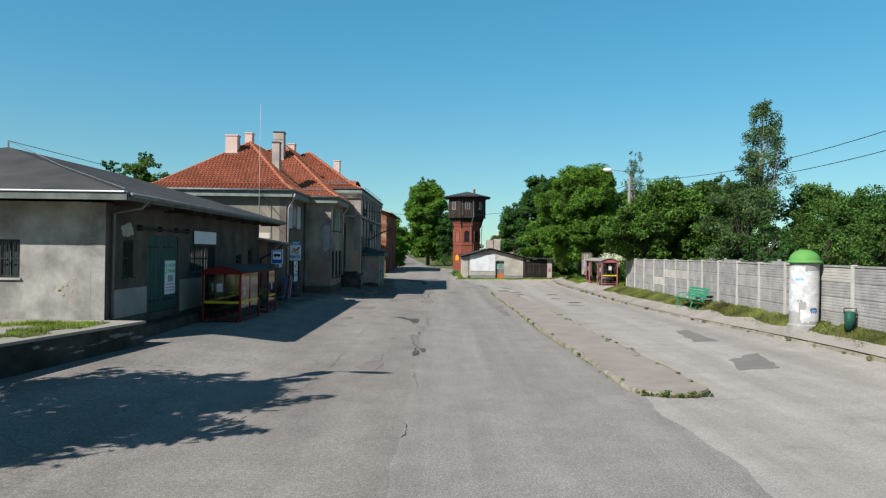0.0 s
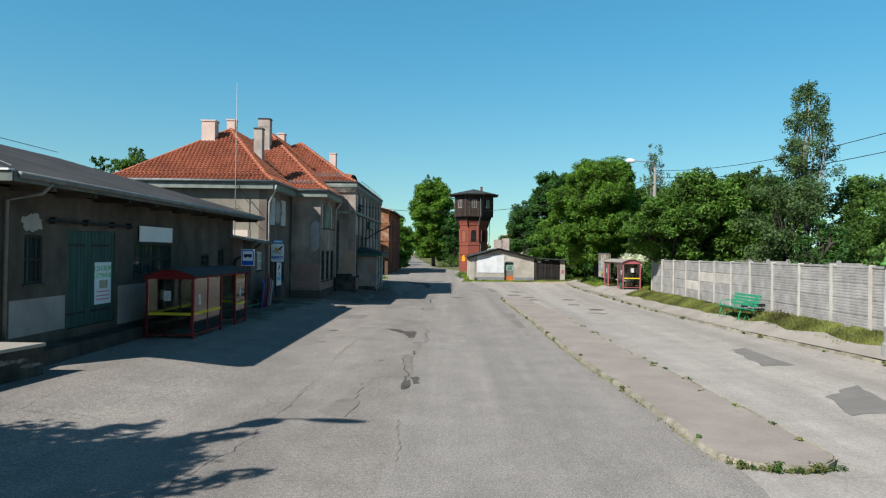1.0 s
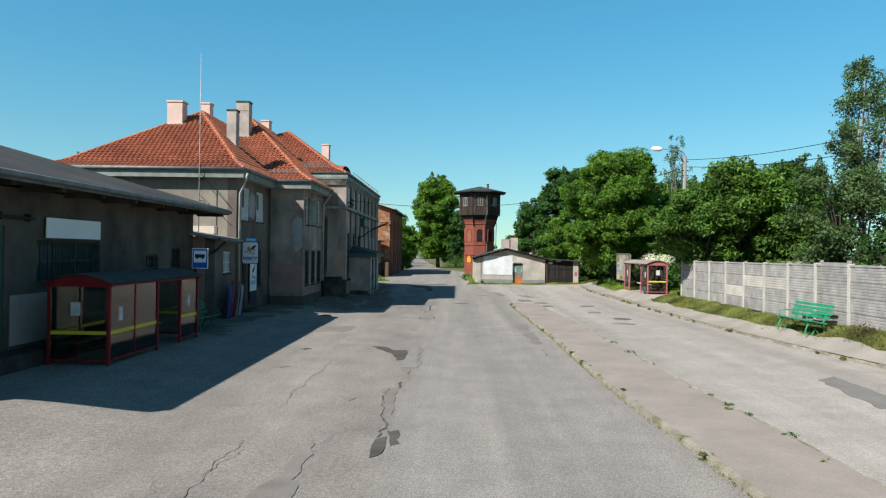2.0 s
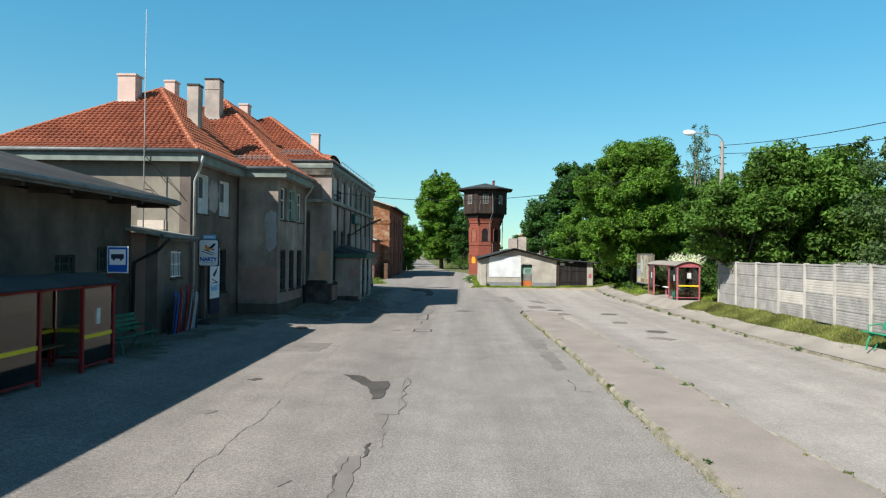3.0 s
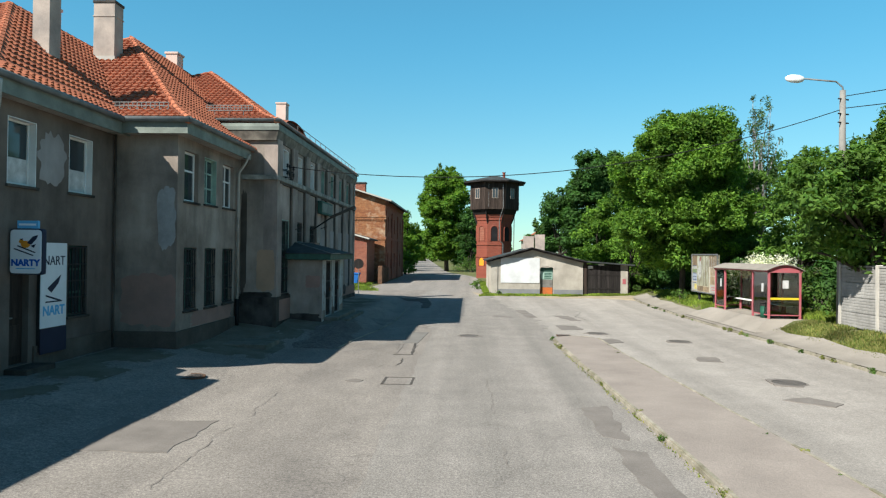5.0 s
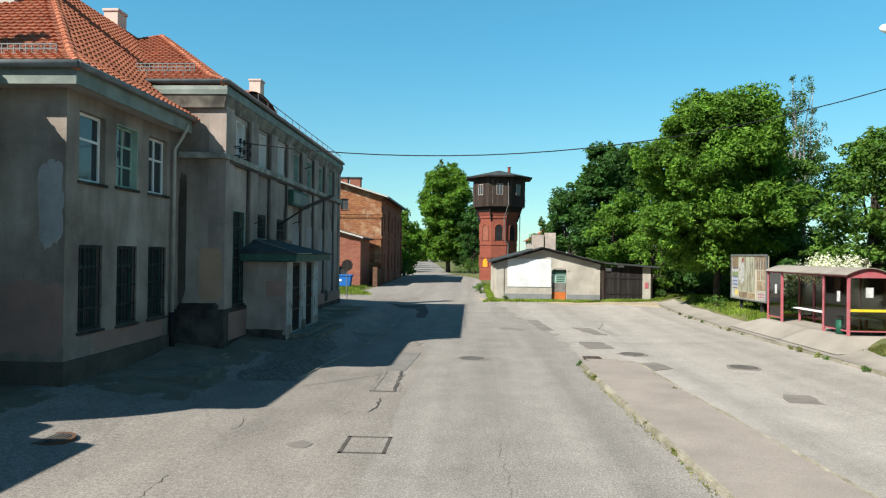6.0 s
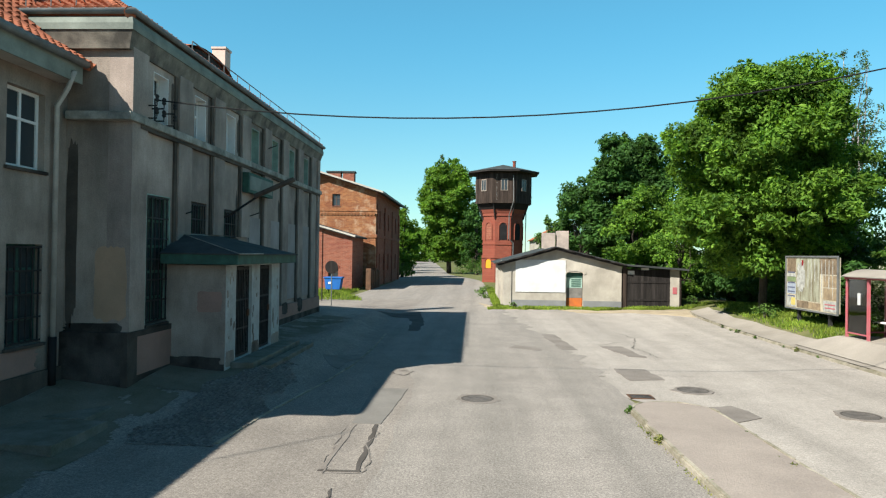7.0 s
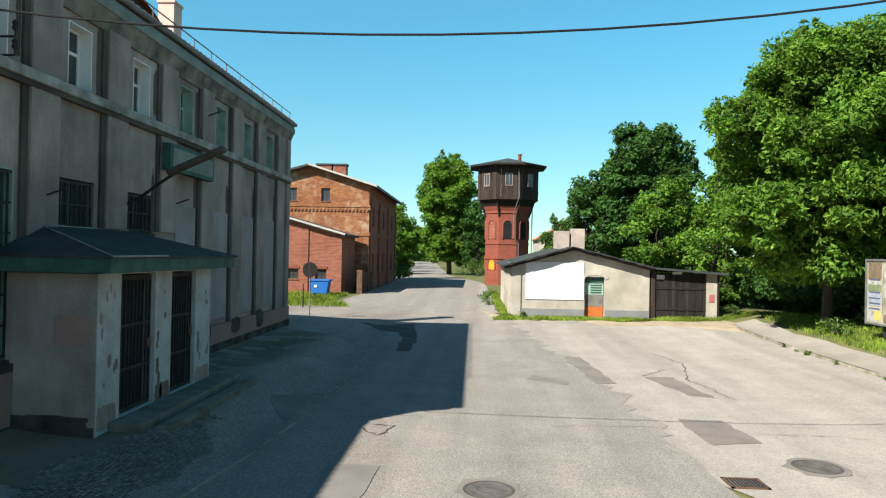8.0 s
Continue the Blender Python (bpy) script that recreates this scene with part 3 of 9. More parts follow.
def slab(bm, quad, t):
    """A flat plate with thickness t below a quad or triangle in space."""
    p = [Vector(q) for q in quad]
    n = (p[1] - p[0]).cross(p[2] - p[0]).normalized()
    if n.z < 0:
        p.reverse()
        n = -n
    a = [bm.verts.new(q) for q in p]
    b = [bm.verts.new(q - n * t) for q in p]
    bm.faces.new(a)
    bm.faces.new(b[::-1])
    for i in range(len(p)):
        j = (i + 1) % len(p)
        bm.faces.new((a[j], a[i], b[i], b[j]))


def tube(bm, pts, r, n=8, r2=None):
    """A round bar along points, tapering from r to r2."""
    pts = [Vector(p) for p in pts]
    rings = []
    for i, p in enumerate(pts):
        d = (pts[min(i + 1, len(pts) - 1)] - pts[max(i - 1, 0)]).normalized()
        u = d.orthogonal().normalized() if not rings else (u - d * u.dot(d)).normalized()
        w = d.cross(u)
        k = i / max(1, len(pts) - 1)
        rr = r if r2 is None else r + (r2 - r) * k
        rings.append([bm.verts.new(p + (u * math.cos(6.28318 * j / n) + w * math.sin(6.28318 * j / n)) * rr) for j in range(n)])
    for a, b in zip(rings, rings[1:]):
        for j in range(n):
            bm.faces.new((a[j], a[(j + 1) % n], b[(j + 1) % n], b[j]))
    bm.faces.new(rings[0][::-1])
    bm.faces.new(rings[-1])


def tubes(*lines, r=0.02, n=6):
    bm = bmesh.new()
    for pts in lines:
        tube(bm, pts, r, n)
    return bm


def lathe(bm, cx, cy, prof, n=20):
    """A turned body round an upright axis: profile of (radius, z) from the bottom up."""
    rings = [[bm.verts.new((cx + r * math.cos(6.28318 * j / n), cy + r * math.sin(6.28318 * j / n), z)) for j in range(n)] for r, z in prof]
    for a, b in zip(rings, rings[1:]):
        for j in range(n):
            bm.faces.new((a[j], a[(j + 1) % n], b[(j + 1) % n], b[j]))
    bm.faces.new(rings[0][::-1])
    bm.faces.new(rings[-1])


def wall(bm, axis, at, out, u0, u1, z0, z1, holes=(), t=0.38):
    """A wall in the plane axis = at whose outer face looks to out (+1, -1), with openings (u0, u1, z0, z1); one closed mesh."""
    us = sorted({u0, u1, *[h[0] for h in holes], *[h[1] for h in holes]})
    zs = sorted({z0, z1, *[h[2] for h in holes], *[h[3] for h in holes]})
    full = {(i, j) for i in range(len(us) - 1) for j in range(len(zs) - 1)
            if not any(h[0] < (us[i] + us[i + 1]) / 2 < h[1] and h[2] < (zs[j] + zs[j + 1]) / 2 < h[3] for h in holes)}
    made = {}

    def v(i, j, k):
        if (i, j, k) not in made:
            d = at - out * t * k
            made[i, j, k] = bm.verts.new((d, us[i], zs[j]) if axis == "x" else (us[i], d, zs[j]))
        return made[i, j, k]
    fs = []
    for i, j in full:
        fs.append(bm.faces.new((v(i, j, 0), v(i + 1, j, 0), v(i + 1, j + 1, 0), v(i, j + 1, 0))))
        fs.append(bm.faces.new((v(i, j, 1), v(i, j + 1, 1), v(i + 1, j + 1, 1), v(i + 1, j, 1))))
        for (a, b), p, q in (((i - 1, j), (i, j), (i, j + 1)), ((i + 1, j), (i + 1, j), (i + 1, j + 1)), ((i, j - 1), (i, j), (i + 1, j)), ((i, j + 1), (i, j + 1), (i + 1, j + 1))):
            if (a, b) not in full:
                fs.append(bm.faces.new((v(*p, 0), v(*p, 1), v(*q, 1), v(*q, 0))))
    bmesh.ops.recalc_face_normals(bm, faces=fs)


def on(axis, at, out, u0, u1, z0, z1, d0, d1):
    """A box on a wall: along it u0 to u1, and from d0 to d1 outwards from its face."""
    if axis == "x":
        return (at + out * d0, at + out * d1, u0, u1, z0, z1)
    return (u0, u1, at + out * d0, at + out * d1, z0, z1)


def window(parent, axis, at, out, u0, u1, z0, z1, frame_m="frame_white", cols=2, transom=0.0, bars=0, sill="plinth", set_in=0.14,
           reveal="", curtain=False, label="", lining=""):
    """A window set into an opening: frame with mullions, panes, sill, and bars where it has them."""
    bm = bmesh.new()
    f, d0, d1 = 0.06, -set_in - 0.06, -set_in
    rows = [z0 + f, z1 - f]
    for k in (transom if isinstance(transom, tuple) else (transom,)):
        if k:
            rows.insert(-1, z0 + (z1 - z0) * k)
    gaps = []
    for i in range(cols):
        a, b = u0 + (u1 - u0) * i / cols, u0 + (u1 - u0) * (i + 1) / cols
        for c, d in zip(rows, rows[1:]):
            gaps.append((a + (f if i == 0 else 0.03), b - (f if i == cols - 1 else 0.03), c + (0 if c == rows[0] else 0.025), d - (0 if d == rows[-1] else 0.025)))
    wall(bm, axis, at + out * d1, out, u0, u1, z0, z1, gaps, t=0.06)
    w = part("window", bm, frame_m, parent, label)
    us = [u0 + (u1 - u0) * i / cols for i in range(cols + 1)]
    for a, b in zip(us, us[1:]):
        for c, d in zip(rows, rows[1:]):
            part("pane", boxes(on(axis, at, out, a + 0.02, b - 0.02, c, d, d0 + 0.02, d0 + 0.03)), "glass", w)
    if curtain:
        part("curtain", boxes(on(axis, at, out, u0 + f, u1 - f, z0 + f, z0 + (z1 - z0) * 0.42, d0 + 0.031, d0 + 0.037)), "paper", w, "white net curtain")
    if sill:
        part("sill", boxes(on(axis, at, out, u0 - 0.05, u1 + 0.05, z0 - 0.06, z0 - 0.002, -0.1, 0.06), bev=0.008), sill, w)
    if reveal:
        bm = bmesh.new()
        wall(bm, axis, at + out * 0.012, out, u0 - 0.1, u1 + 0.1, z0, z1 + 0.1, [(u0 + 0.002, u1 - 0.002, z0 - 0.01, z1)], t=0.06)
        part("surround", bm, reveal, w)
    if lining:
        part("lining", boxes(on(axis, at, out, u0, u0 + 0.018, z0, z1, -set_in, 0.004), on(axis, at, out, u1 - 0.018, u1, z0, z1, -set_in, 0.004), on(axis, at, out, u0 + 0.018, u1 - 0.018, z1 - 0.018, z1, -set_in, 0.004)), lining, w)
    if bars:
        bm = bmesh.new()
        nz = max(2, int((z1 - z0) / 0.42))
        zz = [z0 + 0.05 + (z1 - z0 - 0.1) * i / nz for i in range(nz + 1)]
        uu = [u0 + (u1 - u0) * (i + 0.5) / bars for i in range(bars)]
        gaps = [(a + 0.012, b - 0.012, c + 0.014, d - 0.014) for a, b in zip([u0 - 0.012] + uu, uu + [u1 + 0.012]) for c, d in zip(zz, zz[1:])]
        wall(bm, axis, at - out * 0.01, out, u0, u1, z0 + 0.03, z1 - 0.03, gaps, t=0.022)
        part("grille", bm, "iron" if frame_m != "frame_white" else "frame_white", w)
    return w


def blob_patch(name, axis, at, out, cu, cz, ru, rz, material, parent, seed=0, label="", square=0.0):
    """A thin repair or stain of render with an uneven outline, proud of a wall."""
    rnd = random.Random(seed)
    n = 36
    pts = []
    for i in range(n):
        a = 6.28318 * i / n
        c, s = math.cos(a), math.sin(a)
        k = (1 - square) + square / max(abs(c), abs(s))
        k *= 1 + rnd.uniform(-0.22, 0.16) * (1 - square * 0.75)
        pts.append((cu + ru * k * c, cz + rz * k * s))
    bm = bmesh.new()
    fr, bk = [], []
    for u, z in pts:
        fr.append(bm.verts.new((at + out * 0.006, u, z) if axis == "x" else (u, at + out * 0.006, z)))
        bk.append(bm.verts.new((at - out * 0.01, u, z) if axis == "x" else (u, at - out * 0.01, z)))
    bm.faces.new(fr)
    for i in range(n):
        j = (i + 1) % n
        bm.faces.new((fr[i], fr[j], bk[j], bk[i]))
    bmesh.ops.recalc_face_normals(bm, faces=bm.faces[:])
    return part(name, bm, material, parent, label)


def letters(text, size, m, material, parent, name="lettering", depth=0.004, bold=0.0):
    """Raised letters with the built-in font, turned into a mesh."""
    cu = bpy.data.curves.new(name, "FONT")
    cu.body, cu.size, cu.extrude, cu.offset = text, size, depth, bold
    cu.align_x = "CENTER"
    tmp = bpy.data.objects.new(name, cu)
    me = bpy.data.meshes.new_from_object(tmp)
    bpy.data.objects.remove(tmp)
    bpy.data.curves.remove(cu)
    me.materials.clear()
    me.materials.append(M[material])
    return piece(name, me, m, parent)


def step(a, b, x):
    k = max(0.0, min(1.0, (x - a) / (b - a)))
    return k * k * (3 - 2 * k)


# ---------- ground ----------
def kerb_x(y):
    """The inner edge of the pavement beside the fence."""
    if y < 66:
        return 11.9 - 1.1 * step(18, 44, y) + 0.25 * step(56, 66, y)
    return 11.05 + 1.4 * step(66, 76, y)


def gz(x, y):
    """Height of the ground."""
    z = 0.28 * step(-4.2, -7.4, x) * step(4, 24, y) * (1 - step(60, 76, y))
    z += 0.36 * step(-2.7, -3.8, x) * step(45, 50, y) * (1 - step(62, 74, y))
    z += 0.10 * step(7.0, 10.6, x)
    z += 0.58 * step(11.2, 13.4, x) * (1 - 0.25 * step(44, 62, y)) * (1 - 0.7 * step(66, 80, y))
    z += 0.2 * step(11.9, 13.0, x) * (1 - step(29, 36, y))
    z += 0.16 * step(62, 71, y) * step(0.8, 2.4, x)
    return z


def sheet(name, x_lines, y_lines, material, lift=0.0, inside=None, label="", category="", kind="structure"):
    """A sheet over the ground; inside(x, y) leaves cells out."""
    vs, fs, idx = [], [], {}
    for i in range(len(x_lines) - 1):
        for j in range(len(y_lines) - 1):
            mx, my = (x_lines[i] + x_lines[i + 1]) / 2, (y_lines[j] + y_lines[j + 1]) / 2
            if inside and not inside(mx, my):
                continue
            q = []
            for a, b in ((i, j), (i + 1, j), (i + 1, j + 1), (i, j + 1)):
                if (a, b) not in idx:
                    x, y = x_lines[a], y_lines[b]
                    idx[a, b] = len(vs)
                    vs.append((x, y, gz(x, y) + lift))
                q.append(idx[a, b])
            fs.append(q)
    me = bpy.data.meshes.new(name)
    me.from_pydata(vs, [], fs)
    me.polygons.foreach_set("use_smooth", [True] * len(me.polygons))
    me.materials.append(M[material])
    return tagged(new(name, me), label, category, "", kind)


def span(a, b, n):
    return [a + (b - a) * i / n for i in range(n + 1)]


XS = [-900, -400, -150, -60, -30] + span(-20, -6, 28) + span(-5.9, -2.1, 38) + span(-2, 24, 52) + [32, 60, 150, 400, 900]
YS = [-300, -100, -40] + span(-20, 130, 150) + [150, 200, 320, 600, 1500]
sheet("ground", XS, YS, "soil", -0.02, None, "grassy earth round the forecourt and the road", "ground")


def ribbon(name, left, right, ys, material, lift, label, category, nx=10, parent=None):
    """A strip of surfacing between two edges given as functions of y."""
    vs, fs = [], []
    for y in ys:
        for i in range(nx + 1):
            x = left(y) + (right(y) - left(y)) * i / nx
            vs.append((x, y, gz(x, y) + lift))
    for j in range(len(ys) - 1):
        for i in range(nx):
            a = j * (nx + 1) + i
            fs.append((a, a + 1, a + nx + 2, a + nx + 1))
    me = bpy.data.meshes.new(name)
    me.from_pydata(vs, [], fs)
    me.polygons.foreach_set("use_smooth", [True] * len(me.polygons))
    me.materials.append(M[material])
    return tagged(new(name, me), label, category, "", "structure")


def far_bend(y):
    return -0.072 * max(0.0, y - 100) * step(95, 125, y)


def road_l(y):
    return -13.5 if y < 70 else (-13.5 + 6.1 * step(70, 82, y)) + far_bend(y)


def road_r(y):
    if y < 52:
        return 4.5 - 0.5 * step(20, 40, y) + 0.07 * math.sin(y * 1.3) + 0.05 * math.sin(y * 3.1 + 1)
    ragged = 0.16 * math.sin(y * 2.3) + 0.11 * math.sin(y * 5.7 + 1) + 0.07 * math.sin(y * 9.1)
    return 4.0 - 2.1 * step(52, 76, y) - 2.1 * step(114, 136, y) + far_bend(y) + ragged * step(50, 53, y) * (1 - step(72, 78, y))


def seam(y):
    """The ragged edge of the newer lane."""
    return -0.42 - 1.9 * step(50, 58, y) + 0.03 * math.sin(y * 1.7) + 0.025 * math.sin(y * 4.1 + 1)


ribbon("road", road_l, lambda y: max(seam(y), road_l(y)) + 0.1, span(-40, 82, 244), "apron", 0.0, "pale coarse old asphalt apron with cracks", "road", nx=72)
ribbon("lane", lambda y: seam(y) if y < 78 else road_l(y) + 0.02, road_r, span(-40, 49.5, 180) + span(49.7, 80, 240) + span(80.5, 130, 100) + span(135, 420, 40), "asphalt", 0.004, "worn grey asphalt lane with cracks and repairs", "road", nx=10)
ribbon("forecourt", lambda y: road_r(y) - 0.02 if y > 49 else (4.4 if y > 14 else road_r(y) - 0.02), lambda y: kerb_x(y) + 0.04, span(-40, 49, 90) + span(49.7, 71, 169), "lot", -0.004,
       "pale sandy worn asphalt forecourt lane beside the kerb", "forecourt", nx=14)
ribbon("pavement", lambda y: kerb_x(y) + 0.115, lambda y: kerb_x(y) + 0.52 + 0.68 * step(20, 40, y) - 0.1 * step(60, 70, y) + 0.06 * math.sin(y * 1.9) + 0.05 * math.sin(y * 4.7), span(-40, 69, 109), "paving", 0.075,
       "narrow sandy concrete pavement along the fence", "pavement", nx=5)


# ---------- kerbs and the traffic island ----------
ISL_Y0, ISL_Y1 = 14.9, 48.95


def isl_l(y):
    return 4.4 - 0.34 * step(17, 27, y) - 0.24 * step(34, 48, y)


def isl_r(y):
    return 6.12 - 0.3 * step(17, 28, y) - 0.45 * step(34, 47, y)


def island_outline():
    pts = []
    ys = span(ISL_Y0 + 0.75, ISL_Y1 - 0.8, 34)
    pts += [(isl_r(y), y) for y in ys]
    xr, xl = isl_r(ISL_Y1), isl_l(ISL_Y1)
    for i in range(1, 10):
        a = math.pi * i / 10
        pts.append(((xl + xr) / 2 + (xr - xl) / 2 * math.cos(a), ISL_Y1 - 0.8 + 0.8 * math.sin(a)))
    pts += [(isl_l(y), y) for y in ys[::-1]]
    xr, xl = isl_r(ISL_Y0), isl_l(ISL_Y0)
    for i in range(1, 10):
        a = math.pi + math.pi * i / 10
        pts.append(((xl + xr) / 2 + (xr - xl) / 2 * math.cos(a), ISL_Y0 + 0.75 + 0.75 * math.sin(a)))
    return pts


isl = thing("traffic_island", (5.0, 32.0, 0.0), "long narrow raised island with weedy concrete kerb", "traffic island", "", "structure")
outline = island_outline()
bm = bmesh.new()
prism(bm, outline, -0.06, 0.085)
part("surface", bm, "island", isl, "brownish worn asphalt top")
kerb_rnd = random.Random(5)


def kerb_mesh(length):
    bm = bmesh.new()
    box(bm, -0.05, 0.05, -length / 2 + 0.006, length / 2 - 0.006, -0.16, 0.0)
    top = [e for e in bm.edges if all(v.co.z > -0.01 for v in e.verts)]
    bmesh.ops.bevel(bm, geom=top, offset=0.025, segments=2, affect="EDGES")
    return mesh_of("kerb_stone", bm, "kerb")


kerb_me = kerb_mesh(1.0)


def lay_kerb(pts, parent, z_of, closed=False, max_n=999):
    """Kerb stones of a metre or less along a line."""
    run = list(pts) + ([pts[0]] if closed else [])
    carry = []
    for (x0, y0), (x1, y1) in zip(run, run[1:]):
        n = max(1, round(math.hypot(x1 - x0, y1 - y0) / 1.0))
        for i in range(n):
            a, b = i / n, (i + 1) / n
            carry.append((x0 + (x1 - x0) * a, y0 + (y1 - y0) * a, x0 + (x1 - x0) * b, y0 + (y1 - y0) * b))
    for x0, y0, x1, y1 in carry:
        cx, cy = (x0 + x1) / 2, (y0 + y1) / 2
        ln = math.hypot(x1 - x0, y1 - y0)
        m = pose(cx, cy, z_of(cx, cy) + kerb_rnd.uniform(-0.014, 0.008), kerb_rnd.uniform(-0.5, 0.5), kerb_rnd.uniform(-2.5, 2.5),
                 math.degrees(math.atan2(y1 - y0, x1 - x0)) - 90 + kerb_rnd.uniform(-0.9, 0.9))
        piece("kerb_stone", kerb_me, m @ Matrix.Diagonal((1, ln, 1, 1)), parent)


lay_kerb(outline, isl, lambda x, y: 0.096, closed=True)
kerb = thing("kerb", (kerb_x(20) + 0.07, 20, 0.1), "low crumbling concrete kerb with weeds in its joints", "kerb", "", "structure")
lay_kerb([(kerb_x(y) + 0.06, y) for y in span(8, 69, 61)], kerb, lambda x, y: gz(x, y) + 0.078)
kerb2 = thing("kerb", (-2.6, 56.0, 0.0), "flat worn concrete kerb edging the cobbled strip", "kerb", "", "structure")
lay_kerb([(-3.0, 45.5), (-2.8, 47.8), (-2.45, 50.5), (-2.25, 53.0), (-2.2, 56.0), (-2.3, 60.0)], kerb2, lambda x, y: gz(x, y) + 0.02)


# ---------- repairs, covers and gratings in the road ----------
def road_patch(pts, material, label, lift=0.005, seed=1, rough=0.05):
    """A repair in the asphalt with an uneven edge, a few millimetres proud."""
    rnd = random.Random(seed)
    edge = []
    n = len(pts)
    for i in range(n):
        (x0, y0), (x1, y1) = pts[i], pts[(i + 1) % n]
        k = max(2, int(math.hypot(x1 - x0, y1 - y0) / 0.25))
        for j in range(k):
            q = 0.4 * min(rough, 0.06) if j == 0 else min(rough, 0.06)
            edge.append((x0 + (x1 - x0) * j / k + rnd.uniform(-q, q), y0 + (y1 - y0) * j / k + rnd.uniform(-q, q)))
    bm = bmesh.new()
    top = [bm.verts.new((x, y, gz(x, y) + lift + 0.004)) for x, y in edge]
    low = [bm.verts.new((x, y, gz(x, y) - 0.02)) for x, y in edge]
    f = bm.faces.new(top)
    for i in range(len(edge)):
        j = (i + 1) % len(edge)
        bm.faces.new((top[j], top[i], low[i], low[j]))
    bmesh.ops.triangulate(bm, faces=[f])
    bmesh.ops.recalc_face_normals(bm, faces=bm.faces[:])
    return tagged(part("road_repair", bm, material, None), label, "road repair", "repairs in the asphalt", "structure")


DK, MD = "dark bitumen repair in the asphalt", "greyish older repair in the asphalt"
road_patch([(-1.27, 50.0), (-1.2, 46.95), (-0.7, 46.95), (-0.54, 49.95)], "patch_smooth", "smooth grey repair in the asphalt", seed=2, rough=0.015)
# tarred joint round an older trench
TJ = "dark tarred joint round a trench repair"
road_patch([(-1.16, 46.9), (-1.1, 46.9), (-1.13, 44.52), (-1.19, 44.52)], "patch_mid", TJ, seed=3, rough=0.02)
road_patch([(-0.8, 46.9), (-0.74, 46.9), (-0.64, 44.52), (-0.71, 44.52)], "patch", TJ, seed=41, rough=0.025)
road_patch([(-1.2, 44.5), (-0.64, 44.5), (-0.64, 44.44), (-1.2, 44.44)], "patch", TJ, seed=42, rough=0.015)
road_patch([(-4.95, 36.6), (-4.7, 34.8), (-3.35, 34.85), (-3.3, 36.65)], "patch_mid", MD, seed=5)
road_patch([(4.5, 53.2), (4.55, 51.55), (5.4, 51.75), (5.3, 53.2)], "patch_mid", MD, seed=6)
road_patch([(3.4, 60.5), (3.6, 56.5), (4.1, 56.6), (3.85, 60.6)], "patch_mid", MD, seed=7)
road_patch([(8.87, 23.5), (9.7, 23.6), (9.8, 26.8), (9.2, 26.4)], "patch_smooth", DK, seed=8, rough=0.1)
road_patch([(8.05, 18.2), (9.2, 18.45), (9.75, 20.9), (8.45, 19.8)], "patch_smooth", DK, seed=9, rough=0.1)
road_patch([(-3.7, 66.8), (-2.6, 68.3), (-1.77, 69.0), (-1.45, 66.2), (-1.17, 63.4), (-1.19, 60.9), (-1.6, 60.9), (-1.72, 63.9), (-2.1, 65.7), (-2.9, 66.2)], "patch", DK, seed=10, rough=0.12)
road_patch([(-3.2, 53.6), (-2.9, 54.3), (-2.4, 54.6), (-2.15, 53.9), (-2.5, 53.4), (-2.45, 52.2), (-2.75, 52.6)], "patch_mid", DK, seed=36, rough=0.12)
road_patch([(5.45, 48.9), (5.55, 47.7), (6.15, 48.1), (5.95, 49.1)], "patch_mid", MD, seed=11)
road_patch([(3.05, 38.2), (3.1, 36.2), (3.45, 36.0), (3.6, 38.4)], "patch_mid", DK, seed=12, rough=0.1)
road_patch([(3.1, 35.6), (3.2, 32.2), (3.5, 32.6), (3.55, 35.4)], "patch_mid", MD, seed=25, rough=0.1)
road_patch([(7.3, 44.2), (7.9, 44.0), (8.0, 44.9), (7.5, 45.0)], "patch_mid", DK, seed=13, rough=0.1)
road_patch([(7.3, 39.3), (8.0, 38.6), (8.3, 38.9), (7.9, 39.5)], "patch_mid", DK, seed=16, rough=0.1)
road_patch([(2.0, 56.8), (2.9, 56.2), (3.0, 56.7), (2.2, 57.4)], "patch_mid", DK, seed=17, rough=0.1)
road_patch([(5.0, 57.5), (5.4, 55.4), (5.9, 55.2), (5.7, 57.6)], "patch_mid", MD, seed=18, rough=0.1)
road_patch([(-0.5, 21.4), (-0.35, 20.6), (-0.2, 20.7), (-0.3, 21.5)], "patch", DK, seed=23, rough=0.05)
road_patch([(5.2, 70.4), (6.0, 68.8), (8.5, 68.9), (10.2, 67.6), (11.3, 66.6), (11.8, 68.5), (11.6, 70.6), (8.0, 70.8)], "sand", "sandy gravel spread over the asphalt edge", seed=26, rough=0.3)
road_patch([(1.2, 76.0), (1.6, 71.5), (2.6, 69.9), (4.2, 70.0), (3.0, 70.7), (1.9, 72.5)], "sand", "sandy gravel spread over the asphalt edge", seed=27, rough=0.3)
road_patch([(-1.98, 31.26), (-1.61, 31.18), (-1.23, 30.48), (-0.84, 30.51), (-0.78, 29.78), (-0.81, 28.74), (-0.98, 28.64), (-1.17, 29.59), (-1.52, 30.38)], "patch", DK, seed=4, rough=0.05, lift=0.006)
road_patch([(-0.72, 30.9), (-0.5, 30.95), (-0.36, 27.55), (-0.8, 27.45), (-0.74, 28.7)], "lane_patch", "smooth pale older repair in the asphalt", seed=14, rough=0.03, lift=0.004)
road_patch([(-0.76, 27.36), (-0.52, 27.38), (-0.51, 26.5)], "patch_mid", DK, seed=15, rough=0.03)
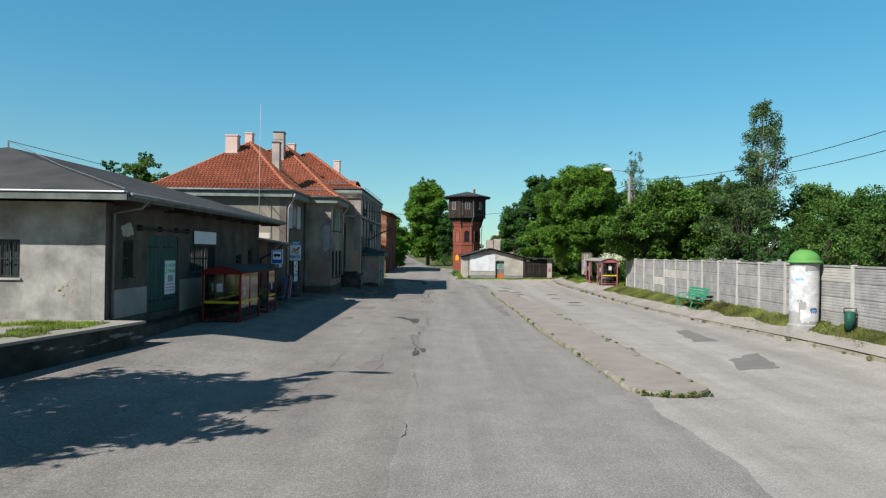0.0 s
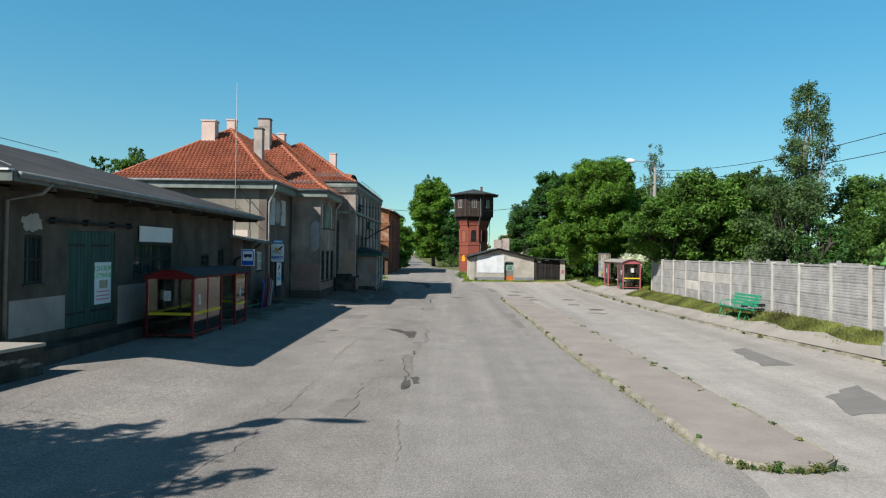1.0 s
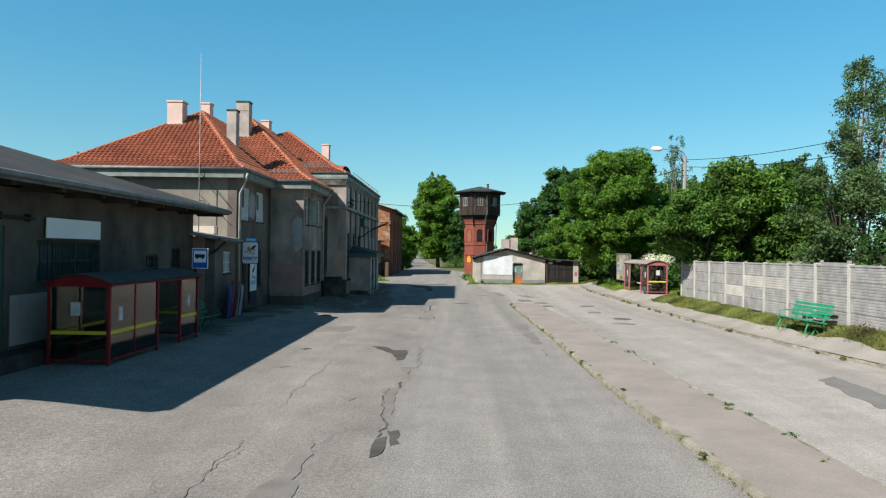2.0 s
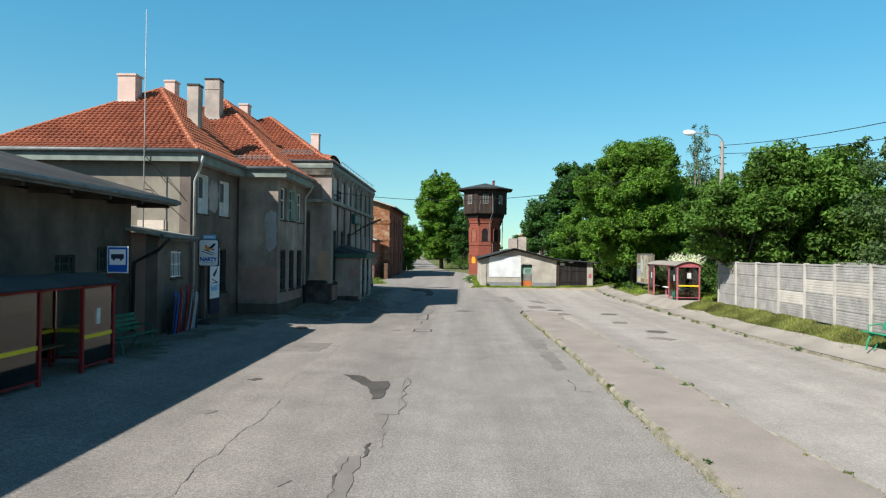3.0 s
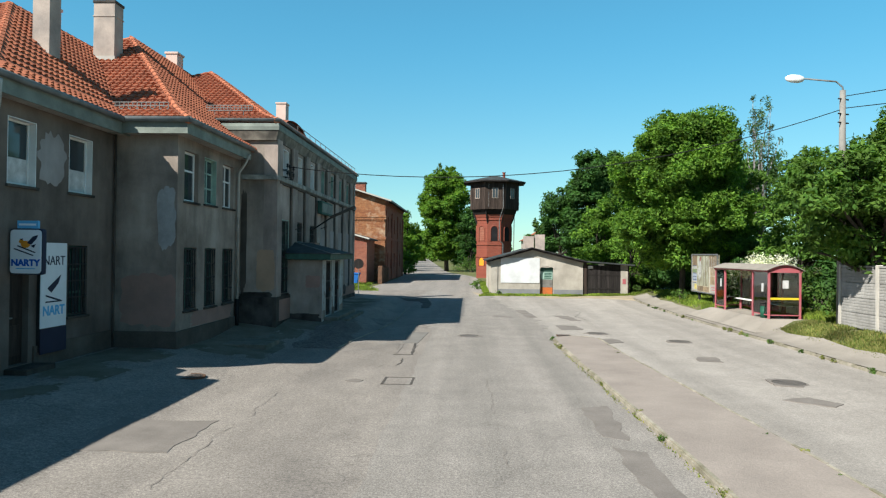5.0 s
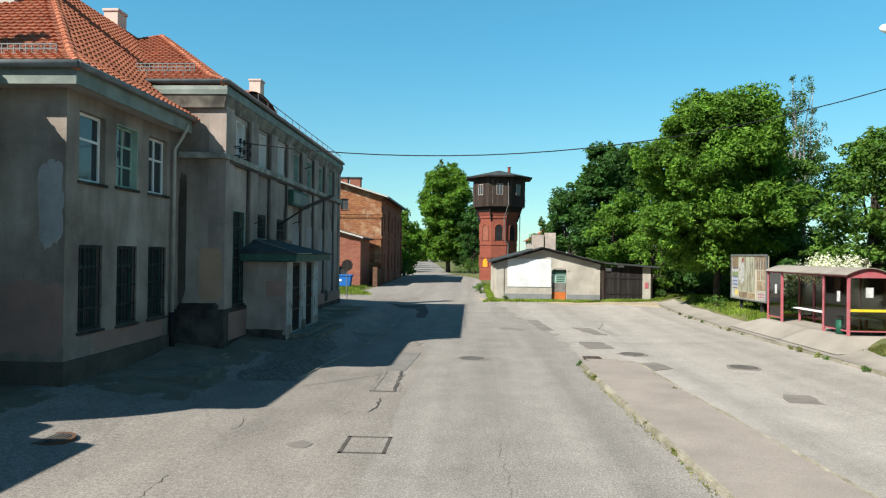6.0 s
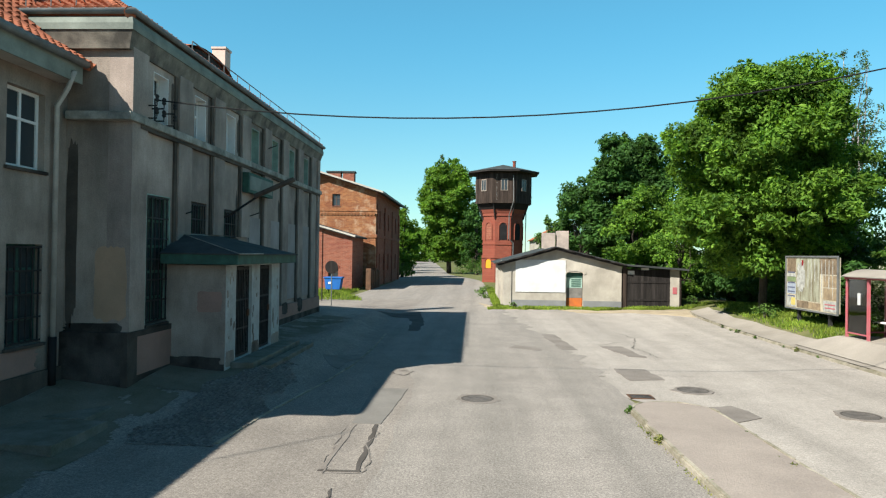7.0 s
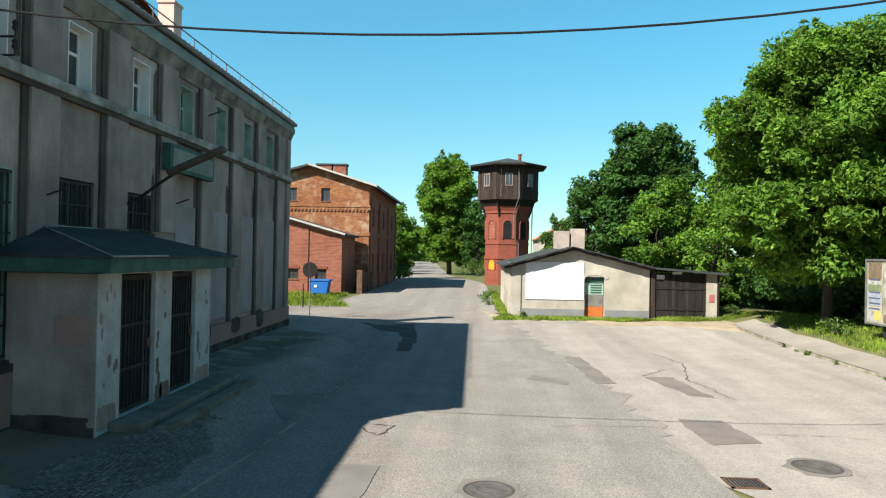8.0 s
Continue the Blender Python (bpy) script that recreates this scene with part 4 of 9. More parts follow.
road_patch([(-1.64, 23.75), (-1.53, 23.93), (-1.35, 23.86), (-1.46, 23.62)], "patch_mid", DK, seed=19, rough=0.02)
road_patch([(-4.04, 30.4), (-3.87, 30.62), (-3.69, 30.5), (-3.85, 30.3)], "patch", DK, seed=21, rough=0.03)
road_patch([(-3.96, 27.2), (-3.8, 27.5), (-3.62, 27.46), (-3.76, 27.15)], "patch_mid", DK, seed=22, rough=0.04)
road_patch([(-0.95, 24.9), (-0.66, 24.95), (-0.52, 23.2), (-0.55, 22.5), (-0.7, 22.6), (-0.8, 23.8)], "patch_mid", DK, seed=52, rough=0.05)
road_patch([(-2.0, 18.0), (-1.75, 17.6), (-1.45, 17.5), (-1.35, 18.2), (-1.42, 19.3), (-1.5, 20.6), (-1.62, 20.9), (-1.66, 19.9), (-1.72, 19.0), (-1.85, 18.5)], "patch_mid", MD, seed=51, rough=0.06)
road_patch([(-0.62, 20.9), (-0.47, 21.1), (-0.43, 20.2), (-0.6, 20.0)], "patch", DK, seed=53, rough=0.04, lift=0.007)
# a saw-cut square
bm = bmesh.new()
for q in ((-1.0, -0.3, 40.1, 40.16), (-1.0, -0.3, 40.94, 41.0), (-1.0, -0.94, 40.1, 41.0), (-0.36, -0.3, 40.1, 41.0)):
    box(bm, *q, -0.02, 0.005)
tagged(part("road_repair", bm, "patch", None), "dark tarred outline of a square repair", "road repair", "repairs in the asphalt", "structure")


def manhole(x, y, r=0.33, label="round iron manhole cover with a dark rim"):
    z = gz(x, y)
    t = thing("manhole_cover", (x, y, z), label, "manhole cover", "manhole covers")
    bm = bmesh.new()
    lathe(bm, x, y, [(r, z - 0.05), (r, z + 0.012), (r - 0.035, z + 0.012), (r - 0.035, z - 0.012)], 32)
    part("rim", bm, "patch", t)
    bm = bmesh.new()
    lathe(bm, x, y, [(r - 0.04, z - 0.04), (r - 0.04, z + 0.011), (r - 0.07, z + 0.012), (r - 0.075, z + 0.0085), (r * 0.55, z + 0.0085), (r * 0.53, z + 0.012), (r * 0.47, z + 0.012), (r * 0.45, z + 0.0085), (0.002, z + 0.0085)], 32)
    part("lid", bm, "lid_iron", t)
    # uneven mortar collar round the frame
    n, rnd = 22, random.Random(int(x * 7 + y * 13))
    edge = [r + 0.05 + rnd.uniform(0.0, 0.13) for _ in range(n)]
    bm = bmesh.new()
    inn = [bm.verts.new((x + (r - 0.002) * math.cos(2 * math.pi * i / n), y + (r - 0.002) * math.sin(2 * math.pi * i / n), z + 0.0115)) for i in range(n)]
    out = [bm.verts.new((x + edge[i] * math.cos(2 * math.pi * i / n), y + edge[i] * math.sin(2 * math.pi * i / n), z + 0.0095)) for i in range(n)]
    low = [bm.verts.new((v.co.x, v.co.y, z - 0.03)) for v in out]
    for i in range(n):
        j = (i + 1) % n
        bm.faces.new((inn[i], out[i], out[j], inn[j]))
        bm.faces.new((out[i], low[i], low[j], out[j]))
    part("collar", bm, "patch_mid", t, "uneven grey mortar collar")


def square_drain(x, y, w=0.5, d=0.42):
    z = gz(x, y)
    t = thing("drain_grating", (x, y, z), "rusty iron drain grating set in the asphalt", "drain", "drain gratings")
    bm = bmesh.new()
    for q in ((-w / 2, w / 2, -d / 2, -d / 2 + 0.04), (-w / 2, w / 2, d / 2 - 0.04, d / 2), (-w / 2, -w / 2 + 0.04, -d / 2, d / 2), (w / 2 - 0.04, w / 2, -d / 2, d / 2)):
        box(bm, x + q[0], x + q[1], y + q[2], y + q[3], z - 0.04, z + 0.012)
    part("rim", bm, "rust", t)
    for i in range(9):
        u = x - w / 2 + 0.06 + (w - 0.12) * i / 8
        part("slat", boxes((u - 0.013, u + 0.013, y - d / 2 + 0.04, y + d / 2 - 0.04, z - 0.03, z + 0.01)), "iron", t)


def round_drain(x, y, r=0.27):
    """A round cast-iron drain with slats across."""
    z = gz(x, y)
    t = thing("drain_grating", (x, y, z), "round rusty iron drain grating set in the asphalt", "drain", "drain gratings")
    bm = bmesh.new()
    lathe(bm, x, y, [(r + 0.03, z - 0.05), (r + 0.03, z + 0.014), (r - 0.02, z + 0.014), (r - 0.02, z - 0.05)], 28)
    part("rim", bm, "rust", t)
    bm = bmesh.new()
    lathe(bm, x, y, [(r - 0.02, z + 0.004), (0.002, z + 0.004)], 28)
    part("pit", bm, "dark_inside", t, "dark mouth of the drain")
    for i in range(9):
        u = (r - 0.04) * (i - 4) / 4.3
        c = math.sqrt((r - 0.02) ** 2 - u * u)
        part("slat", boxes((x + u - 0.014, x + u + 0.014, y - c, y + c, z + 0.002, z + 0.013)), "lid_iron", t)


def soil_shade_patch(x0, x1, y0, y1, seed, cut, label="dark damp mossy dirt and painted shade along the walls", lift=0.007, cell=0.07):
    """A ragged dark skin, for dirt and for painted shade, that follows the ground and breaks up towards its rim."""
    nx, ny = int((x1 - x0) / cell), int((y1 - y0) / cell)
    vs, fs, idx = [], [], {}
    for i in range(nx):
        for j in range(ny):
            u, v = (i + 0.5) / nx, (j + 0.5) / ny
            x, y = x0 + (x1 - x0) * u, y0 + (y1 - y0) * v
            n = noise.fractal(Vector((x * 0.9, y * 0.9, seed)), 0.9, 2.0, 5)
            rim = min(1.0, min(v, 1 - v) * 5, (1 - u) * 2.5)
            if n + 0.75 * rim < cut:
                continue
            q = []
            for a, b in ((i, j), (i + 1, j), (i + 1, j + 1), (i, j + 1)):
                if (a, b) not in idx:
                    px, py = x0 + a * cell + 0.03 * noise.noise(Vector((a * 3.1, b * 2.7, 1))), y0 + b * cell + 0.03 * noise.noise(Vector((a * 2.3, b * 3.3, 5)))
                    idx[a, b] = len(vs)
                    vs.append((px, py, gz(px, py) + lift))
                q.append(idx[a, b])
            fs.append(q)
    me = bpy.data.meshes.new("dirt")
    me.from_pydata(vs, [], fs)
    me.materials.append(M["dirt"])
    tagged(new("dirt", me), label, "dirt", "dirt along the walls", "stuff")


soil_shade_patch(-8.4, -6.5, 38.6, 43.0, 2, 0.1)
# ground by the bench, darkened for the shade under the shed's eaves
soil_shade_patch(-9.35, -6.6, 30.9, 38.2, 8, 0.35)
soil_shade_patch(-6.8, -4.55, 43.1, 48.6, 3, -0.05)
soil_shade_patch(-5.6, -3.8, 48.0, 50.2, 6, 0.1, lift=0.012)
soil_shade_patch(-5.5, -3.7, 53.9, 63.4, 4, 0.5)
manhole(0.95, 49.15)
manhole(8.26, 41.09, 0.36)
manhole(5.68, 50.55, 0.34)
manhole(8.05, 48.4, 0.34)
square_drain(4.35, 49.75)
round_drain(-5.28, 40.2, 0.3)
road_patch([(-1.85, 40.45), (-1.65, 40.68), (-1.45, 40.55), (-1.5, 40.32), (-1.72, 40.28)], "patch_mid", MD, seed=37)


def crack(pts, seed, w=0.02, label="dark open crack in the asphalt"):
    """A jagged crack: a thin dark strip that wanders along a line."""
    rnd = random.Random(seed)
    line = []
    for (x0, y0), (x1, y1) in zip(pts, pts[1:]):
        n = max(2, int(math.hypot(x1 - x0, y1 - y0) / 0.12))
        dx, dy = (x1 - x0), (y1 - y0)
        ln = math.hypot(dx, dy)
        off = 0.0
        for i in range(n):
            off = off * 0.8 + rnd.uniform(-0.05, 0.05)
            line.append((x0 + dx * i / n - dy / ln * off, y0 + dy * i / n + dx / ln * off))
    bm = bmesh.new()
    prev = None
    for i, (x, y) in enumerate(line):
        x2, y2 = line[min(i + 1, len(line) - 1)]
        x1, y1 = line[max(i - 1, 0)]
        d = Vector((x2 - x1, y2 - y1))
        d = d.normalized() if d.length else Vector((0, 1))
        ww = 0.55 * w * rnd.uniform(0.25, 1.4) * (0.3 if i in (0, len(line) - 1) else 1)
        z = gz(x, y) + 0.0095
        a, b = bm.verts.new((x - d.y * ww, y + d.x * ww, z)), bm.verts.new((x + d.y * ww, y - d.x * ww, z))
        if prev and (w > 0.013 or math.sin(i * 0.21 + seed) + math.sin(i * 0.083) < 0.35):
            bm.faces.new((prev[0], prev[1], b, a))
        prev = (a, b)
    bmesh.ops.delete(bm, geom=[v for v in bm.verts if not v.link_faces], context="VERTS")
    bmesh.ops.recalc_face_normals(bm, faces=bm.faces[:])
    tagged(part("crack", bm, "patch" if w > 0.019 else "patch_mid", None), label, "crack", "cracks in the asphalt", "structure")


for k, (line, w) in enumerate((
        ([(-0.4, 11.5), (-0.38, 12.1), (-0.36, 12.6)], 0.02), ([(-0.36, 15.0), (-0.4, 16.4), (-0.48, 17.6)], 0.018),
        ([(-0.54, 25.6), (-0.59, 24.7)], 0.045), ([(-0.8, 24.9), (-0.87, 24.18), (-0.79, 23.37), (-0.6, 22.0), (-0.55, 20.2)], 0.03),
        ([(-0.46, 31.0), (-0.33, 28.92), (-0.32, 27.45), (-0.82, 27.4)], 0.02), ([(-0.51, 26.5), (-0.48, 24.93), (-0.48, 22.0)], 0.012),
        ([(-3.02, 42.0), (-2.87, 33.15), (-2.72, 27.44), (-2.74, 24.12), (-2.6, 18.0)], 0.012),
        ([(3.3, 31.1), (3.27, 29.8), (3.95, 29.7)], 0.02), ([(-0.89, 43.8), (-0.83, 43.1), (-0.9, 42.4)], 0.035),
        ([(-1.22, 46.65), (-1.12, 44.35), (-0.63, 44.4), (-0.7, 46.75)], 0.018), ([(-1.2, 52.0), (-0.8, 51.5), (-0.6, 52.1), (-1.1, 52.2)], 0.03),
        ([(-2.7, 54.9), (-2.3, 55.3), (-1.9, 57.0)], 0.02), ([(-1.0, 53.0), (1.6, 52.5), (4.1, 52.5), (7.5, 52.2)], 0.012),
        ([(-3.4, 12.0), (-2.7, 16.0), (-2.55, 20.5)], 0.016), ([(3.0, 26.0), (3.3, 27.0)], 0.012),
        ([(1.4, 33.0), (1.5, 36.5), (1.3, 41.0)], 0.012), 
        ([(6.3, 55.0), (6.0, 57.5), (6.6, 60.0), (6.2, 62.0)], 0.02), ([(4.9, 57.6), (5.6, 58.6), (6.6, 58.4)], 0.02))):
    crack(line, 30 + k, w)

# strip of dark cobbles along the station
cr_ = random.Random(6)
vs, fs = [], []
y = 45.4
while y < 51.4:
    x = -4.5
    while x < -2.7:
        k_ = 0.12 * math.sin(y * 2.3) + 0.08 * math.sin(y * 5.1 + x)
        if -4.35 + 0.14 * max(0.0, y - 47.6) + k_ < x < -2.98 - 0.1 * max(0.0, y - 48.5) + k_:
            s_ = 0.03 * cr_.uniform(0.85, 1.1)
            jx, jy = x + cr_.uniform(-0.012, 0.012), y + cr_.uniform(-0.012, 0.012)
            b0 = len(vs)
            zt = gz(jx, jy) + 0.022 + cr_.uniform(-0.003, 0.004)
            for k, zz in ((1.0, zt - 0.012), (0.8, zt)):
                for a in range(6):
                    vs.append((jx + s_ * k * math.cos(a * 1.047), jy + s_ * k * math.sin(a * 1.047), zz))
            fs.append(tuple(b0 + 6 + a for a in range(6)))
            fs += [(b0 + a, b0 + (a + 1) % 6, b0 + 6 + (a + 1) % 6, b0 + 6 + a) for a in range(6)]
        x += 0.062
    y += 0.062
me = bpy.data.meshes.new("cobbles")
me.from_pydata(vs, [], fs)
me.materials.append(M["cobble"])
tagged(new("cobbles", me), "dark rounded cobbles between the kerb and the station wall", "cobbles", "", "stuff")


# ---------- warehouse ----------
def warehouse():
    X, Y0, Y1, Z0, Z1 = -9.44, 19.8, 35.75, 0.1, 4.3
    w = thing("warehouse", (-14, 27, 0.2), "long low grey plastered goods shed with a shallow felt roof", "warehouse")
    side = [(20.9, 21.6, 2.1, 3.25), (22.65, 25.1, 0.85, 3.42), (26.25, 29.1, 2.07, 3.12), (31.9, 32.8, 2.27, 2.75), (33.85, 34.6, 2.25, 2.97)]
    gable = [(-12.6, -11.85, 2.1, 3.2)]
    # long wall takes the darker plaster because this side lies in shade
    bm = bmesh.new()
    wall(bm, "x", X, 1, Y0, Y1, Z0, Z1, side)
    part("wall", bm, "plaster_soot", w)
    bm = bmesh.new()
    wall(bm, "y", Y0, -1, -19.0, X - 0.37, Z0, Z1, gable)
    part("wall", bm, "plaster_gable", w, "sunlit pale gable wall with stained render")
    part("wall", boxes((-19.0, X - 0.38, Y1 - 0.38, Y1, Z0, Z1)), "plaster", w)
    part("wall", boxes((-19.38, -19.0, Y0, Y1, Z0, Z1)), "plaster", w)
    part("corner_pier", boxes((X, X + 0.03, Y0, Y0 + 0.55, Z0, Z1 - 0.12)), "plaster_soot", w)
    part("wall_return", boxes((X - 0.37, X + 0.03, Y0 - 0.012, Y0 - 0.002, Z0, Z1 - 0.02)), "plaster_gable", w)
    # shallow hipped roof with deep eaves
    e, zt, zr = 1.1, 4.5, 6.45
    xa, xb, ya, yb = -21.6, X + e, Y0 - 1.0, 36.5
    xm, r0, r1 = (xa + xb) / 2, Y0 + 4.2, 31.5
    bm = bmesh.new()
    slab(bm, [(xa, ya, zt), (xb, ya, zt), (xm, r0, zr)], 0.09)
    slab(bm, [(xb, ya, zt), (xb, yb, zt), (xm, r1, zr), (xm, r0, zr)], 0.09)
    slab(bm, [(xb, yb, zt), (xa, yb, zt), (xm, r1, zr)], 0.09)
    slab(bm, [(xa, yb, zt), (xa, ya, zt), (xm, r0, zr), (xm, r1, zr)], 0.09)
    roof = part("roof", bm, "felt", w, "grey bituminous felt")
    # welded felt seams
    for i in range(1, 15):
        y = ya + (yb - ya) * i / 15
        k = min(1.0, (y - ya) / (r0 - ya), (yb - y) / (yb - r1))
        p0, p1 = Vector((xb - 0.02, y, zt + 0.004)), Vector((xb + (xm - xb) * k, y, zt + (zr - zt) * k + 0.004))
        bm = bmesh.new()
        slab(bm, [p0 + Vector((0, -0.06, 0)), p1 + Vector((0, -0.06, 0)), p1 + Vector((0, 0.06, 0)), p0 + Vector((0, 0.06, 0))], 0.004)
        part("felt_seam", bm, "felt_dark", roof)
    # wire along the hips, held off the felt by little stands
    bm = bmesh.new()
    tube(bm, [(xb - 0.1, ya + 0.1, zt + 0.12), ((xb + xm) / 2, (ya + r0) / 2, (zt + zr) / 2 + 0.06), (xm, r0, zr + 0.22), (xm, r1, zr + 0.22)], 0.012, 5)
    part("wire", bm, "metal", roof)
    part("wire_stand", boxes((xm - 0.02, xm + 0.02, r0 - 0.02, r0 + 0.02, zr - 0.05, zr + 0.24)), "metal", roof)
    # near-black colour puts the eaves' shade into the soffit
    part("soffit", boxes((xa + 0.05, xb - 0.05, ya + 0.05, yb - 0.05, zt - 0.14, zt - 0.092)), "plinth", w, "boarded underside of the eaves, darkened for deep shade")
    bm = boxes((xa, xb, ya - 0.025, ya, zt - 0.2, zt + 0.02), (xb, xb + 0.025, ya, yb, zt - 0.2, zt + 0.005), (xa, xb, yb, yb + 0.025, zt - 0.2, zt))
    part("fascia", bm, "fascia", w)
    part("flashing", boxes((xa, xb - 0.05, ya - 0.07, ya + 0.12, zt + 0.012, zt + 0.05)), "white", w, "bright metal edge strip")
    bm = bmesh.new()
    tube(bm, [(xb + 0.08, ya + 0.1, zt - 0.06), (xb + 0.08, yb, zt - 0.1)], 0.07, 10)
    part("gutter", bm, "metal", w, smooth=True)
    bm = bmesh.new()
    tube(bm, [(xb + 0.05, Y0 + 0.25, zt - 0.12), (xb - 0.15, Y0 + 0.25, zt - 0.35), (X + 0.12, Y0 + 0.3, 4.0), (X + 0.1, Y0 + 0.3, 0.9)], 0.045, 8)
    part("downpipe", bm, "metal", w, smooth=True)
    # rafters under the eaves
    for i in range(10):
        y = Y0 + 0.6 + i * 1.75
        part("rafter", boxes((X, xb - 0.1, y - 0.06, y + 0.06, zt - 0.28, zt - 0.142)), "plinth", w)
    part("inside", boxes((-18.6, X - 0.5, Y0 + 0.5, Y1 - 0.5, 0.3, 3.9)), "dark_inside", w)
    for i, (a, b, c, d) in enumerate(side):
        if i != 1:
            window(w, "x", X, 1, a, b, c, d, "green_paint", cols=3 if b - a > 1.5 else 2, transom=0.5, bars=9 if b - a > 1.5 else 4)
    window(w, "y", Y0, -1, *gable[0], "green_paint", cols=2, transom=0.5, bars=6, sill="plaster_pale")
    # double plank gate on a top rail
    for a, b in ((22.65, 23.86), (23.88, 25.1)):
        n = 7
        door = part("door", boxes((X - 0.1, X - 0.06, a, b, 0.86, 3.42)), "green_door", w, "green painted plank gate leaf")
        for i in range(n):
            y = a + (b - a) * i / n
            part("plank", boxes((X - 0.06, X - 0.035, y + 0.006, y + (b - a) / n - 0.006, 0.87, 3.41)), "green_door", door)
        part("hinge", boxes((X - 0.035, X - 0.02, a + 0.03, b - 0.3, 3.0, 3.06), (X - 0.035, X - 0.02, a + 0.03, b - 0.3, 1.2, 1.26)), "iron", door)
    bm = tubes([(X + 0.1, 21.7, 3.62), (X + 0.1, 26.0, 3.62)], r=0.035)
    for y in (21.9, 23.4, 24.8, 25.8):
        box(bm, X, X + 0.14, y - 0.03, y + 0.03, 3.55, 3.72)
    part("door_rail", bm, "iron", w)
    bm = boxes((X, X + 0.02, 19.9 + 0.4, 22.55, 0.9, 1.75))
    part("pale_panel", bm, "plaster_lilac", w, "paler repaired render low on the wall")
    part("pale_panel", boxes((X, X + 0.015, 25.3, 31.0, 0.7, 1.85)), "plaster_lilac", w, "paler repaired render low on the wall")
    scar_rnd = random.Random(77)
    for k in range(22):
        blob_patch("render_patch", "y", Y0, -1, -10.62 + scar_rnd.gauss(0, 0.16), 1.78 + scar_rnd.gauss(0, 0.17), scar_rnd.uniform(0.012, 0.05), scar_rnd.uniform(0.012, 0.045), "scar", w, 30 + k, "small ochre scar in the render", 0.0)
    for k, (u, z, a, b) in enumerate(((-9.75, 3.95, 0.09, 0.2),)):
        blob_patch("render_patch", "y", Y0, -1, u, z, a, b, "scar", w, 50 + k, "", 0.3)
    blob_patch("render_patch", "x", X, 1, 21.2, 3.55, 0.4, 0.22, "plaster_pale", w, 4)
    return w


warehouse()

p = thing("loading_platform", (-10, 17, 0.2), "low loading platform with a stained concrete edge and a grassy top", "platform", "", "structure")
bm = bmesh.new()
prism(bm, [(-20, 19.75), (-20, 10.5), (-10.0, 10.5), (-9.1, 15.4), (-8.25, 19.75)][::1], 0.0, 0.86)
part("edge_wall", bm, "platform_wall", p, "stained concrete wall, darkened for deep shade")
stain_rnd = random.Random(8)
for k in range(9):
    # white lime blooms on the slanting face of the platform
    y = 16.0 + 0.42 * k + stain_rnd.uniform(-0.15, 0.15)
    cz, a, b = stain_rnd.uniform(0.42, 0.72), stain_rnd.uniform(0.12, 0.34), stain_rnd.uniform(0.015, 0.06)
    bm = bmesh.new()
    vs = []
    for i in range(22):
        g = 6.283 * i / 22
        q = stain_rnd.uniform(0.6, 1.2)
        yy = y + a * q * math.cos(g)
        vs.append(bm.verts.new((-9.1 + (yy - 15.4) * 0.1954 + 0.004, yy, cz + b * q * math.sin(g))))
    bm.faces.new(vs)
    part("lime_stain", bm, "lime_stain", p)
bm = bmesh.new()
prism(bm, [(-20, 19.75), (-20, 10.4), (-9.95, 10.4), (-9.05, 15.4), (-8.2, 19.75)], 0.86, 0.93)
part("coping", bm, "paving", p, "sandy worn top slab")
part("step", boxes((-9.42, -8.75, 19.8, 31.0, 0.05, 0.62), bev=0.02), "plinth", p, "dark concrete ledge under the gate")

# poster and board on the warehouse
t = thing("poster", (-9.4, 24.5, 1.37), "white paper poster with green heading on the gate", "poster")
part("sheet", boxes((-9.474, -9.468, 24.05, 24.95, 1.38, 2.56)), "sign_white", t)
TURN_X = Matrix(((0, 0, 1, 0), (1, 0, 0, 0), (0, 1, 0, 0), (0, 0, 0, 1)))
letters("CENTRUM", 0.2, Matrix.Translation((-9.466, 24.5, 2.32)) @ TURN_X, "green_print", t)
letters("UŻYWANE", 0.2, Matrix.Translation((-9.466, 24.5, 2.12)) @ TURN_X, "green_print", t)
part("picture", boxes((-9.468, -9.464, 24.3, 24.75, 1.82, 2.05)), "faded", t)
for z in (1.72, 1.6, 1.5):
    part("text_bar", boxes((-9.468, -9.464, 24.15, 24.85, z, z + 0.03)), "pink_print", t)
t = thing("sign_board", (-9.4, 27.7, 3.2), "blank weathered white board above the barred window", "sign")
part("board", boxes((-9.39, -9.36, 26.5, 28.97, 3.18, 3.68), bev=0.006), "sign_white", t)
part("batten", boxes((-9.44, -9.39, 26.8, 26.86, 3.2, 3.66), (-9.44, -9.39, 28.6, 28.66, 3.2, 3.66)), "iron", t)


